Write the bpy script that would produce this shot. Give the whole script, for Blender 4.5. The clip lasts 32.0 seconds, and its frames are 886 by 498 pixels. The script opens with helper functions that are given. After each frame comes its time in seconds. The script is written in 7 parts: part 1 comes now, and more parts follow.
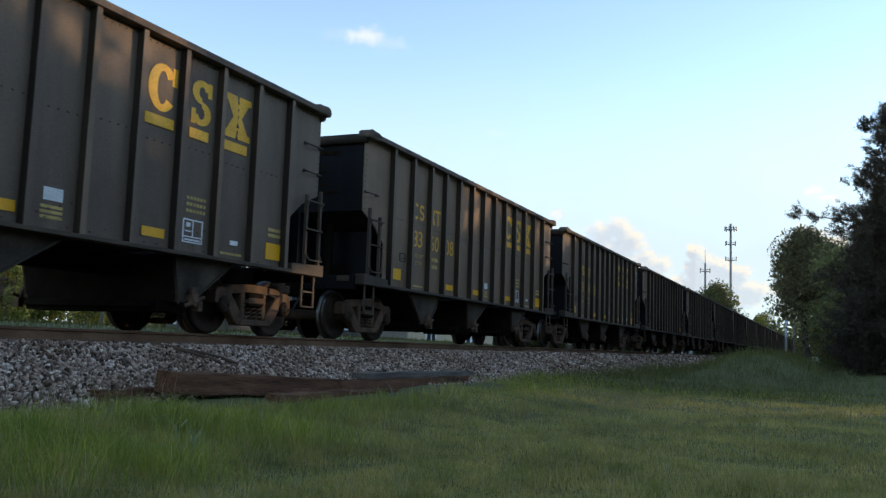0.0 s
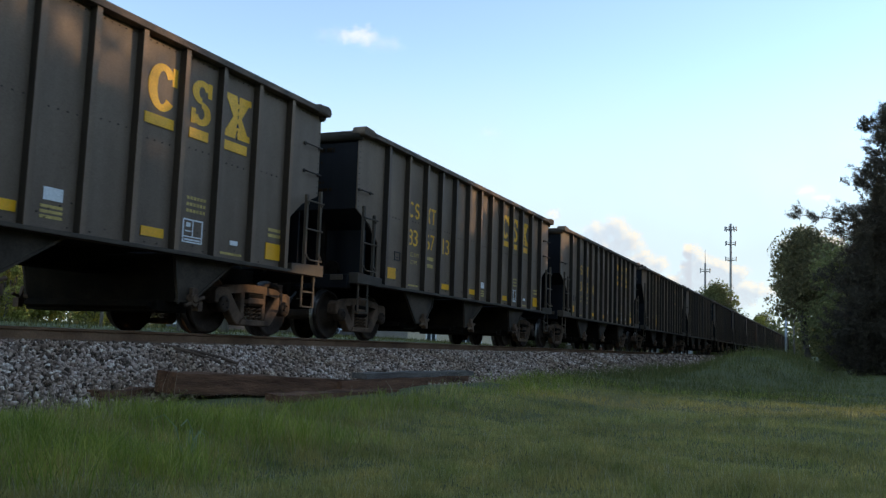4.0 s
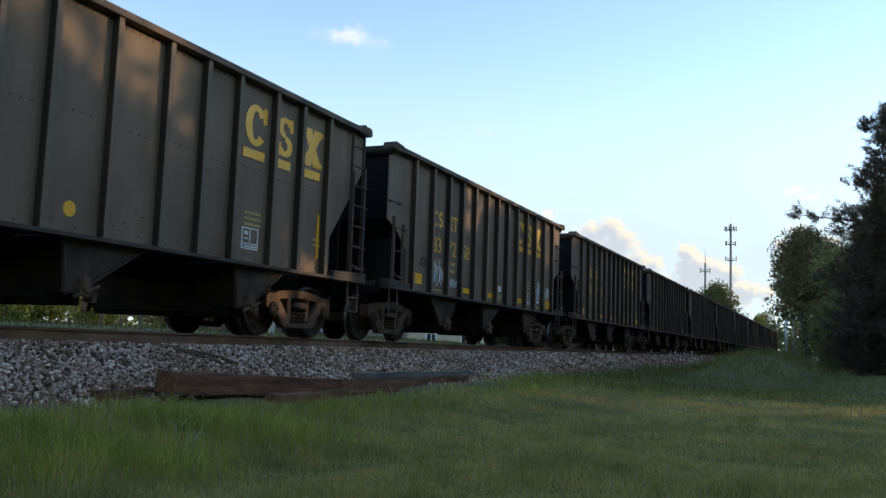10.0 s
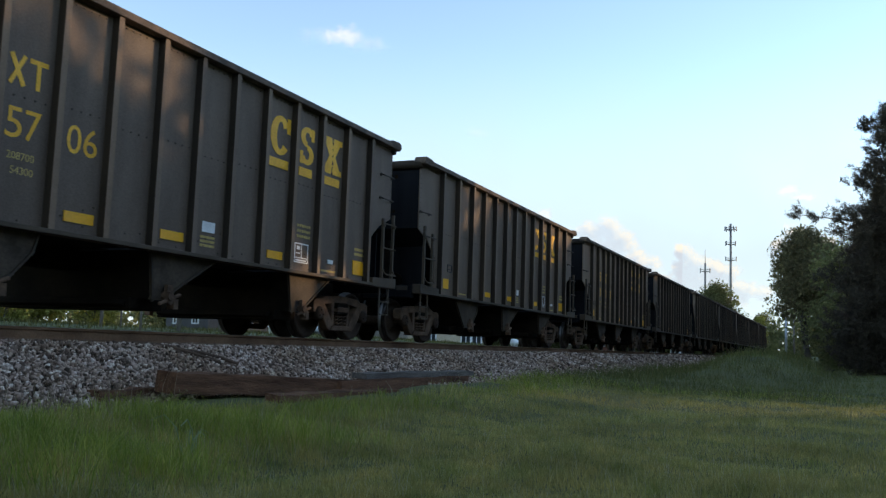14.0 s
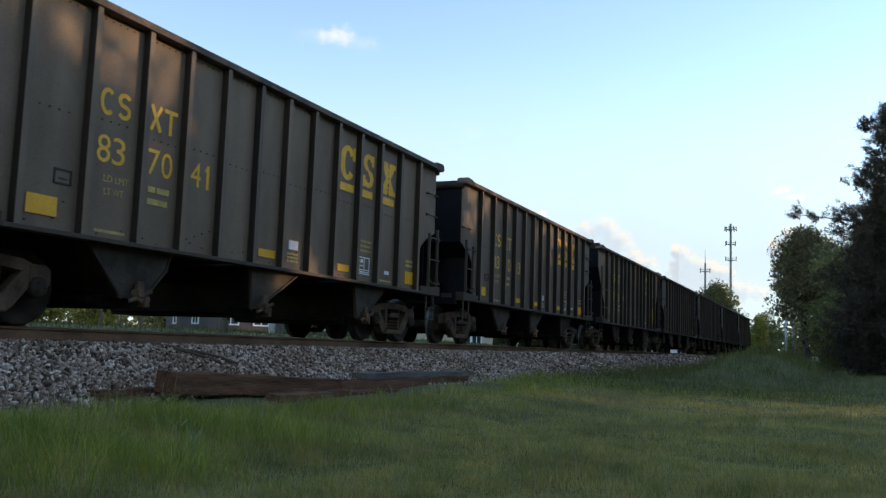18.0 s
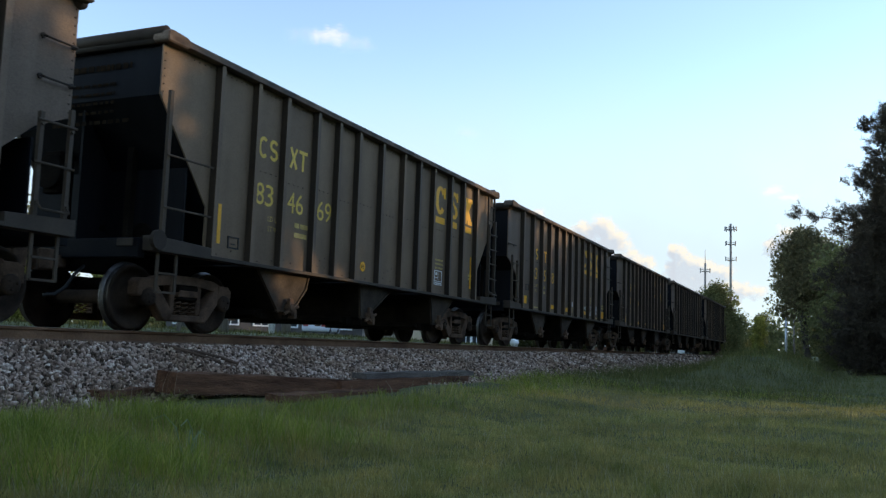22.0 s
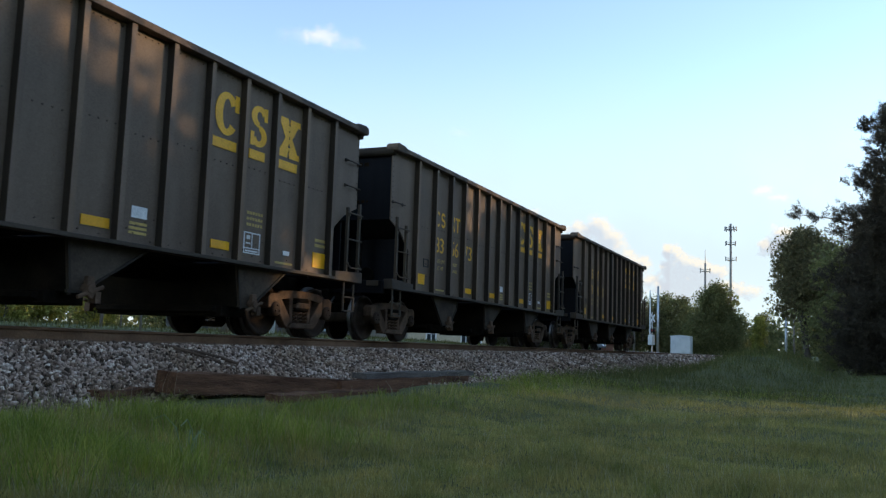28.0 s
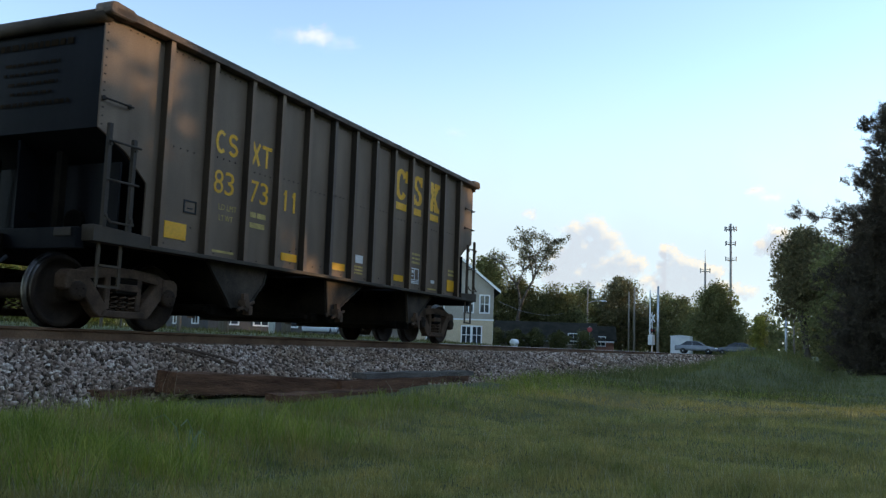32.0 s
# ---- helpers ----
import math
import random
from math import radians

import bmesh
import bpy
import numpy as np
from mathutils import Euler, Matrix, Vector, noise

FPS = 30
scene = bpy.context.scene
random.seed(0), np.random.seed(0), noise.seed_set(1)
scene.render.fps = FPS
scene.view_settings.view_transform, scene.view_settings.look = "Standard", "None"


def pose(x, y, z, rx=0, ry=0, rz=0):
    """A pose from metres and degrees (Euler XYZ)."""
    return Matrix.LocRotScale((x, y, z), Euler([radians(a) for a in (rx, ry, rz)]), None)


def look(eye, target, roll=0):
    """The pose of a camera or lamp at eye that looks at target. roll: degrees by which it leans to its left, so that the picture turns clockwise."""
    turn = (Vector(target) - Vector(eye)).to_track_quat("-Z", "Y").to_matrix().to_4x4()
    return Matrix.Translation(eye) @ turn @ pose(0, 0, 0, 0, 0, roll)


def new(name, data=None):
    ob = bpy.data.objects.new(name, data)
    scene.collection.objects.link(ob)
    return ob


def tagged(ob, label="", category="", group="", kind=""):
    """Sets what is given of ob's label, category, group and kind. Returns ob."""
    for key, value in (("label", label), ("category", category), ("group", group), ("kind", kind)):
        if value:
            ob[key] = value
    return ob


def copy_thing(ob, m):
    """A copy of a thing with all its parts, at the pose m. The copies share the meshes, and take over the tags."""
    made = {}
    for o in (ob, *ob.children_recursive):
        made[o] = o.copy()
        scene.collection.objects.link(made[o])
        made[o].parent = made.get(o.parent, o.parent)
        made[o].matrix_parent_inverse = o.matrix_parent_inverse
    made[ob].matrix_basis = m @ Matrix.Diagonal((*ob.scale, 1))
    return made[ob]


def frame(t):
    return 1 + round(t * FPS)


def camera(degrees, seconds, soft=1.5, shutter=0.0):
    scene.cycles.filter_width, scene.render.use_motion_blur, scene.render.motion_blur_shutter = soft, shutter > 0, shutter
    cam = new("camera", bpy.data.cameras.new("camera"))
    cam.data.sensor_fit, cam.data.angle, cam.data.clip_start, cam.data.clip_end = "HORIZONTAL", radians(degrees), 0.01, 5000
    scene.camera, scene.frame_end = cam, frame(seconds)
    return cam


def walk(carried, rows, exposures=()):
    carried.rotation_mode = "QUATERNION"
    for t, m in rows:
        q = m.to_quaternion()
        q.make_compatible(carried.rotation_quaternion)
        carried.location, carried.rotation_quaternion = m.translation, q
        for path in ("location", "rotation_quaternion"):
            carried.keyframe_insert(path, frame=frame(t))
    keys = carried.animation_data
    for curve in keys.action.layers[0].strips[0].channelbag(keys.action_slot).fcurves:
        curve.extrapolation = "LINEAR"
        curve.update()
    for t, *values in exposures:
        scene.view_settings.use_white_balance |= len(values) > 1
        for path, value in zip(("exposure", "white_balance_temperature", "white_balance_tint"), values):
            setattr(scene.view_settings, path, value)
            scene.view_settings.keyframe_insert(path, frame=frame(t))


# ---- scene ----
# ------------------------------------------------------------------ camera
EYE = Vector((0.0, 0.0, 0.9))
cam = camera(53.5, 32.0, soft=1.3, shutter=0.1)
AIM = EYE + 10 * Vector((math.cos(radians(6.33)) * math.cos(radians(23.98)), math.cos(radians(6.33)) * math.sin(radians(23.98)), math.sin(radians(6.33))))
VIEW = look(EYE, AIM, 1.94)
walk(cam, [(0.0, VIEW), (32.0, VIEW)], exposures=[(0.0, 2.05, 7120, 9), (32.0, 2.05, 7120, 9)])

# ------------------------------------------------------------------ world, sun
SUN_AZ = radians(-54)     # direction towards the sun, from +x
SUN_EL = radians(10)
world = bpy.data.worlds.new("evening_sky")
scene.world = world
world.use_nodes = True
wn = world.node_tree.nodes
sky = wn.new("ShaderNodeTexSky")
sky.sky_type = "NISHITA"
sky.sun_disc = False
sky.sun_elevation = SUN_EL
sky.sun_rotation = radians(90) - SUN_AZ
sky.altitude = 100
sky.air_density = 0.6
sky.dust_density = 0.0
sky.ozone_density = 0.8
wn["Background"].inputs["Strength"].default_value = 0.13
world.node_tree.links.new(sky.outputs["Color"], wn["Background"].inputs["Color"])

sun = new("sun", bpy.data.lights.new("sun", "SUN"))
sun.data.energy = 0.75
sun.data.angle = radians(0.53)
sun.data.color = (1.0, 0.75, 0.48)
SUN_DIR = Vector((math.cos(SUN_EL) * math.cos(SUN_AZ), math.cos(SUN_EL) * math.sin(SUN_AZ), math.sin(SUN_EL)))
sun.matrix_world = look(SUN_DIR * 200, (0, 0, 0))


# ------------------------------------------------------------------ materials
def node_mat(name):
    m = bpy.data.materials.new(name)
    m.use_nodes = True
    return m, m.node_tree.nodes, m.node_tree.links, m.node_tree.nodes["Principled BSDF"]


def coords(n, l, scale=(1, 1, 1), drift=True):
    tc = n.new("ShaderNodeTexCoord")
    mp = n.new("ShaderNodeMapping")
    mp.inputs["Scale"].default_value = scale
    l.new(tc.outputs["Object"], mp.inputs["Vector"])
    if drift:
        oi = n.new("ShaderNodeObjectInfo")
        cx = n.new("ShaderNodeCombineXYZ")
        mu = n.new("ShaderNodeMath")
        mu.operation = "MULTIPLY"
        mu.inputs[1].default_value = 37.0
        l.new(oi.outputs["Random"], mu.inputs[0])
        for k in range(3):
            l.new(mu.outputs[0], cx.inputs[k])
        l.new(cx.outputs[0], mp.inputs["Location"])
    return mp.outputs["Vector"]


def noise_node(n, l, vec, scale, detail=4.0, rough=0.55):
    t = n.new("ShaderNodeTexNoise")
    t.inputs["Scale"].default_value = scale
    t.inputs["Detail"].default_value = detail
    t.inputs["Roughness"].default_value = rough
    l.new(vec, t.inputs["Vector"])
    return t.outputs["Fac"]


def ramp(n, l, fac, stops):
    r = n.new("ShaderNodeValToRGB")
    e = r.color_ramp.elements
    while len(e) < len(stops):
        e.new(0.5)
    for el, (p, c) in zip(e, stops):
        el.position, el.color = p, (*c, 1)
    l.new(fac, r.inputs["Fac"])
    return r.outputs["Color"]


def mix(n, l, fac, a, b, mode="MIX"):
    x = n.new("ShaderNodeMix")
    x.data_type, x.blend_type = "RGBA", mode
    for sock, v in ((x.inputs["Factor"], fac), (x.inputs["A"], a), (x.inputs["B"], b)):
        if isinstance(v, (int, float)):
            sock.default_value = v
        elif isinstance(v, tuple):
            sock.default_value = (*v, 1)
        else:
            l.new(v, sock)
    return x.outputs["Result"]


def bump(n, l, bsdf, fac, strength, dist):
    b = n.new("ShaderNodeBump")
    b.inputs["Strength"].default_value = strength
    b.inputs["Distance"].default_value = dist
    l.new(fac, b.inputs["Height"])
    l.new(b.outputs["Normal"], bsdf.inputs["Normal"])


def surface(name, c1, c2, coarse=1.5, fine=25.0, rough=0.7, metal=0.0, relief=0.2, depth=0.01, stretch=(1, 1, 1), spread=(0.35, 0.65), grain=0.35, drift=True, rough_var=0.12):
    """Two-scale weathered surface: coarse blend of c1 and c2, fine grain on top."""
    m, n, l, p = node_mat(name)
    vec = coords(n, l, stretch, drift)
    big = noise_node(n, l, vec, coarse, 5)
    small = noise_node(n, l, vec, fine, 3, 0.65)
    col = ramp(n, l, big, [(spread[0], c1), (spread[1], c2)])
    g = ramp(n, l, small, [(0.25, (1 - grain,) * 3), (0.75, (1 + grain * 0.4,) * 3)])
    l.new(mix(n, l, 1.0, col, g, "MULTIPLY"), p.inputs["Base Color"])
    rr = n.new("ShaderNodeMapRange")
    rr.inputs["To Min"].default_value, rr.inputs["To Max"].default_value = max(0.05, rough - rough_var), min(1, rough + rough_var)
    l.new(big, rr.inputs["Value"])
    l.new(rr.outputs[0], p.inputs["Roughness"])
    p.inputs["Metallic"].default_value = metal
    if relief:
        bump(n, l, p, small, relief, depth)
    return m


def car_paint(name, dark, dust, rust, dustiness, gloss=0.14):
    """Faded black paint with dust streaks running down, scuffs and small rust marks."""
    m, n, l, p = node_mat(name)
    vec = coords(n, l)
    streak = noise_node(n, l, coords(n, l, (2.0, 2.0, 0.35)), 1.4, 4, 0.5)
    cloud = noise_node(n, l, vec, 0.8, 4, 0.6)
    spots = noise_node(n, l, vec, 9, 6, 0.7)
    fine = noise_node(n, l, vec, 60, 2)
    a = ramp(n, l, streak, [(0.35, dark), (0.75, dust)])
    b = ramp(n, l, cloud, [(0.3, dark), (0.8, dust)])
    base = mix(n, l, dustiness, a, b)
    scratch = ramp(n, l, noise_node(n, l, coords(n, l, (14, 14, 0.5)), 2.2, 4, 0.7), [(0.62, (0, 0, 0)), (0.74, (0.18, 0.18, 0.18))])
    base = mix(n, l, scratch, base, rust)
    mask = ramp(n, l, spots, [(0.66, (0, 0, 0)), (0.74, (1, 1, 1))])
    base = mix(n, l, mask, base, rust)
    grain = ramp(n, l, fine, [(0.2, (0.75,) * 3), (0.8, (1.15,) * 3)])
    oi = n.new("ShaderNodeObjectInfo")
    age = ramp(n, l, oi.outputs["Random"], [(0.0, (0.82, 0.82, 0.84)), (0.5, (1.0, 0.97, 0.93)), (1.0, (1.25, 1.13, 1.0))])
    base = mix(n, l, 1.0, base, age, "MULTIPLY")
    l.new(mix(n, l, 1.0, base, grain, "MULTIPLY"), p.inputs["Base Color"])
    p.inputs["Specular IOR Level"].default_value = gloss
    rr = n.new("ShaderNodeMapRange")
    rr.inputs["To Min"].default_value, rr.inputs["To Max"].default_value = 0.5, 0.8
    l.new(cloud, rr.inputs["Value"])
    l.new(rr.outputs[0], p.inputs["Roughness"])
    bump(n, l, p, cloud, 0.25, 0.05)
    return m


M = {}
M["paint"] = car_paint("faded_black_paint", (0.144, 0.103, 0.075), (0.250, 0.181, 0.132), (0.14, 0.080, 0.046), 0.5)
M["paint_dusty"] = car_paint("dusty_black_paint", (0.127, 0.094, 0.068), (0.226, 0.169, 0.119), (0.14, 0.08, 0.042), 0.6)
# darker than the panels: the shade on the rib webs is put into this paint
M["paint_rib"] = car_paint("rib_shade_black_paint", (0.030, 0.023, 0.018), (0.066, 0.050, 0.037), (0.07, 0.042, 0.025), 0.4)
M["paint_trim"] = car_paint("worn_grey_black_paint", (0.055, 0.043, 0.033), (0.105, 0.080, 0.060), (0.10, 0.058, 0.034), 0.5)
# soot, with the shade at the car ends also put into the black
M["paint_end"] = car_paint("sooty_shade_black_paint", (0.007, 0.007, 0.009), (0.015, 0.015, 0.017), (0.02, 0.015, 0.012), 0.4, 0.08)
# grime, with the shade under the cars also put into the near-black
M["under"] = surface("grimy_shade_dark_underframe_steel", (0.008, 0.0065, 0.005), (0.020, 0.015, 0.011), 2.0, 30, 0.85, 0, 0.3, 0.01)
M["hopper"] = surface("grimy_hopper_steel", (0.040, 0.030, 0.022), (0.10, 0.074, 0.054), 1.6, 30, 0.75, 0, 0.3, 0.01)
M["truck"] = surface("rusty_cast_steel", (0.070, 0.043, 0.028), (0.165, 0.102, 0.066), 4.0, 40, 0.85, 0, 0.4, 0.006)
M["wheel"] = surface("dusty_wheel_steel", (0.032, 0.022, 0.016), (0.070, 0.046, 0.032), 3.0, 40, 0.85, 0.0, 0.3, 0.004)
M["tread"] = surface("polished_wheel_tread", (0.15, 0.135, 0.12), (0.24, 0.22, 0.20), 6.0, 60, 0.42, 1.0, 0.1, 0.002)
M["chord"] = surface("worn_brown_top_chord", (0.06, 0.045, 0.035), (0.17, 0.115, 0.08), 2.5, 30, 0.75, 0, 0.3, 0.006)
M["yellow"] = surface("worn_yellow_lettering", (0.95, 0.47, 0.022), (0.80, 0.38, 0.02), 3.0, 45, 0.6, 0, 0.0, 0.0, grain=0.3)
M["pale_yellow"] = surface("faded_yellow_lettering", (0.88, 0.58, 0.10), (0.70, 0.45, 0.08), 3.0, 45, 0.65, 0, 0.0, 0.0, grain=0.35)
M["reflector"] = surface("yellow_reflector_sheet", (0.95, 0.45, 0.010), (0.86, 0.39, 0.010), 2.0, 30, 0.45, 0, 0.0, 0.0, grain=0.15)
M["white_mark"] = surface("white_stencil_paint", (0.86, 0.84, 0.80), (0.72, 0.70, 0.66), 5.0, 50, 0.6, 0, 0.0, 0.0, grain=0.3)
M["graffiti"] = surface("pale_spray_paint", (0.80, 0.86, 0.84), (0.62, 0.68, 0.67), 5.0, 50, 0.6, 0, 0.0, 0.0, grain=0.3)
M["dim_yellow"] = surface("grimy_small_stencil", (0.66, 0.45, 0.13), (0.44, 0.30, 0.09), 6.0, 50, 0.7, 0, 0.0, 0.0, grain=0.4)
M["end_mark"] = surface("grimy_end_stencil", (0.030, 0.016, 0.005), (0.013, 0.008, 0.004), 6.0, 50, 0.7, 0, 0.0, 0.0, grain=0.4)
M["coal"] = surface("dark_interior_grime", (0.015, 0.014, 0.013), (0.04, 0.036, 0.032), 3.0, 20, 0.95, 0, 0.5, 0.03)
M["rail_side"] = surface("rusty_rail_steel", (0.165, 0.090, 0.052), (0.27, 0.155, 0.090), 2.0, 50, 0.9, 0, 0.3, 0.004)
M["rail_top"] = surface("polished_rail_head", (0.35, 0.33, 0.31), (0.48, 0.46, 0.44), 2.0, 60, 0.35, 1.0, 0.1, 0.002)
# bed coloured dark so the gaps between loose stones look shaded
M["bed"] = surface("gap_shade_ballast_bed", (0.035, 0.028, 0.021), (0.10, 0.082, 0.064), 7.0, 28, 0.95, 0, 1.0, 0.05, drift=False)
M["timber"] = surface("weathered_dark_timber", (0.085, 0.037, 0.020), (0.24, 0.118, 0.066), 3.0, 18, 0.9, 0, 0.8, 0.02, stretch=(0.35, 3, 3))
M["grey_timber"] = surface("weathered_grey_timber", (0.12, 0.10, 0.085), (0.26, 0.22, 0.19), 3.0, 18, 0.9, 0, 0.8, 0.02, stretch=(0.35, 3, 3))
M["soil"] = surface("grassy_soil", (0.085, 0.095, 0.025), (0.15, 0.145, 0.04), 0.5, 14, 0.95, 0, 1.0, 0.05, drift=False)
M["asphalt"] = surface("worn_asphalt", (0.045, 0.045, 0.046), (0.075, 0.073, 0.07), 0.6, 60, 0.85, 0, 0.4, 0.006, drift=False)
M["bark"] = surface("brown_bark", (0.045, 0.034, 0.025), (0.12, 0.095, 0.072), 3.0, 14, 0.95, 0, 1.0, 0.04, stretch=(2, 2, 0.4))
M["pole_wood"] = surface("grey_pole_wood", (0.16, 0.13, 0.105), (0.28, 0.24, 0.20), 2.0, 14, 0.9, 0, 0.5, 0.01, stretch=(2, 2, 0.2))
M["galv"] = surface("galvanised_steel", (0.42, 0.43, 0.44), (0.56, 0.57, 0.58), 2.0, 30, 0.5, 0.6, 0.1, 0.002)
M["tower"] = surface("grey_tower_steel", (0.16, 0.15, 0.15), (0.24, 0.23, 0.22), 1.0, 10, 0.6, 0.3, 0.0, 0.0)
M["siding"] = surface("tan_house_siding", (0.56, 0.44, 0.29), (0.64, 0.51, 0.35), 0.6, 20, 0.8, 0, 0.1, 0.002)
M["siding_grey"] = surface("pale_grey_house_siding", (0.36, 0.315, 0.255), (0.44, 0.385, 0.315), 0.6, 20, 0.8, 0, 0.1, 0.002)
M["siding_dark"] = surface("dark_brown_house_siding", (0.065, 0.055, 0.048), (0.095, 0.08, 0.070), 0.6, 20, 0.8, 0, 0.1, 0.002)
M["white_trim"] = surface("white_painted_trim", (0.72, 0.72, 0.70), (0.80, 0.80, 0.78), 1.5, 20, 0.6, 0, 0.05, 0.002, grain=0.1)
M["roof"] = surface("dark_shingle_roof", (0.022, 0.021, 0.016), (0.042, 0.039, 0.030), 1.0, 12, 0.9, 0, 0.5, 0.01)
M["brick_red"] = surface("red_brick_wall", (0.22, 0.09, 0.06), (0.33, 0.15, 0.10), 1.0, 14, 0.9, 0, 0.3, 0.006)
M["cabinet"] = surface("aluminium_cabinet", (0.52, 0.53, 0.53), (0.64, 0.64, 0.63), 1.0, 20, 0.5, 0.2, 0.05, 0.002, grain=0.1)
M["car_grey"] = surface("grey_car_lacquer", (0.20, 0.21, 0.22), (0.24, 0.25, 0.26), 1.0, 40, 0.25, 0.2, 0.0, 0.0, grain=0.05)
M["car_dark"] = surface("dark_car_lacquer", (0.10, 0.105, 0.11), (0.13, 0.135, 0.14), 1.0, 40, 0.22, 0.2, 0.0, 0.0, grain=0.05)
M["car_white"] = surface("white_car_lacquer", (0.55, 0.58, 0.62), (0.62, 0.64, 0.67), 1.0, 40, 0.25, 0.1, 0.0, 0.0, grain=0.05)
M["car_blue"] = surface("blue_car_lacquer", (0.04, 0.08, 0.18), (0.06, 0.11, 0.22), 1.0, 40, 0.25, 0.2, 0.0, 0.0, grain=0.05)
M["tyre"] = surface("black_tyre_rubber", (0.018, 0.018, 0.018), (0.03, 0.03, 0.03), 4.0, 30, 0.9, 0, 0.2, 0.004)
M["red"] = surface("red_signal_paint", (0.26, 0.025, 0.025), (0.34, 0.035, 0.03), 2, 20, 0.5, 0, 0, 0)
M["black"] = surface("matt_black_paint", (0.015, 0.015, 0.015), (0.03, 0.03, 0.03), 2, 20, 0.7, 0, 0, 0)
M["cable"] = surface("grey_cable", (0.14, 0.14, 0.14), (0.2, 0.2, 0.2), 2, 20, 0.7, 0, 0, 0)


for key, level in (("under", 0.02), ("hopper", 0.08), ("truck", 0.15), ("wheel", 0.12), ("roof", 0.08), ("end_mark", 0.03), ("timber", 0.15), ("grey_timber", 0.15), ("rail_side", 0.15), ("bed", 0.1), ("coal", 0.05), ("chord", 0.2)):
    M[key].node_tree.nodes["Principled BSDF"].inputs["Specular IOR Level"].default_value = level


def glass_mat():
    m, n, l, p = node_mat("dark_window_glass")
    vec = coords(n, l)
    l.new(ramp(n, l, noise_node(n, l, vec, 0.9, 2), [(0.3, (0.02, 0.024, 0.028)), (0.7, (0.045, 0.05, 0.055))]), p.inputs["Base Color"])
    p.inputs["Roughness"].default_value = 0.08
    return m


M["glass"] = glass_mat()


def leaf_mat(name, c1, c2, c3, through_light=0.3, patch=0.0):
    """Leaves: each one has its own tint, light shines partly through."""
    m, n, l, p = node_mat(name)
    g = n.new("ShaderNodeNewGeometry")
    col = ramp(n, l, g.outputs["Random Per Island"], [(0.0, c1), (0.6, c2), (1.0, c3)])
    var = ramp(n, l, noise_node(n, l, coords(n, l, drift=False), 0.7, 3), [(0.3, (0.7,) * 3), (0.7, (1.15,) * 3)])
    col = mix(n, l, 1.0, col, var, "MULTIPLY")
    if patch:
        tone = ramp(n, l, noise_node(n, l, coords(n, l, drift=False), 2.6, 5, 0.65), [(0.34, (0.62, 0.74, 0.62)), (0.5, (1.0, 1.0, 1.0)), (0.66, (1.3, 1.15, 1.1))])
        col = mix(n, l, patch, col, mix(n, l, 1.0, col, tone, "MULTIPLY"))
    l.new(col, p.inputs["Base Color"])
    p.inputs["Roughness"].default_value = 0.7
    p.inputs["Specular IOR Level"].default_value = 0.25
    tr = n.new("ShaderNodeBsdfTranslucent")
    l.new(col, tr.inputs["Color"])
    ms = n.new("ShaderNodeMixShader")
    ms.inputs["Fac"].default_value = through_light
    l.new(p.outputs[0], ms.inputs[1])
    l.new(tr.outputs[0], ms.inputs[2])
    l.new(ms.outputs[0], n["Material Output"].inputs["Surface"])
    return m


M["leaf"] = leaf_mat("green_leaves", (0.120, 0.126, 0.048), (0.172, 0.172, 0.064), (0.24, 0.225, 0.09), 0.45)
M["leaf_dark"] = leaf_mat("dark_green_leaves", (0.080, 0.084, 0.032), (0.118, 0.118, 0.042), (0.165, 0.155, 0.060), 0.42)
M["leaf_yellow"] = leaf_mat("yellow_green_leaves", (0.15, 0.16, 0.03), (0.24, 0.24, 0.05), (0.34, 0.32, 0.08))
M["leaf_autumn"] = leaf_mat("browned_leaves", (0.10, 0.098, 0.045), (0.15, 0.132, 0.06), (0.21, 0.165, 0.085), 0.42)
M["leaf_thin"] = leaf_mat("grey_green_thin_leaves", (0.06, 0.062, 0.03), (0.10, 0.098, 0.05), (0.16, 0.14, 0.08))
M["needle"] = leaf_mat("dark_conifer_needles", (0.038, 0.030, 0.020), (0.058, 0.046, 0.029), (0.090, 0.066, 0.042), 0.1)
M["needle_brown"] = leaf_mat("brown_dry_needles", (0.048, 0.034, 0.026), (0.074, 0.052, 0.038), (0.11, 0.075, 0.052), 0.1)
M["grass"] = leaf_mat("grass_blades", (0.30, 0.263, 0.075), (0.44, 0.378, 0.115), (0.60, 0.52, 0.21), 0.4, 1.0)
M["weed"] = leaf_mat("green_weed_blades", (0.222, 0.279, 0.039), (0.353, 0.410, 0.071), (0.547, 0.536, 0.148), 0.4, 1.0)
# bank weeds and far lawn: the shade of the pines is put into darker greens
M["weed_dark"] = leaf_mat("shade_dark_weed_blades", (0.095, 0.108, 0.030), (0.155, 0.158, 0.045), (0.24, 0.215, 0.085), 0.35, 1.0)
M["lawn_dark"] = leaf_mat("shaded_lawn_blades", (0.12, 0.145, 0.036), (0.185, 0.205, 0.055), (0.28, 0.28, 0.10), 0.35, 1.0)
M["grass_dry"] = leaf_mat("dry_grass_stalks", (0.36, 0.31, 0.17), (0.48, 0.42, 0.25), (0.6, 0.55, 0.36), 0.3)
M["grass_far"] = leaf_mat("rough_verge_grass", (0.075, 0.075, 0.02), (0.12, 0.112, 0.032), (0.20, 0.18, 0.065), 0.3, 1.0)
M["weed_dry"] = leaf_mat("brown_dry_weeds", (0.20, 0.14, 0.09), (0.30, 0.21, 0.14), (0.40, 0.30, 0.20), 0.15)
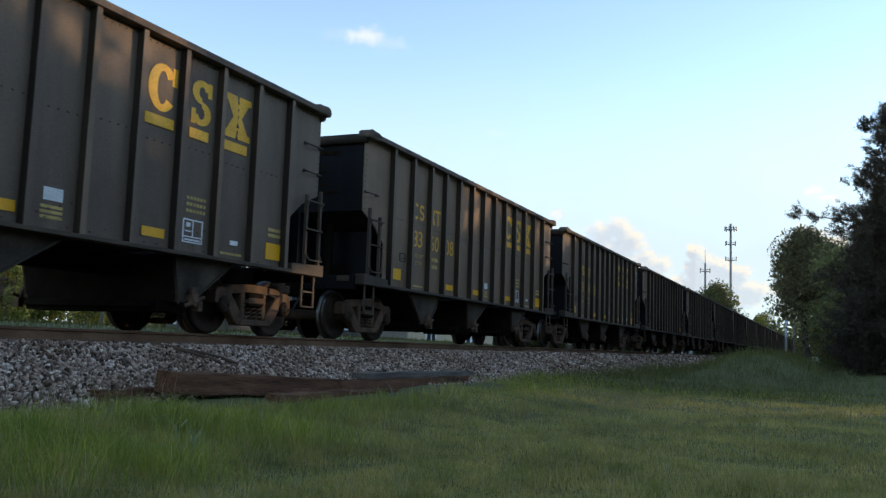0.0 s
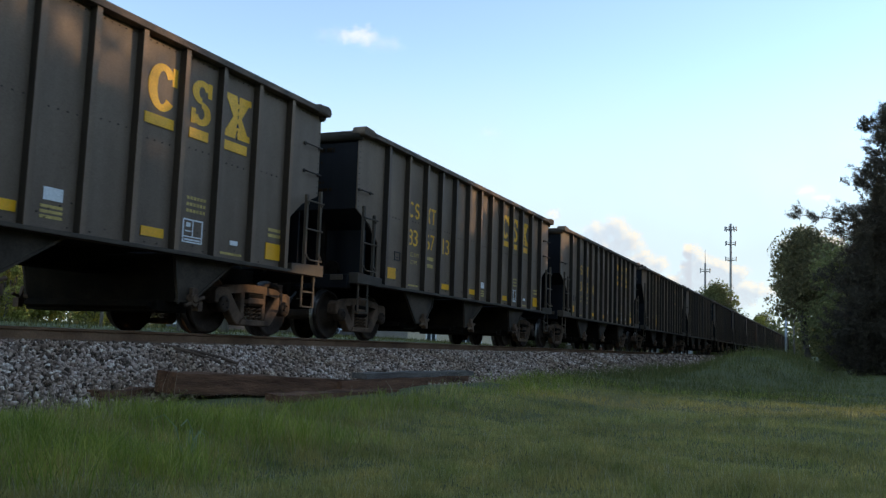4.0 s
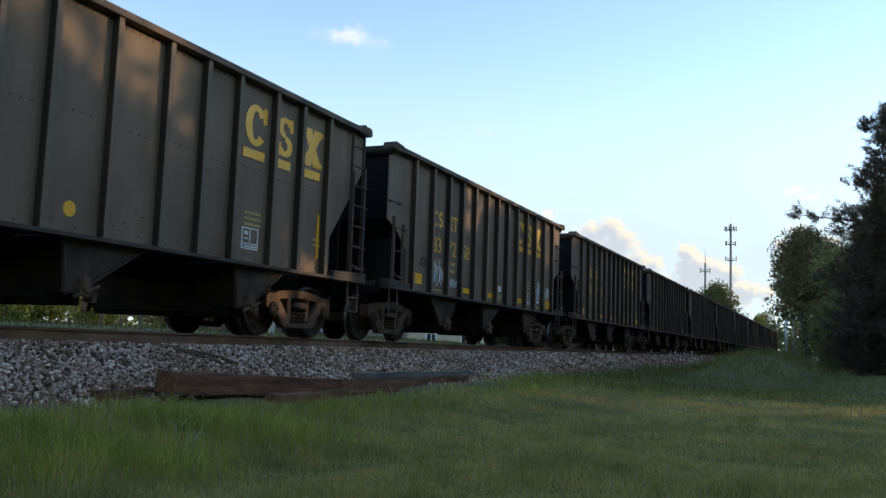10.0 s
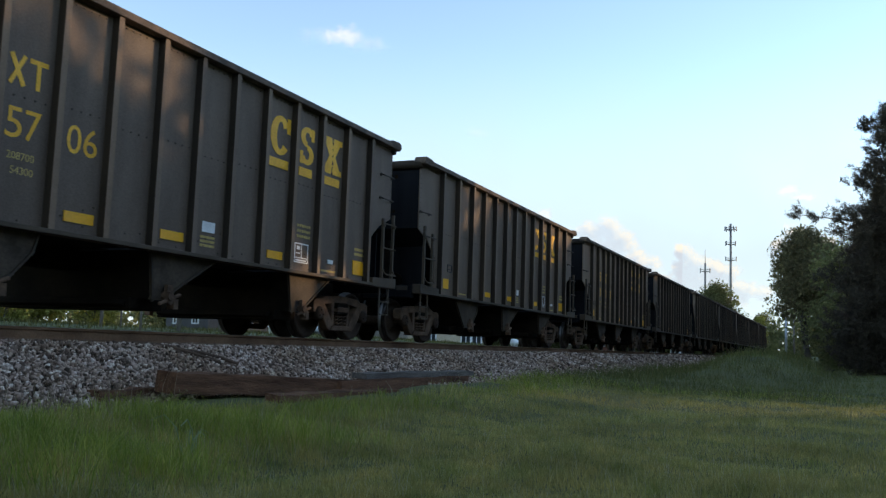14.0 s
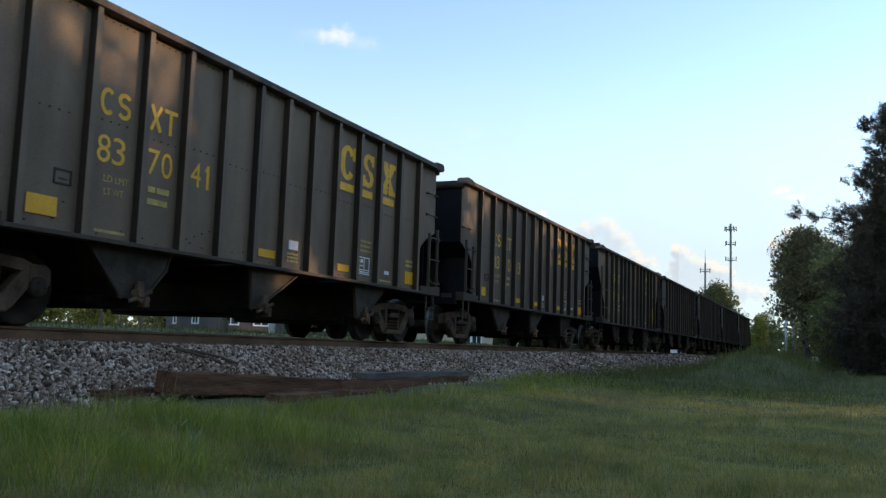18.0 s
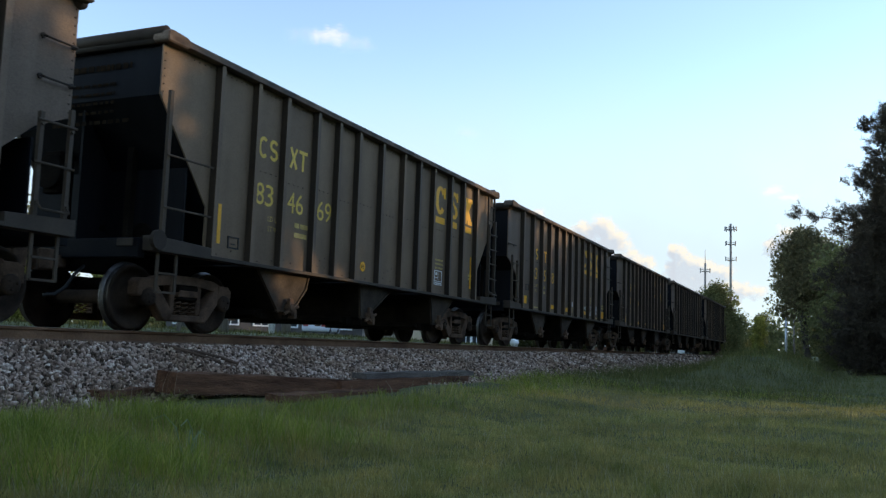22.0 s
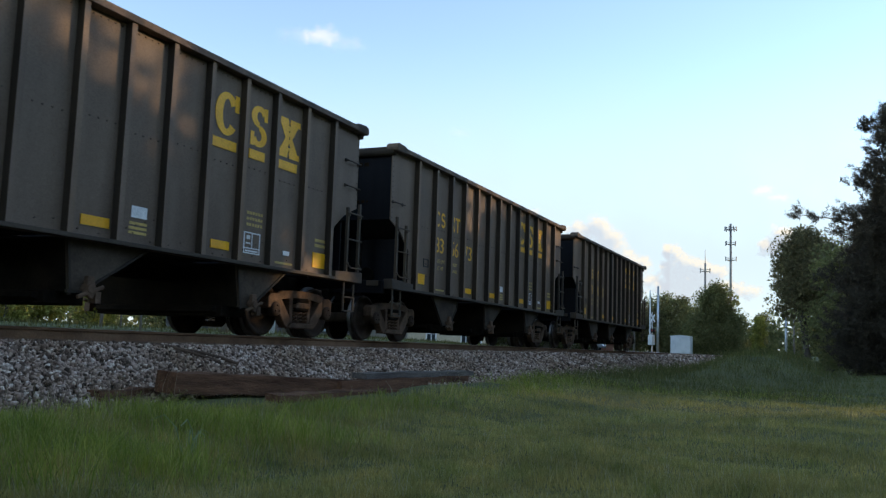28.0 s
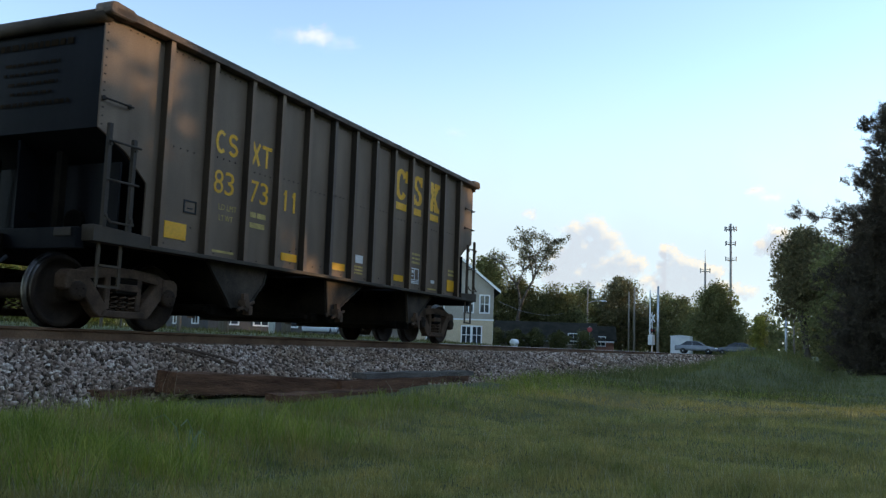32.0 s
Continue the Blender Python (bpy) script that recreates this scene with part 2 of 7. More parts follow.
M["blade_pale"] = leaf_mat("pale_green_blades", (0.28, 0.34, 0.17), (0.34, 0.4, 0.2), (0.4, 0.46, 0.26), 0.25)


def stone_mat():
    m, n, l, p = node_mat("crushed_grey_stone")
    g = n.new("ShaderNodeNewGeometry")
    col = ramp(n, l, g.outputs["Random Per Island"], [(0.0, (0.070, 0.049, 0.034)), (0.40, (0.33, 0.225, 0.170)), (0.8, (0.64, 0.465, 0.360)), (1.0, (0.95, 0.80, 0.66))])
    v = noise_node(n, l, coords(n, l, drift=False), 40, 4)
    dirt = ramp(n, l, noise_node(n, l, coords(n, l, drift=False), 0.9, 4), [(0.35, (0.72, 0.66, 0.58)), (0.65, (1.0, 1.0, 1.0))])
    col = mix(n, l, 1.0, col, ramp(n, l, v, [(0.3, (0.75,) * 3), (0.7, (1.1,) * 3)]), "MULTIPLY")
    l.new(mix(n, l, 1.0, col, dirt, "MULTIPLY"), p.inputs["Base Color"])
    p.inputs["Roughness"].default_value = 0.9
    p.inputs["Specular IOR Level"].default_value = 0.15
    return m


M["stone"] = stone_mat()


# ------------------------------------------------------------------ mesh helpers
def hexa(bm, pts):
    """Six-sided solid from eight corners: four below, four above, both counter-clockwise."""
    v = [bm.verts.new(p) for p in pts]
    for f in ((3, 2, 1, 0), (4, 5, 6, 7), (0, 1, 5, 4), (1, 2, 6, 5), (2, 3, 7, 6), (3, 0, 4, 7)):
        bm.faces.new([v[i] for i in f])
    return v


def box(bm, x0, x1, y0, y1, z0, z1):
    return hexa(bm, [(x0, y0, z0), (x1, y0, z0), (x1, y1, z0), (x0, y1, z0), (x0, y0, z1), (x1, y0, z1), (x1, y1, z1), (x0, y1, z1)])


def prism(bm, outline, a, b, axis="y"):
    """Extrude an outline (pairs) from a to b along the axis: y takes (x, z) pairs, x takes (y, z), z takes (x, y)."""
    def place(p, d):
        return {"y": (p[0], d, p[1]), "x": (d, p[0], p[1]), "z": (p[0], p[1], d)}[axis]
    lo = [bm.verts.new(place(p, a)) for p in outline]
    hi = [bm.verts.new(place(p, b)) for p in outline]
    k = len(outline)
    bm.faces.new(lo)
    bm.faces.new(hi[::-1])
    for i in range(k):
        bm.faces.new((lo[i], hi[i], hi[(i + 1) % k], lo[(i + 1) % k]))


def rod(bm, p, q, r, seg=6, r2=None):
    """A round bar from p to q."""
    p, q = Vector(p), Vector(q)
    r2 = r if r2 is None else r2
    z = (q - p).normalized()
    x = z.orthogonal().normalized()
    y = z.cross(x)
    rings = []
    for c, rad in ((p, r), (q, r2)):
        rings.append([bm.verts.new(c + rad * (math.cos(2 * math.pi * i / seg) * x + math.sin(2 * math.pi * i / seg) * y)) for i in range(seg)])
    for i in range(seg):
        j = (i + 1) % seg
        bm.faces.new((rings[0][i], rings[0][j], rings[1][j], rings[1][i]))
    bm.faces.new(rings[0][::-1])
    bm.faces.new(rings[1])


def pipe(bm, pts, r, seg=6):
    """A bent round bar through points, one connected skin."""
    pts = [Vector(p) for p in pts]
    rings, x = [], None
    for i, p in enumerate(pts):
        z = (pts[min(i + 1, len(pts) - 1)] - pts[max(i - 1, 0)]).normalized()
        x = z.orthogonal().normalized() if x is None else (x - z * x.dot(z)).normalized()
        y = z.cross(x)
        rings.append([bm.verts.new(p + r * (math.cos(2 * math.pi * k / seg) * x + math.sin(2 * math.pi * k / seg) * y)) for k in range(seg)])
    for a, b in zip(rings, rings[1:]):
        for k in range(seg):
            bm.faces.new((a[k], a[(k + 1) % seg], b[(k + 1) % seg], b[k]))
    bm.faces.new(rings[0][::-1])
    bm.faces.new(rings[-1])


def lathe(bm, profile, axis="y", seg=28):
    """Turn (radius, offset) pairs round an axis through the origin."""
    rings = []
    for rad, off in profile:
        ring = []
        for i in range(seg):
            a = 2 * math.pi * i / seg
            c, s = rad * math.cos(a), rad * math.sin(a)
            ring.append(bm.verts.new({"y": (c, off, s), "z": (c, s, off), "x": (off, c, s)}[axis]))
        rings.append(ring)
    for a, b in zip(rings, rings[1:]):
        for i in range(seg):
            j = (i + 1) % seg
            bm.faces.new((a[i], a[j], b[j], b[i]))
    bm.faces.new(rings[0][::-1])
    bm.faces.new(rings[-1])


def to_mesh(name, bm, material, bevel=0.0, smooth=False):
    if bevel:
        bmesh.ops.bevel(bm, geom=list(bm.edges), offset=bevel, segments=1, affect="EDGES", clamp_overlap=True)
    bmesh.ops.recalc_face_normals(bm, faces=list(bm.faces))
    me = bpy.data.meshes.new(name)
    bm.to_mesh(me)
    bm.free()
    me.materials.append(material)
    if smooth:
        me.shade_smooth()
    return me


def part(name, data, parent, m=None, label="", kind=""):
    """One mesh object under a thing or a part."""
    ob = new(name, data)
    ob.parent = parent
    if m is not None:
        ob.matrix_basis = m
    return tagged(ob, label, kind=kind)


def thing(name, data, label, category, m=None, group="", kind=""):
    ob = new(name, data)
    if m is not None:
        ob.matrix_basis = m
    return tagged(ob, label, category, group, kind)


def array_mesh(name, verts, faces, material, smooth=False):
    """A mesh from arrays: verts (n, 3); faces (m, 3 or 4)."""
    verts, faces = np.asarray(verts, np.float32), np.asarray(faces, np.int32)
    me = bpy.data.meshes.new(name)
    k = faces.shape[1]
    me.vertices.add(len(verts))
    me.vertices.foreach_set("co", verts.ravel())
    me.loops.add(faces.size)
    me.loops.foreach_set("vertex_index", faces.ravel())
    me.polygons.add(len(faces))
    me.polygons.foreach_set("loop_start", np.arange(0, faces.size, k, dtype=np.int32))
    me.update(calc_edges=True)
    me.validate()
    me.materials.append(material)
    if smooth:
        me.shade_smooth()
    return me


def sstep(a, b, x):
    t = np.clip((np.asarray(x, float) - a) / (b - a), 0, 1)
    return t * t * (3 - 2 * t)


# ------------------------------------------------------------------ ground
RAIL_Z = 0.975     # top of the rails
TRACK_Y = 9.6      # middle of the track
ROAD_X = 107.0     # middle of the road at the crossing


def ground_z(x, y):
    x, y = np.asarray(x, float), np.asarray(y, float)
    z = 0.23 * sstep(3.0, 6.6, y)
    z = z + 1.05 * sstep(13.0, 27.0, y) * (1 - 0.35 * sstep(50, 90, x))
    z = z + 1.0 * sstep(21.0, 36.0, x) * sstep(-0.4, 2.2, y) * (1 - sstep(3.0, 5.4, y)) * (1 - 0.5 * sstep(60, 90, x))
    z = z + 0.70 * sstep(60, 100, x) * (1 - sstep(0.6, 8.2, y) * (1 - sstep(6.2, 8.2, y)) * 1.0) * (1 - 0.9 * sstep(13, 27, y)) * (1 - sstep(150, 300, x))
    z = z + 0.3 * sstep(14, 40, x) * (1 - sstep(-3, 2, y))
    wob = 0.035 * np.sin(0.9 * x + 0.4 * y) * np.cos(0.7 * y - 0.3 * x) + 0.02 * np.sin(2.3 * x - 1.7 * y)
    return z + wob * (1 - sstep(6.0, 7.0, y))


def build_ground():
    near = np.arange(-20, 60, 0.5)
    gx = np.concatenate([[-4000, -1500, -500, -200, -100, -60, -40, -30, -25], near, np.arange(60, 130, 2.5), [135, 150, 170, 200, 260, 350, 500, 800, 1500, 4000]])
    gy = np.concatenate([[-4000, -1500, -500, -200, -100, -60, -40, -30, -24, -20, -16, -12, -9, -7], np.arange(-5, 14, 0.5), np.arange(14, 40, 2.0), [42, 46, 52, 60, 75, 100, 150, 250, 500, 1500, 4000]])
    X, Y = np.meshgrid(gx, gy, indexing="ij")
    V = np.stack([X, Y, ground_z(X, Y)], -1).reshape(-1, 3)
    nx, ny = len(gx), len(gy)
    i, j = np.meshgrid(np.arange(nx - 1), np.arange(ny - 1), indexing="ij")
    a = (i * ny + j).ravel()
    me = array_mesh("ground", V, np.stack([a, a + ny, a + ny + 1, a + 1], -1), M["soil"], True)
    thing("ground", me, "mown green grass verge beside the railway", "ground", kind="structure")


build_ground()


def grass_patch(name, label, n, xr, yr, height, width, keep, material, seed, lean=0.45, fan=None):
    """Many bent blades standing on the ground."""
    rng = np.random.default_rng(seed)
    u = rng.random(n)
    if fan:
        far, turn = fan[0] * (fan[1] / fan[0]) ** u, rng.uniform(radians(-4.5), radians(54), n)
        x, y = far * np.cos(turn), far * np.sin(turn)
    else:
        x = xr[0] + (xr[1] - xr[0]) * u ** 1.6
        y = rng.uniform(yr[0], yr[1], n)
    ok = keep(x, y, rng)
    x, y = x[ok], y[ok]
    n = len(x)
    z = ground_z(x, y) - 0.01
    tuft = 0.5 + 0.25 * np.sin(x * 2.1 + 1.3 * np.sin(y * 1.7)) + 0.25 * np.sin(y * 3.3 + 2.0 * np.sin(x * 0.9 + y * 0.6))
    clump = np.sin(5.1 * x + 1.5 * np.sin(4.3 * y)) * np.sin(4.7 * y + 1.2 * np.sin(3.9 * x))
    h = height(x, y) * rng.uniform(0.45, 1.15, n) * (0.70 + 0.50 * tuft + 0.30 * clump)
    w = width * rng.uniform(0.7, 1.3, n) * (1 + 0.035 * np.hypot(x, y))
    a = rng.uniform(0, 2 * np.pi, n)
    face = np.stack([np.cos(a), np.sin(a), np.zeros(n)], -1)
    b = rng.uniform(0, 2 * np.pi, n)
    bend = np.stack([np.cos(b), np.sin(b), np.zeros(n)], -1) * (h * lean * rng.uniform(0.2, 1.3, n))[:, None]
    base = np.stack([x, y, z], -1)
    up = np.array([0, 0, 1.0])
    p0, p1 = base - face * w[:, None] / 2, base + face * w[:, None] / 2
    mid = base + up * (h * 0.6)[:, None] + bend * 0.35
    p2, p3 = mid + face * w[:, None] * 0.4, mid - face * w[:, None] * 0.4
    tip = base + up * h[:, None] + bend
    V = np.stack([p0, p1, p2, p3, tip], 1).reshape(-1, 3)
    k = np.arange(n)[:, None] * 5
    F = np.concatenate([k + [0, 1, 2], k + [0, 2, 3], k + [3, 2, 4]])
    thing(name, array_mesh(name, V, F, material), label, "grass", kind="stuff")


def build_grass():
    def clear(x, y, rng):
        d = np.hypot(x, y)
        return (d > 2.2) & (y < 6.75 - 0.75 * rng.random(len(x)) - 0.35 * (1 - sstep(7.0, 9.5, x))) & (y > -0.55 * x - 0.2) & ~((x > 6.8) & (x < 16.5) & (y > 5.45 + 0.4 * rng.random(len(x)) ** 2) & (y < 6.85))
    def short(x, y):
        return 0.075 + 0.03 * sstep(3.5, 6, y) + 0.10 * sstep(22, 34, x) * sstep(1, 4, y)
    def weeds(x, y):
        return 0.15 + 0.10 * np.sin(x * 1.3) ** 2 + 0.16 * sstep(22, 32, x) + 0.10 * (1 - sstep(4.5, 7.0, x)) * (1 - sstep(5.2, 6.2, y)) - 0.06 * sstep(4.9, 5.6, y) * (1 - sstep(13, 17, x))
    def weedy(x, y, rng):
        band = rng.random(len(x)) < (np.maximum(sstep(4.2, 5.4, y), 0.8 * sstep(3.2, 4.4, y) * (1 - sstep(5.5, 7.5, x))) * (0.25 + 0.75 * (np.sin(x * 0.9 + np.sin(x * 2.3)) > -0.3)))
        timber = ((x > 6.8) & (x < 16.5) & (y > 5.1) & (rng.random(len(x)) < 0.3 + 0.7 * sstep(5.3, 5.8, y))) | ((x < 9.0) & (y > 6.15 + 0.25 * rng.random(len(x))))
        return (band & ~timber & (y < 7.0)) | ((x > 20) & (y < 6.8) & (rng.random(len(x)) < 0.75 * sstep(-2.2, 2.4, y)))
    grass_patch("mown_lawn", "mown green lawn grass with mixed short blades", 300000, None, None, short, 0.0042, lambda x, y, r: clear(x, y, r) & (x + 3 * r.random(len(x)) < 23.5), M["grass"], 3, 0.6, (4.4, 30))
    grass_patch("far_lawn", "lawn grass under the pines, green darkened for their shade", 90000, None, None, short, 0.0046, lambda x, y, r: clear(x, y, r) & (x + 3 * r.random(len(x)) > 20.5), M["lawn_dark"], 33, 0.6, (17.0, 62))
    grass_patch("outer_lawn", "sparse green lawn grass behind the path", 40000, (2.0, 40), (-12, 7.0), short, 0.010, lambda x, y, r: clear(x, y, r) & (y < -0.09 * x), M["grass"], 13)
    grass_patch("near_lawn", "mown green lawn grass round the viewpoint", 60000, (-12, 8), (-10, 6.2), short, 0.009, lambda x, y, r: (np.hypot(x, y) > 0.8) & ((np.hypot(x, y) < 4.6) | (y < -0.09 * x) | (y > 1.36 * x)), M["grass"], 14)
    grass_patch("verge_weeds", "tall unmown green grass along the ballast edge", 130000, None, None, weeds, 0.0045, lambda x, y, r: weedy(x, y, r) & (x < 21), M["weed"], 4, 0.75, (5.0, 30))
    grass_patch("mound_weeds", "tall weeds on the bank, green darkened for the pine shade", 110000, None, None, weeds, 0.0045, lambda x, y, r: weedy(x, y, r) & (x > 19), M["weed_dark"], 24, 0.75, (17.0, 62))
    grass_patch("dry_stalks", "thin dry seed stalks among the grass", 9000, None, None, lambda x, y: 0.15 + 0.12 * sstep(3.5, 5.5, y), 0.0024, clear, M["grass_dry"], 5, 0.5, (4.6, 24))
    grass_patch("tall_dry_weeds", "tall brown dry weeds at the edge of the ballast", 220, (5.0, 7.0), (5.7, 6.7), lambda x, y: 0.50 + 0 * x, 0.0035, lambda x, y, r: r.random(len(x)) < 0.5 + 0.5 * np.sin(x * 9) * np.cos(y * 7), M["weed_dry"], 15, 0.35)
    far = lambda x, y, rng: (np.abs(y - TRACK_Y) > 3.6) & (rng.random(len(x)) < 0.9)
    grass_patch("far_verge", "rough green grass across the track", 26000, (6, 70), (13.5, 34), lambda x, y: 0.20 + 0 * x, 0.012, far, M["grass_far"], 6)


build_grass()


def ballast_z(y):
    d = np.abs(np.asarray(y, float) - TRACK_Y)
    return np.where(d < 1.6, RAIL_Z - 0.20, RAIL_Z - 0.20 - (d - 1.6) * 0.36)


def build_ballast():
    xs = np.concatenate([[-200, -60], np.arange(-20, 60, 1.0), np.arange(60, 160, 5), [200, 400, 900]])
    ys = TRACK_Y + np.array([-3.3, -2.75, -2.3, -1.9, -1.6, -1.2, -0.7, 0, 0.7, 1.2, 1.6, 1.9, 2.3, 2.75, 3.3])
    X, Y = np.meshgrid(xs, ys, indexing="ij")
    Z = ballast_z(Y) - 0.02
    ny = len(ys)
    i, j = np.meshgrid(np.arange(len(xs) - 1), np.arange(ny - 1), indexing="ij")
    a = (i * ny + j).ravel()
    me = array_mesh("ballast_bed", np.stack([X, Y, Z], -1).reshape(-1, 3), np.stack([a, a + ny, a + ny + 1, a + 1], -1), M["bed"], True)
    thing("ballast_bed", me, "crushed stone ballast bed, darkened for shade between the stones", "ballast", kind="structure")
    rng = np.random.default_rng(11)
    # loose stones, denser and smaller where the camera stands nearest
    tmpl = np.array([(1, 0, 0), (0.31, 0.95, 0), (-0.81, 0.59, 0), (-0.81, -0.59, 0), (0.31, -0.95, 0), (0.1, 0.1, 1), (-0.1, 0.0, -1)])
    tri = np.array([(0, 1, 5), (1, 2, 5), (2, 3, 5), (3, 4, 5), (4, 0, 5), (1, 0, 6), (2, 1, 6), (3, 2, 6), (4, 3, 6), (0, 4, 6)])
    VV, FF, base = [], [], 0
    for x0, x1, cnt, size in ((3, 12, 29000, 0.024), (12, 24, 27000, 0.028), (24, 50, 16000, 0.042), (50, 110, 9000, 0.075)):
        x = rng.uniform(x0, x1, cnt)
        y = TRACK_Y - rng.uniform(0.62, 3.2, cnt)
        d = TRACK_Y - y
        ok = ~((d > 0.66) & (d < 0.84))
        x, y = x[ok], y[ok]
        c = len(x)
        s = size * rng.uniform(0.55, 1.35, c)
        z = ballast_z(y) + rng.uniform(-0.6, 0.8, c) * s
        T = tmpl[None] * (1 + rng.uniform(-0.35, 0.35, (c, 7, 1))) * np.stack([s * rng.uniform(0.8, 1.4, c), s * rng.uniform(0.8, 1.3, c), s * rng.uniform(0.5, 1.0, c)], -1)[:, None]
        q = rng.normal(size=(c, 4))
        q /= np.linalg.norm(q, axis=1)[:, None]
        w, a_, b_, c_ = q.T
        R = np.stack([1 - 2 * (b_ * b_ + c_ * c_), 2 * (a_ * b_ - w * c_), 2 * (a_ * c_ + w * b_), 2 * (a_ * b_ + w * c_), 1 - 2 * (a_ * a_ + c_ * c_), 2 * (b_ * c_ - w * a_), 2 * (a_ * c_ - w * b_), 2 * (b_ * c_ + w * a_), 1 - 2 * (a_ * a_ + b_ * b_)], -1).reshape(-1, 3, 3)
        P = np.einsum("nij,nkj->nki", R, T) + np.stack([x, y, z], -1)[:, None]
        VV.append(P.reshape(-1, 3))
        FF.append((np.arange(c)[:, None, None] * 7 + tri[None]).reshape(-1, 3) + base)
        base += c * 7
    me = array_mesh("ballast_stones", np.concatenate(VV), np.concatenate(FF), M["stone"])
    thing("ballast_stones", me, "loose grey and white crushed ballast stones", "gravel", kind="stuff")


build_ballast()


def build_rails():
    sect = [(-0.07, 0), (0.07, 0), (0.07, 0.012), (0.012, 0.035), (0.009, 0.125), (0.034, 0.137), (0.036, 0.160), (0.028, 0.168), (-0.028, 0.168), (-0.036, 0.160), (-0.034, 0.137), (-0.009, 0.125), (-0.012, 0.035), (-0.07, 0.012)]
    top = [(-0.030, 0.1675), (0.030, 0.1675), (0.026, 0.172), (-0.026, 0.172)]
    for side in (-1, 1):
        bm = bmesh.new()
        prism(bm, sect, -150, 600, "x")
        rail = thing("rail", to_mesh("rail", bm, M["rail_side"]), "rusty brown steel rail on tie plates", "rail", pose(0, TRACK_Y + side * 0.753, RAIL_Z - 0.172), group="rails of the track")
        bm = bmesh.new()
        prism(bm, top, -150, 600, "x")
        part("rail_head", to_mesh("rail_head", bm, M["rail_top"]), rail, label="polished running surface")
    bm = bmesh.new()
    box(bm, -0.115, 0.115, -1.3, 1.3, -0.17, 0)
    me = to_mesh("tie", bm, M["timber"], 0.012)
    first = thing("railroad_tie", me, "dark creosoted timber tie bedded in ballast", "tie", pose(-3, TRACK_Y, RAIL_Z - 0.178), group="ties of the track")
    bm = bmesh.new()
    box(bm, -0.1, 0.1, -0.19, 0.19, 0, 0.006)
    plate = to_mesh("tie_plate", bm, M["rail_side"])
    for side in (-1, 1):
        part("tie_plate", plate, first, pose(0, side * 0.753, 0.0))
    for k in range(1, 150):
        copy_thing(first, pose(-3 + 0.53 * k, TRACK_Y + 0.02 * math.sin(k * 2.7), RAIL_Z - 0.178, 0, 0, 0.6 * math.sin(k * 5.1)))


build_rails()


# ------------------------------------------------------------------ train
CAR_PITCH = 13.6373
HALF = 6.08          # half length of the body
SHEET = 1.45         # half width at the side sheets
OUT = 1.60           # half width over the ribs
HALF_OLD = 6.28      # the two cars with long end cut-outs are longer
TOP = 3.97
SILL = 1.035
RIBS = (-4.98, -4.05, -3.15, -2.35, -1.53, -0.70, 0.07, 0.86, 1.66, 2.48, 3.30, 4.17, 5.07)     # rib places, wider apart at the ends
RIBS_OLD = (-5.12, -4.22, -3.43, -2.49, -1.76, -1.03, -0.09, 0.86, 1.63, 2.38, 3.34, 4.11, 4.96)
AXLE = 0.81
TRUCK = 4.97


SLACK = {1: 0.14, 2: 0.1, 4: -0.03, 5: 0.12, 6: -0.04, 8: -0.14, 9: -0.08, 11: 0.18, 12: 0.14, 14: -0.08, 15: 0.06}     # play in the couplers


def train_travel(t):
    """How far the train still has to go to its place at 16 s."""
    u = (t - 16.0) / 16.0
    return -100.1249 * u + 6.4678 * u ** 2 + 2.6896 * u ** 3 + 0.1133 * u ** 4 - 1.3006 * u ** 5


def car_x(n, t):
    return -98.53 + n * CAR_PITCH + SLACK.get(n, 0.0) + train_travel(t)


text_store = {}


def text_mesh(words, width, height, material, depth=0.003):
    """Lettering in the built-in font, fitted to a width and height, lying in the xz plane and facing -y."""
    key = (words, width, height, material.name)
    if key in text_store:
        return text_store[key]
    cu = bpy.data.curves.new("lettering", "FONT")
    cu.body = words
    cu.resolution_u = 3
    ob = bpy.data.objects.new("lettering", cu)
    scene.collection.objects.link(ob)
    me = bpy.data.meshes.new_from_object(ob.evaluated_get(bpy.context.evaluated_depsgraph_get()))
    bpy.data.objects.remove(ob)
    bpy.data.curves.remove(cu)
    co = np.empty(len(me.vertices) * 3, np.float32)
    me.vertices.foreach_get("co", co)
    co = co.reshape(-1, 3)
    lo, hi = co.min(0), co.max(0)
    out = np.zeros_like(co)
    out[:, 0] = (co[:, 0] - (lo[0] + hi[0]) / 2) / (hi[0] - lo[0]) * width
    out[:, 2] = (co[:, 1] - lo[1]) / (hi[1] - lo[1]) * height
    me.vertices.foreach_set("co", out.ravel())
    me.name = "lettering"
    me.materials.clear()
    me.materials.append(material)
    bm = bmesh.new()
    bm.from_mesh(me)
    ext = bmesh.ops.extrude_face_region(bm, geom=list(bm.faces))
    bmesh.ops.translate(bm, verts=[v for v in ext["geom"] if isinstance(v, bmesh.types.BMVert)], vec=(0, -depth, 0))
    bmesh.ops.recalc_face_normals(bm, faces=list(bm.faces))
    bm.to_mesh(me)
    bm.free()
    text_store[key] = me
    return me


def one_mesh(height, material):
    """The figure one: a post with a small flag."""
    key = ("one", height, material.name)
    if key not in text_store:
        bm = bmesh.new()
        prism(bm, [(-0.022, 0), (0.038, 0), (0.038, height), (-0.008, height), (-0.055, height * 0.80), (-0.055, height * 0.70), (-0.022, height * 0.77)], -0.003, 0)
        text_store[key] = to_mesh("lettering", bm, material)
    return text_store[key]


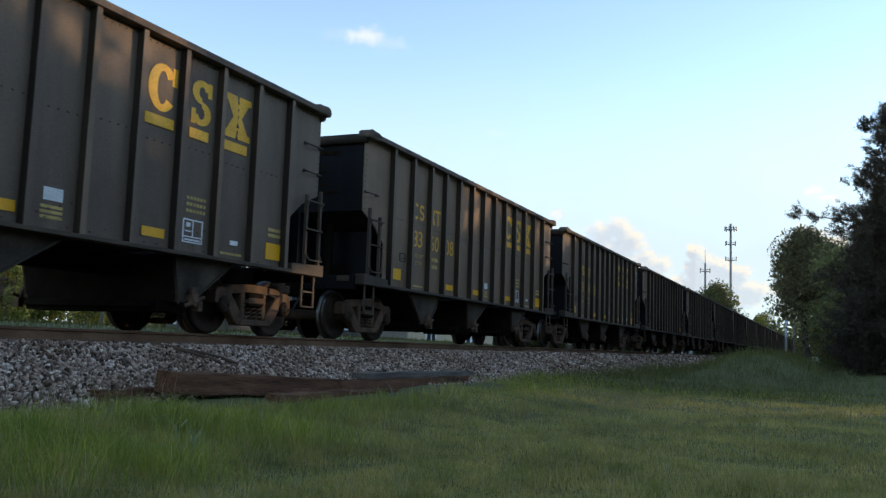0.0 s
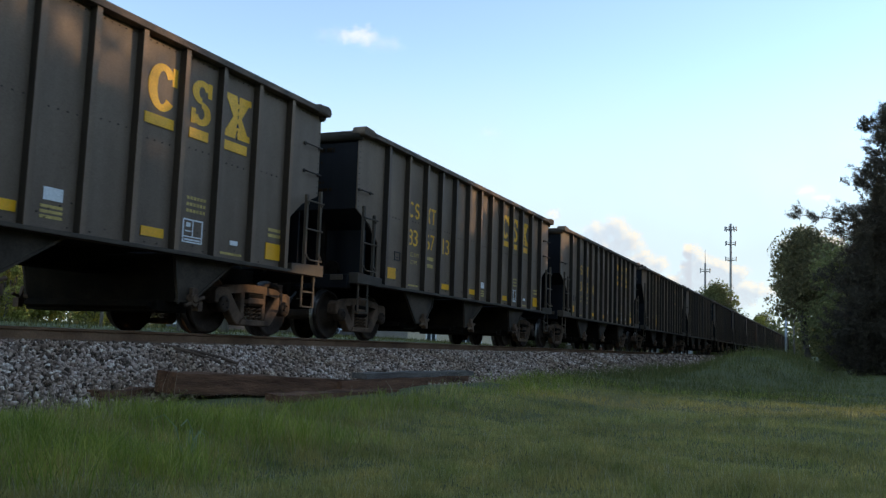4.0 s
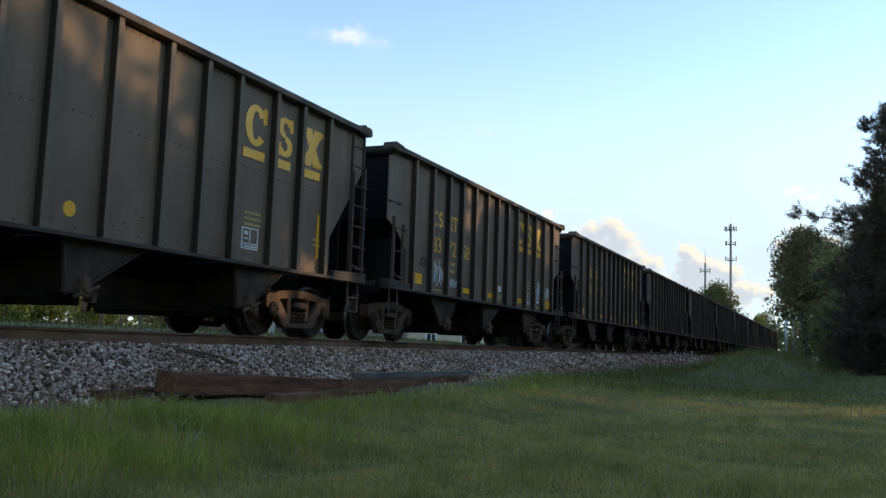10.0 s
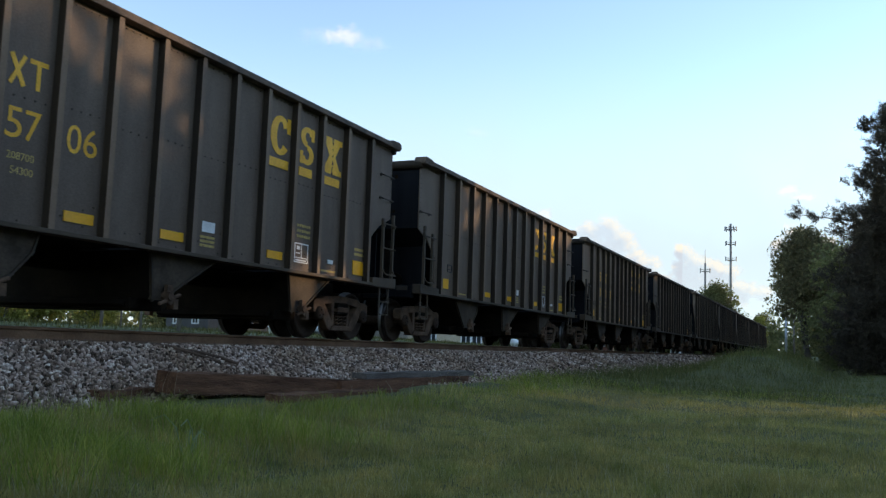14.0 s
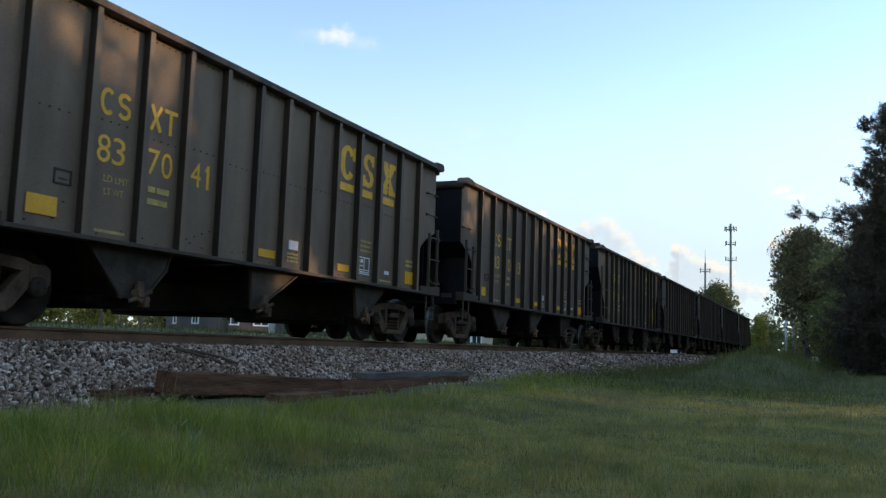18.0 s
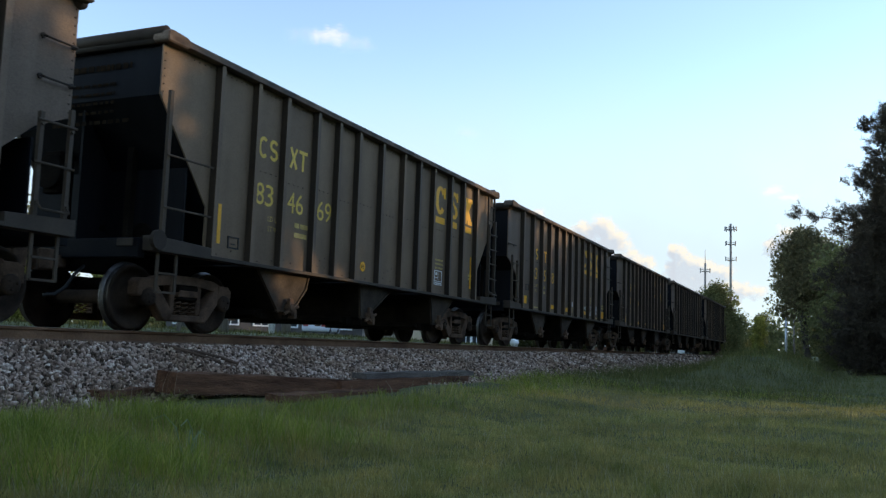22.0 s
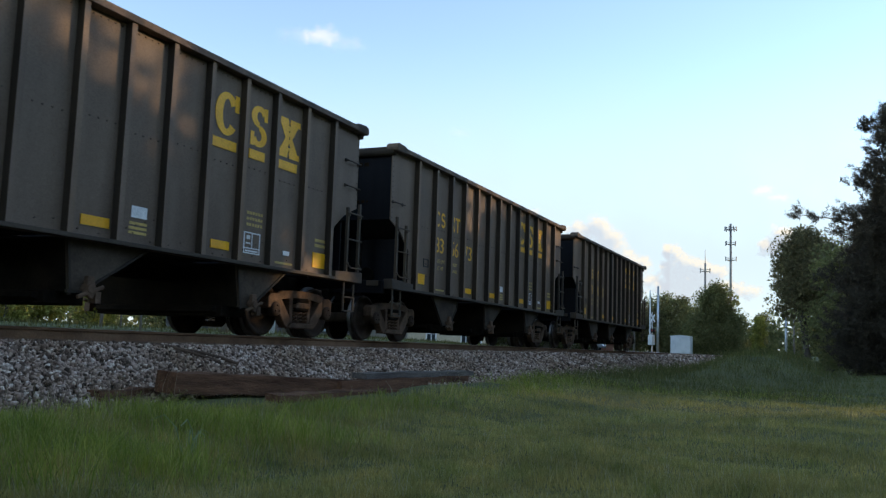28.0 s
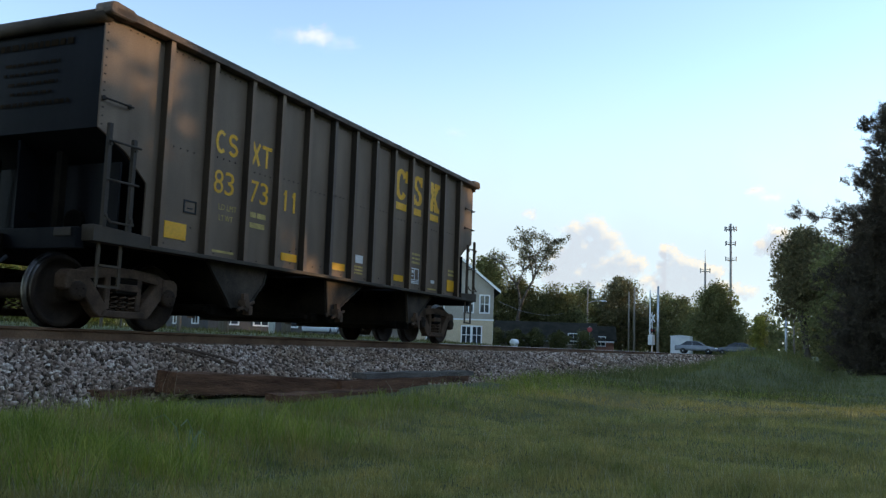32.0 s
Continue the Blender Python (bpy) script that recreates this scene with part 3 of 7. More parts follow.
def slab(w, h, material, depth=0.013):
    key = ("slab", w, h, material.name)
    if key not in text_store:
        bm = bmesh.new()
        box(bm, -w / 2, w / 2, -depth, 0, 0, h)
        text_store[key] = to_mesh("patch", bm, material)
    return text_store[key]


def bars(rows, material):
    """Small unreadable stencil lines as plain bars: rows of (x0, x1, z, height)."""
    bm = bmesh.new()
    for x0, x1, z, h in rows:
        box(bm, x0, x1, -0.003, 0, z, z + h)
    return to_mesh("stencil", bm, material)


def strip(bm, pts, w, y=-0.004):
    """A flat painted stroke through (x, z) points, mitred at its bends."""
    pts = [Vector(p) for p in pts]
    edges = []
    for i, p in enumerate(pts):
        d = Vector((0, 0))
        if i > 0:
            d += (p - pts[i - 1]).normalized()
        if i < len(pts) - 1:
            d += (pts[i + 1] - p).normalized()
        if d.length < 0.25:
            d = (pts[i] - pts[i - 1]).normalized()
        d.normalize()
        off = Vector((-d.y, d.x)) * w / 2
        edges.append((p + off, p - off))
    rows = [[bm.verts.new((q.x, yy, q.y)) for q in e for yy in (y, 0)] for e in edges]
    for r0, r1 in zip(rows, rows[1:]):
        bm.faces.new((r0[0], r0[2], r1[2], r1[0]))
        bm.faces.new((r0[0], r1[0], r1[1], r0[1]))
        bm.faces.new((r0[2], r0[3], r1[3], r1[2]))
    for r in (rows[0], rows[-1]):
        bm.faces.new((r[0], r[1], r[3], r[2]))


def arc(cx, cz, rx, rz, a0, a1, k=14):
    return [(cx + rx * math.cos(radians(a0 + (a1 - a0) * i / k)), cz + rz * math.sin(radians(a0 + (a1 - a0) * i / k))) for i in range(k + 1)]


def swept(bm, ox, oz, ix, iz, cx, cz, a0, a1, k=22):
    """A thick curved stroke between an outer and an inner ellipse."""
    rows = []
    for i in range(k + 1):
        t = radians(a0 + (a1 - a0) * i / k)
        rows.append([bm.verts.new((cx + rx * math.cos(t), y, cz + rz * math.sin(t))) for rx, rz in ((ox, oz), (ix, iz)) for y in (-0.005, 0)])
    for p, q in zip(rows, rows[1:]):
        bm.faces.new((p[0], p[2], q[2], q[0]))
        bm.faces.new((p[0], q[0], q[1], p[1]))
        bm.faces.new((p[2], p[3], q[3], q[2]))
    for e in (rows[0], rows[-1]):
        bm.faces.new((e[0], e[1], e[3], e[2]))


def plain_shapes(w, h, weight, serif):
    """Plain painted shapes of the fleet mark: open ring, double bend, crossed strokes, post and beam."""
    shapes = []
    r = weight / 2
    bm = bmesh.new()
    if serif:
        swept(bm, w / 2, h / 2, w / 2 - weight * 1.12, h / 2 - weight * 0.62, 0, h / 2, 33, 322)
        box(bm, w / 2 - weight * 0.62, w / 2, -0.006, 0, h * 0.60, h * 0.99)
    else:
        strip(bm, arc(0, h / 2, w / 2 - r, h / 2 - r, 48, 312, 22), weight)
    shapes.append(bm)
    bm = bmesh.new()
    if serif:
        q, t = h * 0.53, w * 0.41
        swept(bm, t, q / 2, t - weight * 0.95, q / 2 - weight * 0.62, 0, h - q / 2, 15, 270)
        swept(bm, t, q / 2, t - weight * 0.95, q / 2 - weight * 0.62, 0, q / 2, -165, 90)
        box(bm, t - weight * 0.6, t, -0.006, 0, h * 0.66, h * 0.99)
        box(bm, -t, -t + weight * 0.6, -0.006, 0, h * 0.01, h * 0.34)
    else:
        k = (h - weight) / 4
        rx = w * 0.46 - r
        strip(bm, arc(0, h - r - k, rx, k, 25, 270, 12) + arc(0, r + k, rx, k, 90, -155, 12)[1:], weight)
    shapes.append(bm)
    bm = bmesh.new()
    q = w * 0.5 - r * 1.25
    if serif:
        half = [(0.055 * w, h), (0.50 * w, h), (0.50 * w, 0.85 * h), (0.40 * w, 0.85 * h), (0.155 * w, 0.5 * h), (0.40 * w, 0.15 * h), (0.50 * w, 0.15 * h), (0.50 * w, 0), (0.055 * w, 0), (0, 0.20 * h)]
        prism(bm, half + [(-x, h - z) for x, z in half], -0.006, 0)
    else:
        strip(bm, [(-q, h - 0.002), (q, 0.002)], weight * 1.1)
        strip(bm, [(-q, 0.002), (q, h - 0.002)], weight * 0.9, -0.006)
    shapes.append(bm)
    bm = bmesh.new()
    box(bm, -r, r, -0.004, 0, 0, h - weight)
    box(bm, -w / 2, w / 2, -0.004, 0, h - weight, h)
    shapes.append(bm)
    return shapes


def mark_meshes(material, w, h, weight, serif, count):
    return [to_mesh("fleet_mark", bm, material) for bm in plain_shapes(w, h, weight, serif)[:count]]


def logo_meshes(material):
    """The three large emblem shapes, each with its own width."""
    return [to_mesh("fleet_mark", plain_shapes(w, 0.65, weight, True)[k], material) for k, (w, weight) in enumerate(((0.55, 0.155), (0.51, 0.145), (0.64, 0.135)))]


def build_truck(parent, x):
    """One four-wheel truck: bolster with side frames, springs and wheelsets."""
    if "truck" not in text_store:
        bm = bmesh.new()
        prism(bm, [(-0.75, 0.42), (0.75, 0.42), (1.12, 0.46), (1.12, 0.66), (0.55, 0.78), (-0.55, 0.78), (-1.12, 0.66), (-1.12, 0.46)], -0.2, 0.2, "x")
        rod(bm, (0, 0, 0.7), (0, 0, 0.92), 0.2, 14)
        for s in (-1, 1):
            box(bm, s * 0.36 - 0.03, s * 0.36 + 0.03, -0.7, 0.7, 0.40, 0.52)
            for q in (-0.74, 0.74):
                box(bm, s * 0.41 - 0.035, s * 0.41 + 0.035, q - 0.05, q + 0.05, 0.30, 0.62)
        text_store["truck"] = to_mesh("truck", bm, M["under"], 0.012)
        bm = bmesh.new()
        # cast side frame: arched top, two windows, spring seat
        y0, y1 = -0.07, 0.07
        prism(bm, [(-1.0, 0.60), (-0.66, 0.715), (-0.2, 0.745), (0.2, 0.745), (0.66, 0.715), (1.0, 0.60), (0.86, 0.53), (0.62, 0.59), (0.2, 0.62), (-0.2, 0.62), (-0.62, 0.59), (-0.86, 0.53)], y0 - 0.015, y1)
        for s in (-1, 1):
            prism(bm, [(s * 0.98, 0.60), (s * 0.71, 0.63), (s * 0.33, 0.24), (s * 0.30, 0.10), (s * 0.46, 0.09), (s * 0.55, 0.14)], y0 - 0.02, y1)
            prism(bm, [(s * 0.37, 0.64), (s * 0.25, 0.64), (s * 0.25, 0.19), (s * 0.36, 0.19)], y0, y1)
            prism(bm, [(s * 1.10, 0.60), (s * 1.02, 0.66), (s * 0.76, 0.66), (s * 0.75, 0.46), (s * 0.79, 0.42), (s * 0.81, 0.55), (s * 0.97, 0.55), (s * 0.99, 0.40), (s * 1.10, 0.42)], y0 - 0.03, y1 + 0.03)
        prism(bm, [(-0.45, 0.09), (0.45, 0.09), (0.38, 0.185), (-0.38, 0.185)], y0 - 0.05, y1 + 0.05)
        prism(bm, [(-0.24, 0.44), (0.24, 0.44), (0.21, 0.54), (-0.21, 0.54)], y0 - 0.06, y1)
        for v in bm.verts:
            v.co.x *= 0.91
            v.co.z += 0.06
        text_store["side_frame"] = to_mesh("side_frame", bm, M["truck"], 0.014)
        bm = bmesh.new()
        for sx in (0.0,):
            pts = [(sx + 0.055 * math.cos(a * 0.9), 0.055 * math.sin(a * 0.9) - 0.03, 0.25 + 0.25 * a / 28) for a in range(29)]
            pipe(bm, pts, 0.013, 5)
        text_store["spring"] = to_mesh("spring", bm, M["truck"])
        bm = bmesh.new()
        # axle turned round y, wheels with flange, plate and hub
        lathe(bm, [(0.08, -1.06), (0.085, -1.05), (0.085, -0.88), (0.10, -0.86), (0.10, 0.86), (0.085, 0.88), (0.085, 1.05), (0.08, 1.06)], "y", 12)
        for s in (-1, 1):
            lathe(bm, [(0.10, s * 0.68), (0.16, s * 0.69), (0.17, s * 0.72), (0.36, s * 0.745), (0.40, s * 0.70), (0.487, s * 0.70), (0.487, s * 0.725), (0.462, s * 0.745), (0.457, s * 0.755)], "y", 32)
            lathe(bm, [(0.455, s * 0.757), (0.450, s * 0.82), (0.445, s * 0.838), (0.395, s * 0.838), (0.365, s * 0.80), (0.19, s * 0.765), (0.16, s * 0.86), (0.10, s * 0.86)], "y", 32)
            lathe(bm, [(0.075, s * 1.0), (0.125, s * 1.0), (0.125, s * 1.12), (0.115, s * 1.14), (0.07, s * 1.15)], "y", 14)
            for k in range(3):
                a = k * 2.094
                rod(bm, (0.06 * math.cos(a), s * 1.14, 0.06 * math.sin(a)), (0.06 * math.cos(a), s * 1.165, 0.06 * math.sin(a)), 0.018, 6)
        text_store["wheelset"] = to_mesh("wheelset", bm, M["wheel"])
        me = text_store["wheelset"]
        me.materials.append(M["tread"])
        for p in me.polygons:
            r = math.hypot(p.center.x, p.center.z)
            if r > 0.447 and 0.69 < abs(p.center.y) < 0.835:
                p.material_index = 1
        me.shade_smooth()
        bm = bmesh.new()
        box(bm, -0.11, 0.11, -0.10, 0.10, 0.09, 0.15)
        prism(bm, [(-0.13, 0.15), (0.13, 0.15), (0.10, 0.02), (0.07, 0.10), (-0.07, 0.10), (-0.10, 0.02)], -0.09, 0.09)
        text_store["adapter"] = to_mesh("bearing_adapter", bm, M["truck"], 0.008)
    tr = part("truck", text_store["truck"], parent, pose(x, 0, 0))
    for s in (-1, 1):
        part("side_frame", text_store["side_frame"], tr, pose(0, s * 1.0, 0), "rusty cast side frame")
        for sx in (-0.15, 0.0, 0.15):
            part("spring", text_store["spring"], tr, pose(sx, s * 1.0, 0))
        for e in (-1, 1):
            part("bearing_adapter", text_store["adapter"], tr, pose(e * AXLE, s * 1.0, 0.457))
    for e in (-1, 1):
        part("wheelset", text_store["wheelset"], tr, pose(e * AXLE, 0, 0.457), "steel wheels on one axle")
    return tr


def build_hopper(kind):
    """One open-top hopper car, built round its own middle at rail level. kind a has short end cut-outs, kind b long ones."""
    old = kind == "b"
    half, ribs, stretch = (HALF_OLD, RIBS_OLD, HALF_OLD - HALF) if old else (HALF, RIBS, 0.0)
    paint = M["paint_dusty"] if old else M["paint"]
    cut_x, cut_lo, cut_hi = (5.22, 1.78, 3.14) if old else (5.20, 1.90, 2.44)
    car = thing("hopper_car", None, "", "freight car")
    # side sheets with the diagonal end cut-outs
    bm = bmesh.new()
    if old:
        prof = [(-cut_x, SILL), (cut_x, SILL), (cut_x, cut_lo), (half, cut_hi), (half, TOP - 0.06), (-half, TOP - 0.06), (-half, cut_hi), (-cut_x, cut_lo)]
    else:
        prof = [(-cut_x, SILL), (cut_x, SILL), (cut_x, cut_lo), (cut_x + 0.40, cut_lo + 0.33), (half, cut_hi), (half, TOP - 0.06), (-half, TOP - 0.06), (-half, cut_hi), (-cut_x - 0.40, cut_lo + 0.33), (-cut_x, cut_lo)]
    prism(bm, prof, -0.012, 0.012)
    sheet = to_mesh("side_sheet", bm, paint)
    for s in (-1, 1):
        part("side_sheet", sheet, car, pose(0, s * SHEET, 0))
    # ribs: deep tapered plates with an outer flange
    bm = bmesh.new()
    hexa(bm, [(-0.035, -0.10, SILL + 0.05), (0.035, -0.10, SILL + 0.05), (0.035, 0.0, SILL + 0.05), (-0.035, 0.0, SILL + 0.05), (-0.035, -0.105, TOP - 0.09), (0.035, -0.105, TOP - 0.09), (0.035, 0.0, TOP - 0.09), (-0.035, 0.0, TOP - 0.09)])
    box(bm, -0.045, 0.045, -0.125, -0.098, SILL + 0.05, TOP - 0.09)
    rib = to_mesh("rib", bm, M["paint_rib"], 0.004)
    # flange fronts take the panel paint; the webs keep their painted-in shade
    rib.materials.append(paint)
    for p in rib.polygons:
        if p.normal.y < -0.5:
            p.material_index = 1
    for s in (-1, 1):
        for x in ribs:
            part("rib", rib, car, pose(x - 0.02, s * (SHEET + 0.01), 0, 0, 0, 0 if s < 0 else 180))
    # top chords
    bm = bmesh.new()
    prism(bm, [(-0.13, TOP - 0.11), (0.09, TOP - 0.11), (0.11, TOP - 0.08), (0.11, TOP - 0.03), (0.08, TOP), (-0.10, TOP), (-0.13, TOP - 0.03)], -half, half, "x")
    for v in bm.verts:
        v.co.z += 0.008 * math.sin(v.co.x * 1.9)
    chord = to_mesh("top_chord", bm, M["chord"], 0.006)
    for s in (-1, 1):
        part("top_chord", chord, car, pose(0, s * 1.49, 0, 0, 0, 0 if s < 0 else 180), "scuffed rusty brown top rail")
    bm = bmesh.new()
    lift = 0.13 if old else 0.0
    rod(bm, (0.02, -1.50, TOP - 0.115 + lift), (0.02, 1.50, TOP - 0.115 + lift), 0.095, 16)
    if old:
        box(bm, -0.03, 0.07, -1.50, 1.50, TOP - 0.13, TOP + 0.02)
    end_chord = to_mesh("end_chord", bm, M["paint_rib"], smooth=True)
    bm = bmesh.new()
    prism(bm, [(-0.34, TOP - 0.02), (-0.28, TOP + 0.025), (0.04, TOP + 0.045), (0.11, TOP + 0.015), (0.13, TOP - 0.08), (0.10, TOP - 0.13), (-0.30, TOP - 0.13)], -0.15, 0.13)
    cap = to_mesh("corner_cap", bm, M["chord"], 0.02)
    for e in (-1, 1):
        for s in (-1, 1):
            part("corner_cap", cap, car, Matrix.Translation((e * (half - 0.03), s * 1.47, 0)) @ Matrix.Diagonal((e, -s, 1, 1)))
    for e in (-1, 1):
        part("end_chord", end_chord, car, pose(e * (half - 0.02), 0, 0, 0, 0, 0 if e > 0 else 180))
    # end sheets: upright above, sloping floor below
    hi = cut_hi + 0.02
    foot = 4.25 if old else 3.75
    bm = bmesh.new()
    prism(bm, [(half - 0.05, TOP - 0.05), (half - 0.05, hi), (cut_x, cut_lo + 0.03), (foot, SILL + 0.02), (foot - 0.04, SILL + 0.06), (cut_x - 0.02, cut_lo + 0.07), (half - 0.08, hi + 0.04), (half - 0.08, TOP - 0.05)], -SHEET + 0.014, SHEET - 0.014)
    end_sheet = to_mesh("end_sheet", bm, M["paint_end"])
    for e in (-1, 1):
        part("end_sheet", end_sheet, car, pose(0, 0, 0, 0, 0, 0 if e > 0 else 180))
    # end posts across the upright end and slanting braces under the slope
    bm = bmesh.new()
    z1 = cut_lo + (hi - cut_lo) * 0.55 - 0.02
    hexa(bm, [(5.75, -0.05, 1.1), (5.85, -0.05, 1.1), (5.85, 0.05, 1.1), (5.75, 0.05, 1.1), (5.75, -0.05, z1), (5.85, -0.05, z1 + 0.05), (5.85, 0.05, z1 + 0.05), (5.75, 0.05, z1)])
    post = to_mesh("end_brace", bm, M["under"])
    for e in (-1, 1):
        for y in (-0.6, 0.6):
            part("end_brace", post, car, pose(0, y, 0, 0, 0, 0 if e > 0 else 180))
    # black plates added under the slope sheets to stand for shade in the cut-outs
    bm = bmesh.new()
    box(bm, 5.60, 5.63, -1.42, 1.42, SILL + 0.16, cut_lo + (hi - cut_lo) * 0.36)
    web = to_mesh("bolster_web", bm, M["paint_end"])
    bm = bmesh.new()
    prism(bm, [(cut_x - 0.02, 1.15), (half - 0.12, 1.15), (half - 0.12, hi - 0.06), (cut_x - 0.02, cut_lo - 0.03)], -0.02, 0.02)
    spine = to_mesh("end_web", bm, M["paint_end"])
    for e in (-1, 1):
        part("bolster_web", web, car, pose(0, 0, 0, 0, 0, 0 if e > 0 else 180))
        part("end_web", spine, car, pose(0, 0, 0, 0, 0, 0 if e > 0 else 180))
    # side sills, end sills, centre sill
    bm = bmesh.new()
    box(bm, -5.2, 5.2, -0.09, 0.11, SILL, SILL + 0.055)
    for e in (-1, 1):
        prism(bm, [(e * 5.2, SILL), (e * (6.16 + stretch), SILL), (e * (6.16 + stretch), SILL + 0.20), (e * 5.2, SILL + 0.16)], -0.09, 0.11)
    sill = to_mesh("side_sill", bm, M["paint_trim"], 0.006)
    for s in (-1, 1):
        part("side_sill", sill, car, pose(0, s * 1.51, 0, 0, 0, 0 if s < 0 else 180))
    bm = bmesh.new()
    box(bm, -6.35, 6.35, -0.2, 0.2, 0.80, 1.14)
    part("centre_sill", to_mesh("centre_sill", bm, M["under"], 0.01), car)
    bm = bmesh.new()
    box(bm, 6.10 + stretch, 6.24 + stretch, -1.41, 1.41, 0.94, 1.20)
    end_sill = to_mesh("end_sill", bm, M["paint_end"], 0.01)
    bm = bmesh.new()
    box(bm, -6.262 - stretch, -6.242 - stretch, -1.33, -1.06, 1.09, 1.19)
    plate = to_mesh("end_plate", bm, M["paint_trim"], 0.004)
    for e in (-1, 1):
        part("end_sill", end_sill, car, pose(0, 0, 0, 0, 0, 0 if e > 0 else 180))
    part("end_plate", plate, car, label="small pale steel plate")
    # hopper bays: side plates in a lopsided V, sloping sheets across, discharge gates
    # bay cores carry underbody shade in their near-black; side plates use lighter steel
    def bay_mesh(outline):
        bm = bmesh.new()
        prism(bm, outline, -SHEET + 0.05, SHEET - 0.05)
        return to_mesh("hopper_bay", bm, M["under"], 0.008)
    def plate_mesh(outline):
        bm = bmesh.new()
        prism(bm, outline, -0.012, 0.012)
        return to_mesh("bay_side_plate", bm, M["hopper"])
    def lip_mesh(outline):
        bm = bmesh.new()
        for (xa, za), (xb, zb) in zip(outline, outline[1:]):
            d = Vector((xb - xa, zb - za)).normalized() * 0.03
            hexa(bm, [(xa - d.x, -0.02, za - d.y), (xb + d.x, -0.02, zb + d.y), (xb + d.x, 0.02, zb + d.y), (xa - d.x, 0.02, za - d.y), (xa - d.x - d.y, -0.02, za - d.y + d.x), (xb + d.x - d.y, -0.02, zb + d.y + d.x), (xb + d.x - d.y, 0.02, zb + d.y + d.x), (xa - d.x - d.y, 0.02, za - d.y + d.x)])
        return to_mesh("bay_flange", bm, M["paint_rib"])
    bm = bmesh.new()
    box(bm, -0.30, 0.30, -SHEET + 0.22, SHEET - 0.22, 0.27, 0.43)
    prism(bm, [(-0.42, 0.33), (-0.30, 0.30), (-0.30, 0.40), (-0.40, 0.40)], -SHEET + 0.3, SHEET - 0.3)
    gate_plate = to_mesh("gate", bm, M["under"], 0.01)
    bm = bmesh.new()
    rod(bm, (0.1, -1.38, 0.47), (0.1, -1.56, 0.47), 0.06, 10)
    rod(bm, (-0.06, -1.50, 0.36), (0.30, -1.53, 0.50), 0.028, 6)
    prism(bm, [(0.05, 0.62), (0.15, 0.62), (0.20, 0.45), (0.15, 0.34), (0.04, 0.40)], -1.53, -1.47)
    box(bm, 0.20, 0.29, -1.52, -1.40, 0.30, 0.44)
    latch = to_mesh("gate_latch", bm, M["truck"], 0.005)
    top = SILL + 0.03
    for c, outline in ((-3.12, [(-0.78, top), (-0.16, 0.40), (0.14, 0.40), (0.40, 0.53), (0.66, 0.80), (0.74, top)]),
                       (-0.40, [(-0.22, top), (-0.14, 0.41), (0.12, 0.41), (0.30, 0.55), (1.20, top)]),
                       (2.86, [(-0.26, top), (-0.14, 0.41), (0.10, 0.41), (0.24, 0.48), (1.10, top)])):
        b = part("hopper_bay", bay_mesh(outline), car, pose(c, 0, 0))
        part("gate", gate_plate, b)
        lip, side = lip_mesh(outline), plate_mesh(outline)
        for s in (-1, 1):
            part("bay_flange", lip, b, pose(0, s * (SHEET - 0.02), 0))
            part("bay_side_plate", side, b, pose(0, s * (SHEET - 0.035), 0))
        part("gate_latch", latch, b, label="rusty gate latch and shaft")
        part("gate_latch", latch, b, pose(0, 0, 0, 0, 0, 180), "rusty gate latch and shaft")
    # inside: ridges between the bays
    bm = bmesh.new()
    prism(bm, [(-0.86, SILL + 0.05), (0.86, SILL + 0.05), (0, SILL + 0.75)], -SHEET + 0.03, SHEET - 0.03)
    ridge = to_mesh("floor_ridge", bm, M["coal"])
    for c in (-1.5, 1.7):
        part("floor_ridge", ridge, car, pose(c, 0, 0))
    bm = bmesh.new()
    for x in (-3.4, 0.0, 3.4):
        box(bm, x - 0.06, x + 0.06, -SHEET, SHEET, 2.9, 3.05)
    part("cross_tie", to_mesh("cross_tie", bm, M["coal"]), car)
    # couplers, air hoses
    bm = bmesh.new()
    box(bm, 6.2, 6.62, -0.09, 0.09, 0.82, 0.98)
    prism(bm, [(6.58, -0.12), (6.76, -0.16), (6.84, -0.06), (6.79, 0.02), (6.84, 0.12), (6.70, 0.17), (6.56, 0.12)], 0.76, 1.04, "z")
    coupler = to_mesh("coupler", bm, M["truck"], 0.015)
    bm = bmesh.new()
    pts = [(6.3, 0.36, 0.85), (6.45, 0.36, 0.72), (6.55, 0.33, 0.55), (6.66, 0.26, 0.44), (6.78, 0.18, 0.42)]
    pipe(bm, pts, 0.024, 6)
    hose = to_mesh("air_hose", bm, M["black"])
    for e in (-1, 1):
        part("coupler", coupler, car, pose(0, 0, 0, 0, 0, 0 if e > 0 else 180))
        part("air_hose", hose, car, pose(0, 0, 0, 0, 0, 0 if e > 0 else 180))
    # brake reservoir and piping under the slope sheet
    bm = bmesh.new()
    rod(bm, (-5.7, -0.75, 1.36), (-5.1, -0.75, 1.36), 0.15, 12)
    part("brake_reservoir", to_mesh("brake_reservoir", bm, M["under"]), car)
    bm = bmesh.new()
    rod(bm, (-5.75, 0.1, 1.45), (-5.45, 0.1, 1.45), 0.13, 12)
    part("brake_cylinder", to_mesh("brake_cylinder", bm, M["under"]), car)
    bm = bmesh.new()
    pipe(bm, [(-5.95, -1.0, 1.22), (-5.4, -1.0, 1.22), (-5.2, -0.8, 1.3)], 0.02)
    part("brake_pipe", to_mesh("brake_pipe", bm, M["under"]), car)
    # corner ladders, grab irons and stirrup steps
    bm = bmesh.new()
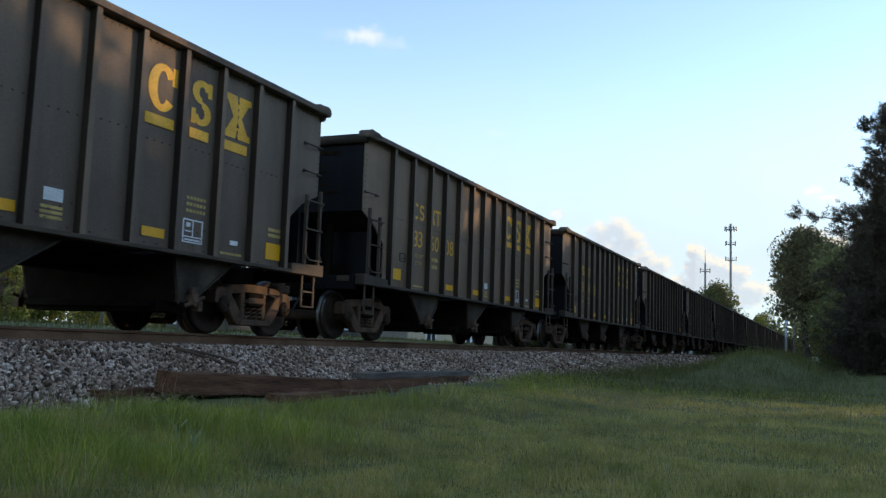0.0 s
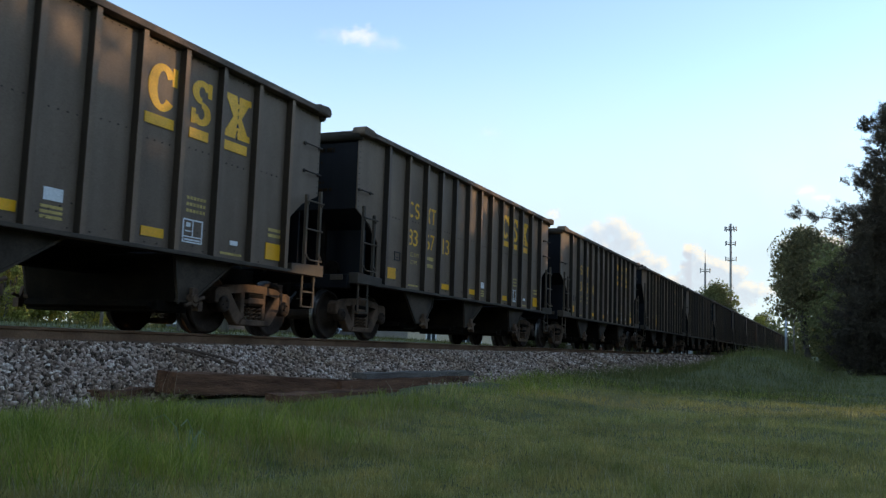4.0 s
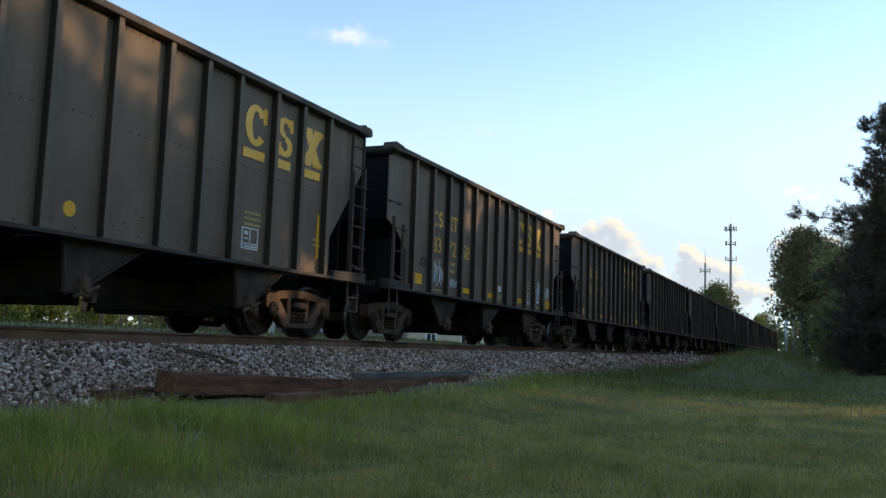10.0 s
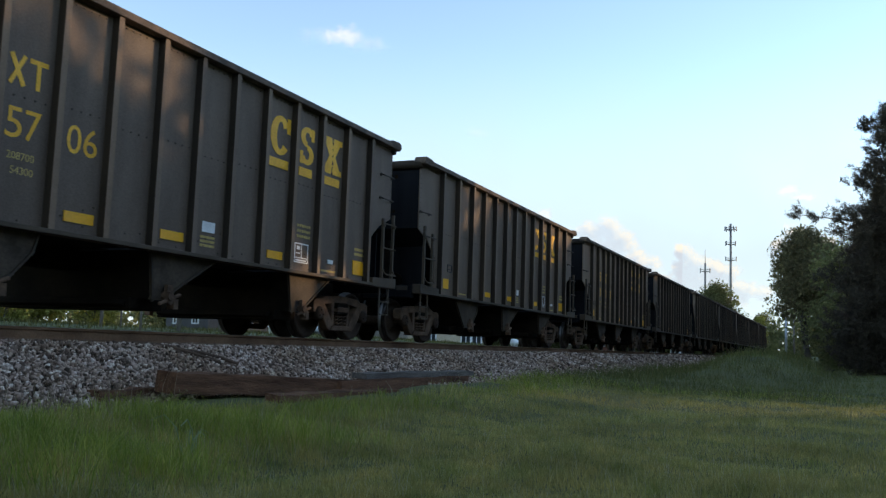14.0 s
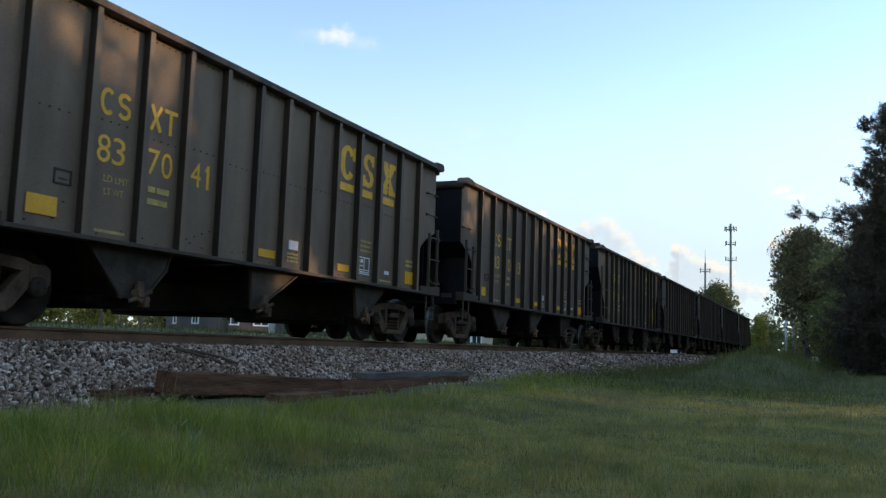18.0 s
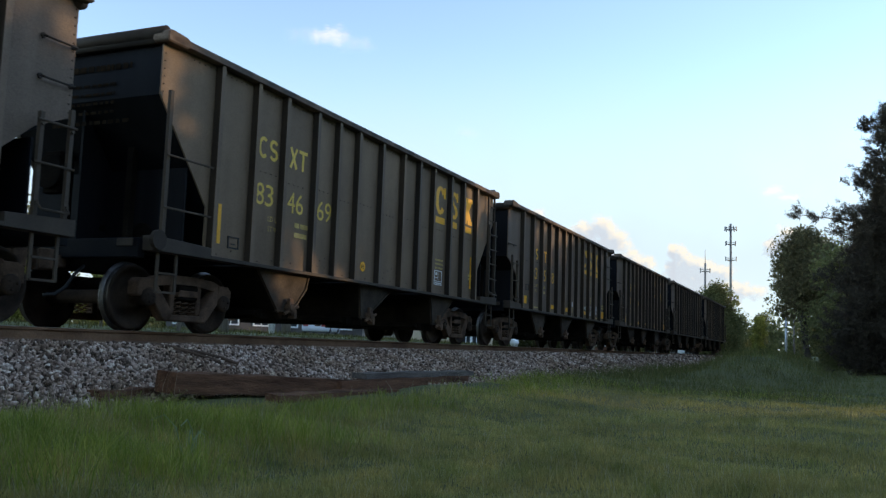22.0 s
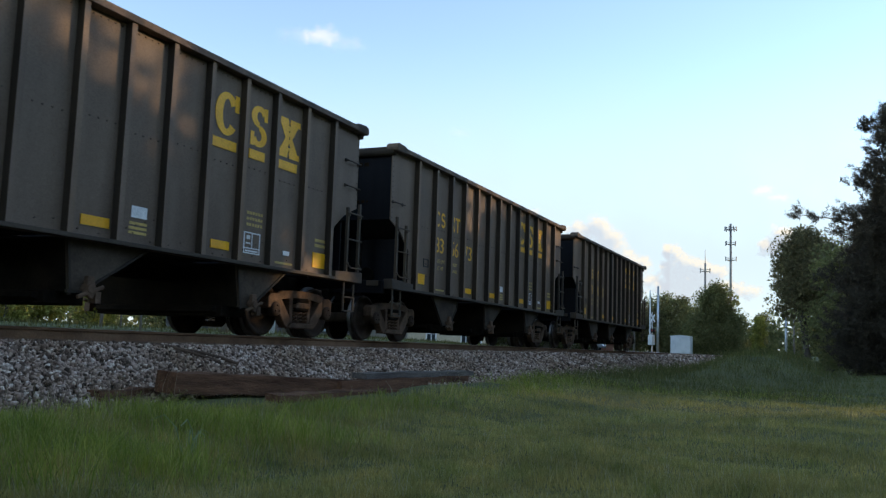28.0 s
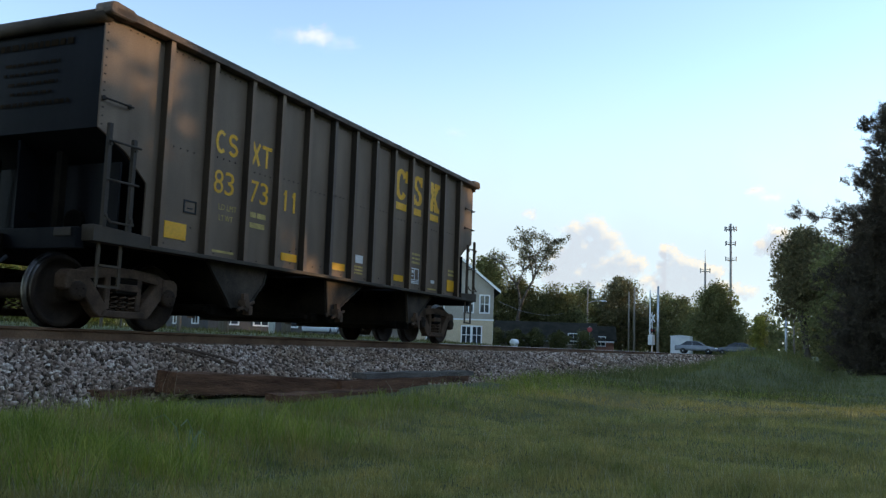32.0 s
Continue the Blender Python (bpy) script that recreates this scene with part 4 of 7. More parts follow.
    for x in (6.0, 5.58):
        box(bm, x - 0.028, x + 0.028, -0.03, 0.02, SILL + 0.05, (cut_hi if x > 5.9 else cut_hi - 0.12) + 0.06)
        for z in (1.36, 2.24):
            rod(bm, (x, -0.03, z), (x, -0.055, z), 0.022, 6)
    top_rungs = (1.80, 2.28) if not old else (1.30, 1.68, 2.06, 2.44, 2.82)
    for z in top_rungs:
        pipe(bm, [(5.50, -0.05, z), (6.05, -0.05, z)], 0.015)
    pipe(bm, [(5.58, -0.03, 1.36), (5.60, -0.10, 1.28), (5.98, -0.10, 1.28), (6.0, -0.03, 1.36)], 0.015)
    ladder = to_mesh("corner_ladder", bm, M["paint_trim"])
    bm = bmesh.new()
    box(bm, 5.97, 6.03, -0.03, 0.02, SILL + 0.05, cut_hi + 0.06)
    for z in ((1.62, 2.32) if old else (1.75,)):
        pipe(bm, [(5.1, -0.05, z), (6.05, -0.05, z)], 0.015)
    rail_corner = to_mesh("corner_post", bm, M["paint_trim"])
    bm = bmesh.new()
    pipe(bm, [(5.60, -0.01, 0.02), (5.60, -0.075, 0.0), (6.04, -0.075, 0.0), (6.04, -0.01, 0)], 0.013)
    for x in (5.60, 6.04):
        rod(bm, (x, 0, 0.015), (x, -0.02, 0.015), 0.035, 8)
    grab = to_mesh("grab_iron", bm, M["paint_rib"])
    bm = bmesh.new()
    for x in (5.63, 5.99):
        box(bm, x - 0.022, x + 0.022, -0.012, 0.012, 0.50, SILL + 0.02)
    for z in (0.51, 0.76):
        box(bm, 5.63, 5.99, -0.03, 0.03, z - 0.013, z + 0.013)
    step = to_mesh("stirrup_step", bm, M["paint_trim"])
    if old:
        bm = bmesh.new()
        for x in (5.58, 6.0):
            box(bm, x - 0.02, x + 0.02, -0.09, -0.05, SILL + 0.1, TOP - 0.15)
        for k in range(7):
            pipe(bm, [(5.58, -0.07, 1.35 + 0.37 * k), (6.0, -0.07, 1.35 + 0.37 * k)], 0.014)
        grabs = to_mesh("side_ladder", bm, M["paint_rib"])
    for s in (-1, 1):
        m = pose(0, s * (OUT - 0.03), 0, 0, 0, 0 if s < 0 else 180)
        flip = Matrix.Diagonal((-1, 1, 1, 1))
        slide = Matrix.Translation((stretch, 0, 0))
        part("corner_ladder", ladder, car, m @ slide)
        turn = 0 if s < 0 else 180
        if old:
            part("side_ladder", grabs, car, pose(0, s * (SHEET + 0.015), 0, 0, 0, turn) @ slide)
        else:
            for z in (2.79, 3.26):
                part("grab_iron", grab, car, pose(0, s * (SHEET + 0.015), z, 0, 0, turn))
            for z in (2.80,):
                part("grab_iron", grab, car, pose(0, s * (SHEET + 0.015), z, 0, 0, turn) @ flip)
        part("stirrup_step", step, car, pose(0, s * 1.52, 0, 0, 0, 0 if s < 0 else 180) @ slide)
        if old:
            part("corner_post", rail_corner, car, m @ flip @ slide)
        else:
            part("corner_ladder", ladder, car, m @ flip @ slide)
        part("stirrup_step", step, car, pose(0, s * 1.52, 0, 0, 0, 0 if s < 0 else 180) @ flip @ slide)
    # hand brake wheel housing and pull casting at the ends
    bm = bmesh.new()
    rod(bm, (-6.2, 0.5, 2.2), (-6.26, 0.5, 2.2), 0.25, 20)
    box(bm, -6.2, -6.05, 0.35, 0.65, 1.9, 2.5)
    part("hand_brake", to_mesh("hand_brake", bm, M["under"], 0.01), car)
    bm = bmesh.new()
    lathe(bm, [(0.055, -0.03), (0.13, -0.03), (0.13, 0.03), (0.055, 0.03)], "y", 14)
    cast = to_mesh("pull_casting", bm, M["paint_rib"])
    if old:
        part("pull_casting", cast, car, pose(-6.12 - stretch, -1.63, SILL + 0.14), "round steel pull casting")
    # rivet rows
    bm = bmesh.new()
    def rivet(x, z):
        rod(bm, (x, 0, z), (x, -0.011, z), 0.012, 5)
    for k in range(-1, 13):
        x0 = ribs[k] if k >= 0 else -5.85
        for q in range(5):
            x = x0 + 0.18 + 0.12 * q
            if abs(x) < 5.1 and (3 * k + 2 * q) % 5 < 2:
                rivet(x + 0.02 * math.sin(7 * x), SILL + 0.15 + 0.05 * math.sin(5.3 * x))
            if abs(x) < 6.0:
                rivet(x, TOP - 0.17)
        if abs(x0 + 0.4) < 4.6:
            for q in range(4):
                rivet(x0 + 0.24 + 0.14 * q, 2.52 + (0.03 if k % 2 else -0.02))
                if k % 3 == 0:
                    rivet(x0 + 0.2 + 0.16 * q, 1.28 + 0.055 * q)
    for e in (-1, 1):
        for k in range(14):
            z = cut_hi + 0.05 + 0.105 * k
            if z < TOP - 0.2:
                rivet(e * (half - 0.04), z)
    rivets = to_mesh("rivets", bm, M["paint_trim"])
    for s in (-1, 1):
        part("rivets", rivets, car, pose(0, s * (SHEET + 0.012), 0, 0, 0, 0 if s < 0 else 180), kind="stuff")
    for x in (-5.05, 4.95):
        build_truck(car, x)
    return car


def panel(k):
    """Middle of the panel between rib k and rib k + 1."""
    return (RIBS[k] + RIBS[k + 1]) / 2


FACE = -SHEET - 0.014
HOLDER = {False: (-4.40, 1.64), True: (-4.62, 1.26)}
LOGO_X = (2.06, 2.86, 3.68)


def letter_car(car, number, logo, small_marks, yellow, old, seed):
    """Lettering, reflectors and stencils on the side that faces the road."""
    rnd = random.Random(seed)

    def put(name, me, x, z, label=""):
        part(name, me, car, pose(x + 0.06, FACE, z), label, "stuff" if name in ("stencil", "arrow_mark", "load_stencil", "weight_stencil", "placard_print", "inspection_stencil") else "")
    for k, me in zip((9, 10, 11) if old else (8, 9, 10), logo):
        x = LOGO_X[k - (9 if old else 8)] + (0.78 if old else 0.0)
        put("logo_shape", me, x, 2.91, "yellow painted emblem shape")
        put("logo_bar", slab((0.55, 0.40, 0.58)[k - (9 if old else 8)], 0.145, yellow), x - 0.03, 2.70, "yellow painted bar")
    if not old:
        bm = bmesh.new()
        for q in range(7):
            box(bm, -0.005, 0.005, -0.012, 0, -0.20 + 0.11 * q, -0.16 + 0.11 * q)
        prism(bm, [(-0.03, 0.10), (0.03, 0.10), (0, 0.17)], -0.012, 0)
        put("arrow_mark", to_mesh("arrow_mark", bm, M["black"]), LOGO_X[2] + 0.01, 2.98, "small black arrow stencil")
    if number:
        for me, x in zip(small_marks, (-3.80, -3.52, -2.95, -2.67)):
            put("fleet_mark", me, x - (0.19 if old else 0.0), 2.77 if old else 2.62, "yellow painted shape")
        for k, digits in zip((1, 2, 3), (number[:2], number[2:4], number[4:])):
            for d, dx in zip(digits, (0.10, 0.35)):
                put("fleet_number", one_mesh(0.345, M["pale_yellow"] if old else M["yellow"]) if d == "1" else text_mesh(d, 0.215, 0.345, M["pale_yellow"] if old else M["yellow"]), (-3.91, -3.04, -2.20)[k - 1] + dx - ((0.21, 0.21, 0.14)[k - 1] if old else 0.0), 2.03, "yellow painted fleet number")
        put("load_stencil", text_mesh("LD LMT", 0.42, 0.085, M["dim_yellow"]), -3.57, 1.80)
        put("load_stencil", text_mesh("LT WT", 0.32, 0.085, M["dim_yellow"]), -3.60, 1.64)
        weights = {"835706": ("208700", "54300"), "835673": ("208600", "54400"), "837518": ("207200", "")}.get(number)
        if weights:
            put("load_stencil", text_mesh(weights[0], 0.36, 0.085, M["dim_yellow"]), -2.82, 1.80)
            if weights[1]:
                put("load_stencil", text_mesh(weights[1], 0.30, 0.085, M["dim_yellow"]), -2.79, 1.64)
            else:
                put("weight_stencil", bars([(-0.15, 0.15, 0, 0.08)], M["dim_yellow"]), -2.79, 1.64)
        else:
            put("weight_stencil", bars([(-0.2, -0.06, 0, 0.08), (-0.03, 0.2, 0, 0.08), (-0.2, 0.18, -0.16, 0.08)], M["dim_yellow"]), -2.82, 1.80)
    bm = bmesh.new()
    for x0, x1, z0, z1 in ((-0.13, 0.13, 0, 0.02), (-0.13, 0.13, 0.16, 0.18), (-0.13, -0.11, 0.02, 0.16), (0.11, 0.13, 0.02, 0.16), (-0.05, 0.05, 0.06, 0.075)):
        box(bm, x0, x1, -0.012, 0, z0, z1)
    put("card_holder", to_mesh("card_holder", bm, M["black"]), HOLDER[old][0], HOLDER[old][1], "small black framed card holder")
    bm = bmesh.new()
    for x0, x1, z0, z1 in ((-0.21, 0.21, 0, 0.018), (-0.21, 0.21, 0.31, 0.33), (-0.21, -0.185, 0, 0.33), (0.185, 0.21, 0, 0.33), (-0.21, 0.21, 0.075, 0.092), (-0.01, 0.01, 0.09, 0.33), (-0.16, 0.16, 0.03, 0.055), (-0.14, -0.05, 0.22, 0.28), (-0.155, -0.04, 0.15, 0.17)):
        box(bm, x0, x1, -0.003, 0, z0, z1)
    put("inspection_stencil", to_mesh("inspection_stencil", bm, M["white_mark"]), 2.84, 1.235 if not old else 1.30, "white framed inspection stencil")
    if old:
        put("reflector", slab(0.075, 0.92 if number == "822706" else 0.58, M["reflector"]), -4.98, 1.30, "tall yellow reflector strip")
        if number == "822706":
            put("reflector", slab(0.07, 0.42, M["reflector"]), -2.74, 1.31, "tall yellow reflector strip")
        put("reflector", slab(0.05, 0.78, M["reflector"]), 4.75, 1.35, "tall yellow reflector strip")
        bm = bmesh.new()
        lathe(bm, [(0.0001, -0.004), (0.095, -0.004), (0.095, 0.0), (0.0001, 0.0)], "y", 20)
        put("round_mark", to_mesh("round_mark", bm, M["reflector"]), -0.65, 1.38, "round yellow mark")
        if number == "834669":
            part("round_lettering", text_mesh("HL", 0.11, 0.07, M["black"]), car, pose(-0.59, FACE - 0.004, 1.345))
    else:
        put("reflector", slab(0.43, 0.225, M["reflector"]), -4.67, 1.25, "square yellow reflector sheet")
        put("reflector", slab(0.48, 0.26, M["reflector"]), 4.81, 1.20, "square yellow reflector sheet")
        for k in (3, 5, 8):
            if not (number == "837041" and k == 3):
                put("reflector", slab(0.45 if k != 8 else 0.42, 0.125, M["reflector"]), {3: -1.94, 5: -0.32, 8: 2.06}[k] + rnd.uniform(-0.02, 0.02), 1.225, "oblong yellow reflector sheet")
        bm = bmesh.new()
        box(bm, -0.14, 0.14, -0.004, 0, 0, 0.15)
        put("placard", to_mesh("placard", bm, M["white_mark"]), 0.42, 1.43, "small white placard")
        put("placard_print", bars([(-0.1, 0.02, 0.10, 0.015), (-0.1, 0.1, 0.06, 0.012)], M["dim_yellow"]), 0.42, 1.43)
        car.children[-1].matrix_basis.translation.y -= 0.004
        put("stencil", bars([(-0.16, 0.16, 0.0, 0.035), (-0.16, 0.16, 0.06, 0.035), (-0.16, 0.16, 0.12, 0.035)], M["dim_yellow"]), 0.41, 1.22)
        put("end_code_plate", slab(0.18, 0.07, M["white_mark"]), 3.76, 1.31, "small white plate")
        put("stencil", bars([(-0.25, 0.25, 0, 0.035)], M["dim_yellow"]), 3.72, 1.16)
        put("stencil", bars([(-0.25, 0.25, 0, 0.035)], M["dim_yellow"]), -3.62, 1.17)
    put("stencil", bars([(-0.2 + 0.07 * q, -0.15 + 0.07 * q, z, 0.045) for q in range(6) for z in (0.0, 0.09, 0.18)], M["dim_yellow"]), 2.88, 1.66)
    put("stencil", bars([(-0.18, 0.16, 0, 0.05), (-0.18, 0.18, 0.09, 0.05)], M["dim_yellow"]), 4.80, 1.56)
    # worn stencil lines on the front end sheet
    rows = [(-0.70, 0.70, 0.62, 0.085)] + [(-0.4 + rnd.uniform(-0.1, 0.05), 0.4 + rnd.uniform(-0.05, 0.1), 0.40 - 0.13 * q, 0.042) for q in range(4)]
    rows.append((-0.7, 0.7, -0.14, 0.055))
    cut = []
    for x0, x1, z, h in rows:
        x = x0
        while x < x1:
            w = rnd.uniform(0.05, 0.12)
            cut.append((x, min(x + w, x1), z, h))
            x += w + rnd.uniform(0.02, 0.05)
    part("end_stencil", bars(cut, M["end_mark"]), car, pose(0.035 - (HALF_OLD if old else HALF), -0.2, 2.95, 0, 0, -90), kind="stuff")


def scribble(car, k, z, w, h, seed, weight):
    """Spray-paint strokes: looping lines with no readable shape."""
    rnd = random.Random(seed)
    bm = bmesh.new()
    x = -w / 2
    while x < w / 2:
        a = rnd.uniform(0.6, 1.0) * h
        strip(bm, [(x, rnd.uniform(0, 0.2) * h), (x + rnd.uniform(0.0, 0.06), a), (x + rnd.uniform(0.04, 0.10), rnd.uniform(0.3, 0.6) * h), (x + rnd.uniform(0.06, 0.14), a * rnd.uniform(0.7, 1)), (x + 0.09, rnd.uniform(0, 0.3) * h)], weight)
        x += rnd.uniform(0.08, 0.13)
    part("graffiti", to_mesh("graffiti", bm, M["graffiti"]), car, pose(panel(k) + 0.06, FACE, z), "pale spray-painted scribble", "stuff")


NUMBERS = [None, "836008", "836433", "836713", "835544", "822706", "837258", "835706", None, "837041", "837003", "834669", "837518", "835750", "835673", "837311"]
FIRST_CAR = 0


def build_train():
    big = {False: logo_meshes(M["yellow"]), True: logo_meshes(M["reflector"])}
    small = {False: mark_meshes(M["yellow"], 0.25, 0.345, 0.056, False, 4), True: mark_meshes(M["pale_yellow"], 0.25, 0.345, 0.056, False, 4)}
    first = {"a": build_hopper("a"), "b": build_hopper("b")}
    used = {"a": False, "b": False}
    cars = []
    for n, number in enumerate(NUMBERS):
        kind = "b" if number in ("822706", "834669") else "a"
        m = pose(car_x(n, 0.0), TRACK_Y, RAIL_Z)
        if used[kind]:
            cars.append((n, None, kind, m))
        else:
            used[kind] = True
            cars.append((n, first[kind], kind, m))
    done = []
    for n, ob, kind, m in cars:
        if ob is None:
            ob = copy_thing(first[kind], m)
        done.append((n, ob, kind, m))
    for n, ob, kind, m in done:
        ob.matrix_basis = m
        old = kind == "b"
        number = NUMBERS[n]
        letter_car(ob, number or "", big[old], small[old], M["reflector"] if old else M["yellow"], old, n)
        if n == 6:
            scribble(ob, 1, 1.26, 0.58, 0.66, 5, 0.036)
            scribble(ob, 2, 1.30, 0.46, 0.24, 6, 0.03)
            scribble(ob, 10, 1.30, 0.45, 0.75, 7, 0.03)
            scribble(ob, 11, 1.47, 0.66, 0.40, 8, 0.034)
        if n == 12:
            scribble(ob, 8, 1.40, 0.35, 0.15, 9, 0.02)
            scribble(ob, 10, 1.35, 0.30, 0.30, 10, 0.02)
        tail = {5: ", dusty, long end cut-outs", 6: " and pale graffiti scribbles", 11: ", dusty, long end cut-outs", 12: " and small graffiti", 15: ", last in train"}.get(n, "")
        tagged(ob, "black steel open-top hopper car with yellow lettering" + tail, "freight car", "hopper cars of the train")
    return [(n, ob) for n, ob, kind, m in done]


TRAIN = build_train()


# ------------------------------------------------------------------ trees
def leaf_cloud(rng, centres, radii, per, size, squash=0.8, slim=0.55):
    """Rhombic leaves scattered round clump centres."""
    n = len(centres) * per
    c = np.repeat(centres, per, 0)
    r = np.repeat(radii, per)
    d = rng.normal(size=(n, 3))
    d /= np.linalg.norm(d, axis=1)[:, None]
    d *= (rng.random(n) ** 0.45 * r)[:, None]
    d[:, 2] *= squash
    p = c + d
    u = rng.normal(size=(n, 3))
    u /= np.linalg.norm(u, axis=1)[:, None]
    v = np.cross(u, rng.normal(size=(n, 3)))
    v /= np.linalg.norm(v, axis=1)[:, None]
    s = size * rng.uniform(0.55, 1.35, n)[:, None]
    V = np.stack([p - u * s, p + v * s * slim, p + u * s, p - v * s * slim], 1).reshape(-1, 3)
    return V, np.arange(n * 4).reshape(-1, 4)


def limb(bm, p, q, r0, r1, bend, rnd, seg=6, steps=4):
    p, q = Vector(p), Vector(q)
    off = Vector((rnd.uniform(-1, 1), rnd.uniform(-1, 1), rnd.uniform(-0.3, 0.6))) * bend
    pts = [p.lerp(q, i / steps) + off * math.sin(math.pi * i / steps) for i in range(steps + 1)]
    for i in range(steps):
        ra, rb = r0 + (r1 - r0) * i / steps, r0 + (r1 - r0) * (i + 1) / steps
        rod(bm, pts[i], pts[i + 1], ra, seg, rb)
    return pts


def broadleaf(x, y, height, width, leaf, label, seed, clumps=60, per=60, size=0.2, trunk=0.35, low=0.12, sparse=0.0, name="tree", group="", fork=0.25):
    """A tapered trunk, limbs that reach into the crown, and a crown of leaf clumps with gaps."""
    rnd, rng = random.Random(seed), np.random.default_rng(seed)
    z0 = float(ground_z(x, y)) - 0.1
    tree = thing(name, None, label, "tree" if name == "tree" else "bush", pose(x, y, z0), group)
    bm = bmesh.new()
    top = (rnd.uniform(-0.05, 0.05) * width, rnd.uniform(-0.05, 0.05) * width, height * 0.62)
    limb(bm, (0, 0, 0), top, trunk * height / 14, trunk * 0.45 * height / 14, 0.03 * height, rnd, 8, 5)
    centres = []
    for k in range(clumps):
        a = rnd.uniform(0, 2 * math.pi)
        f = rnd.random()
        zz = low + (1 - low) * f
        lump = noise.noise(Vector((1.5 * math.cos(a), 1.5 * math.sin(a), 3.4 * f + seed * 1.7)))
        girth = (math.sin(math.pi * min(1, 0.12 + 0.86 * f)) ** 0.6) * (0.88 + 0.75 * lump)
        zz *= 0.94 + 0.22 * noise.noise(Vector((1.1 * math.cos(a) + 9, 1.1 * math.sin(a), seed * 0.9))) * f + 0.05 * f
        rr = width / 2 * girth * (rnd.random() ** 0.45) * 0.92
        centres.append((rr * math.cos(a), rr * math.sin(a), height * (zz * 0.95)))
    centres = np.array(centres)
    for k in range(min(16 if sparse < 0.5 else 34, clumps)):
        c = centres[k]
        s = rnd.uniform(fork, max(0.6, min(1.0, fork + 0.05))) * min(1.0, c[2] / (height * 0.62))
        start = (top[0] * s, top[1] * s, height * 0.62 * s)
        limb(bm, start, tuple(c), 0.10 * height / 14, 0.02, 0.05 * height, rnd, 5, 3)
    part("trunk", to_mesh("trunk", bm, M["bark"], smooth=True), tree)
    radii = rng.uniform(0.35, 1.25, clumps) * (0.36 if sparse < 0.5 else 0.16) * width * (1 - 0.35 * sparse)
    V, F = leaf_cloud(rng, centres, radii * 0.62, int(per * 3.2), size * 0.72)
    part("crown", array_mesh("crown", V, F, M[leaf]), tree)
    return tree


def brush_cloud(rng, bases, ways, lengths, per, size, girth):
    """Needles set round many shoots, standing out and forward like a bottle brush."""
    n = len(bases) * per
    base, way = np.repeat(bases, per, 0), np.repeat(ways, per, 0)
    along = rng.random(n) * np.repeat(lengths, per)
    side = rng.normal(size=(n, 3))
    side -= way * (side * way).sum(1)[:, None]
    side /= np.linalg.norm(side, axis=1)[:, None]
    d = way * 0.75 + side
    d /= np.linalg.norm(d, axis=1)[:, None]
    p = base + way * along[:, None]
    L = (size * rng.uniform(0.6, 1.3, n))[:, None]
    w = np.cross(d, rng.normal(size=(n, 3)))
    w /= np.linalg.norm(w, axis=1)[:, None]
    w = w * (girth * rng.uniform(0.7, 1.3, n))[:, None]
    V = np.stack([p - w, p + w, p + d * L + w * 0.5, p + d * L - w * 0.5], 1).reshape(-1, 3)
    return V, np.arange(n * 4).reshape(-1, 4)


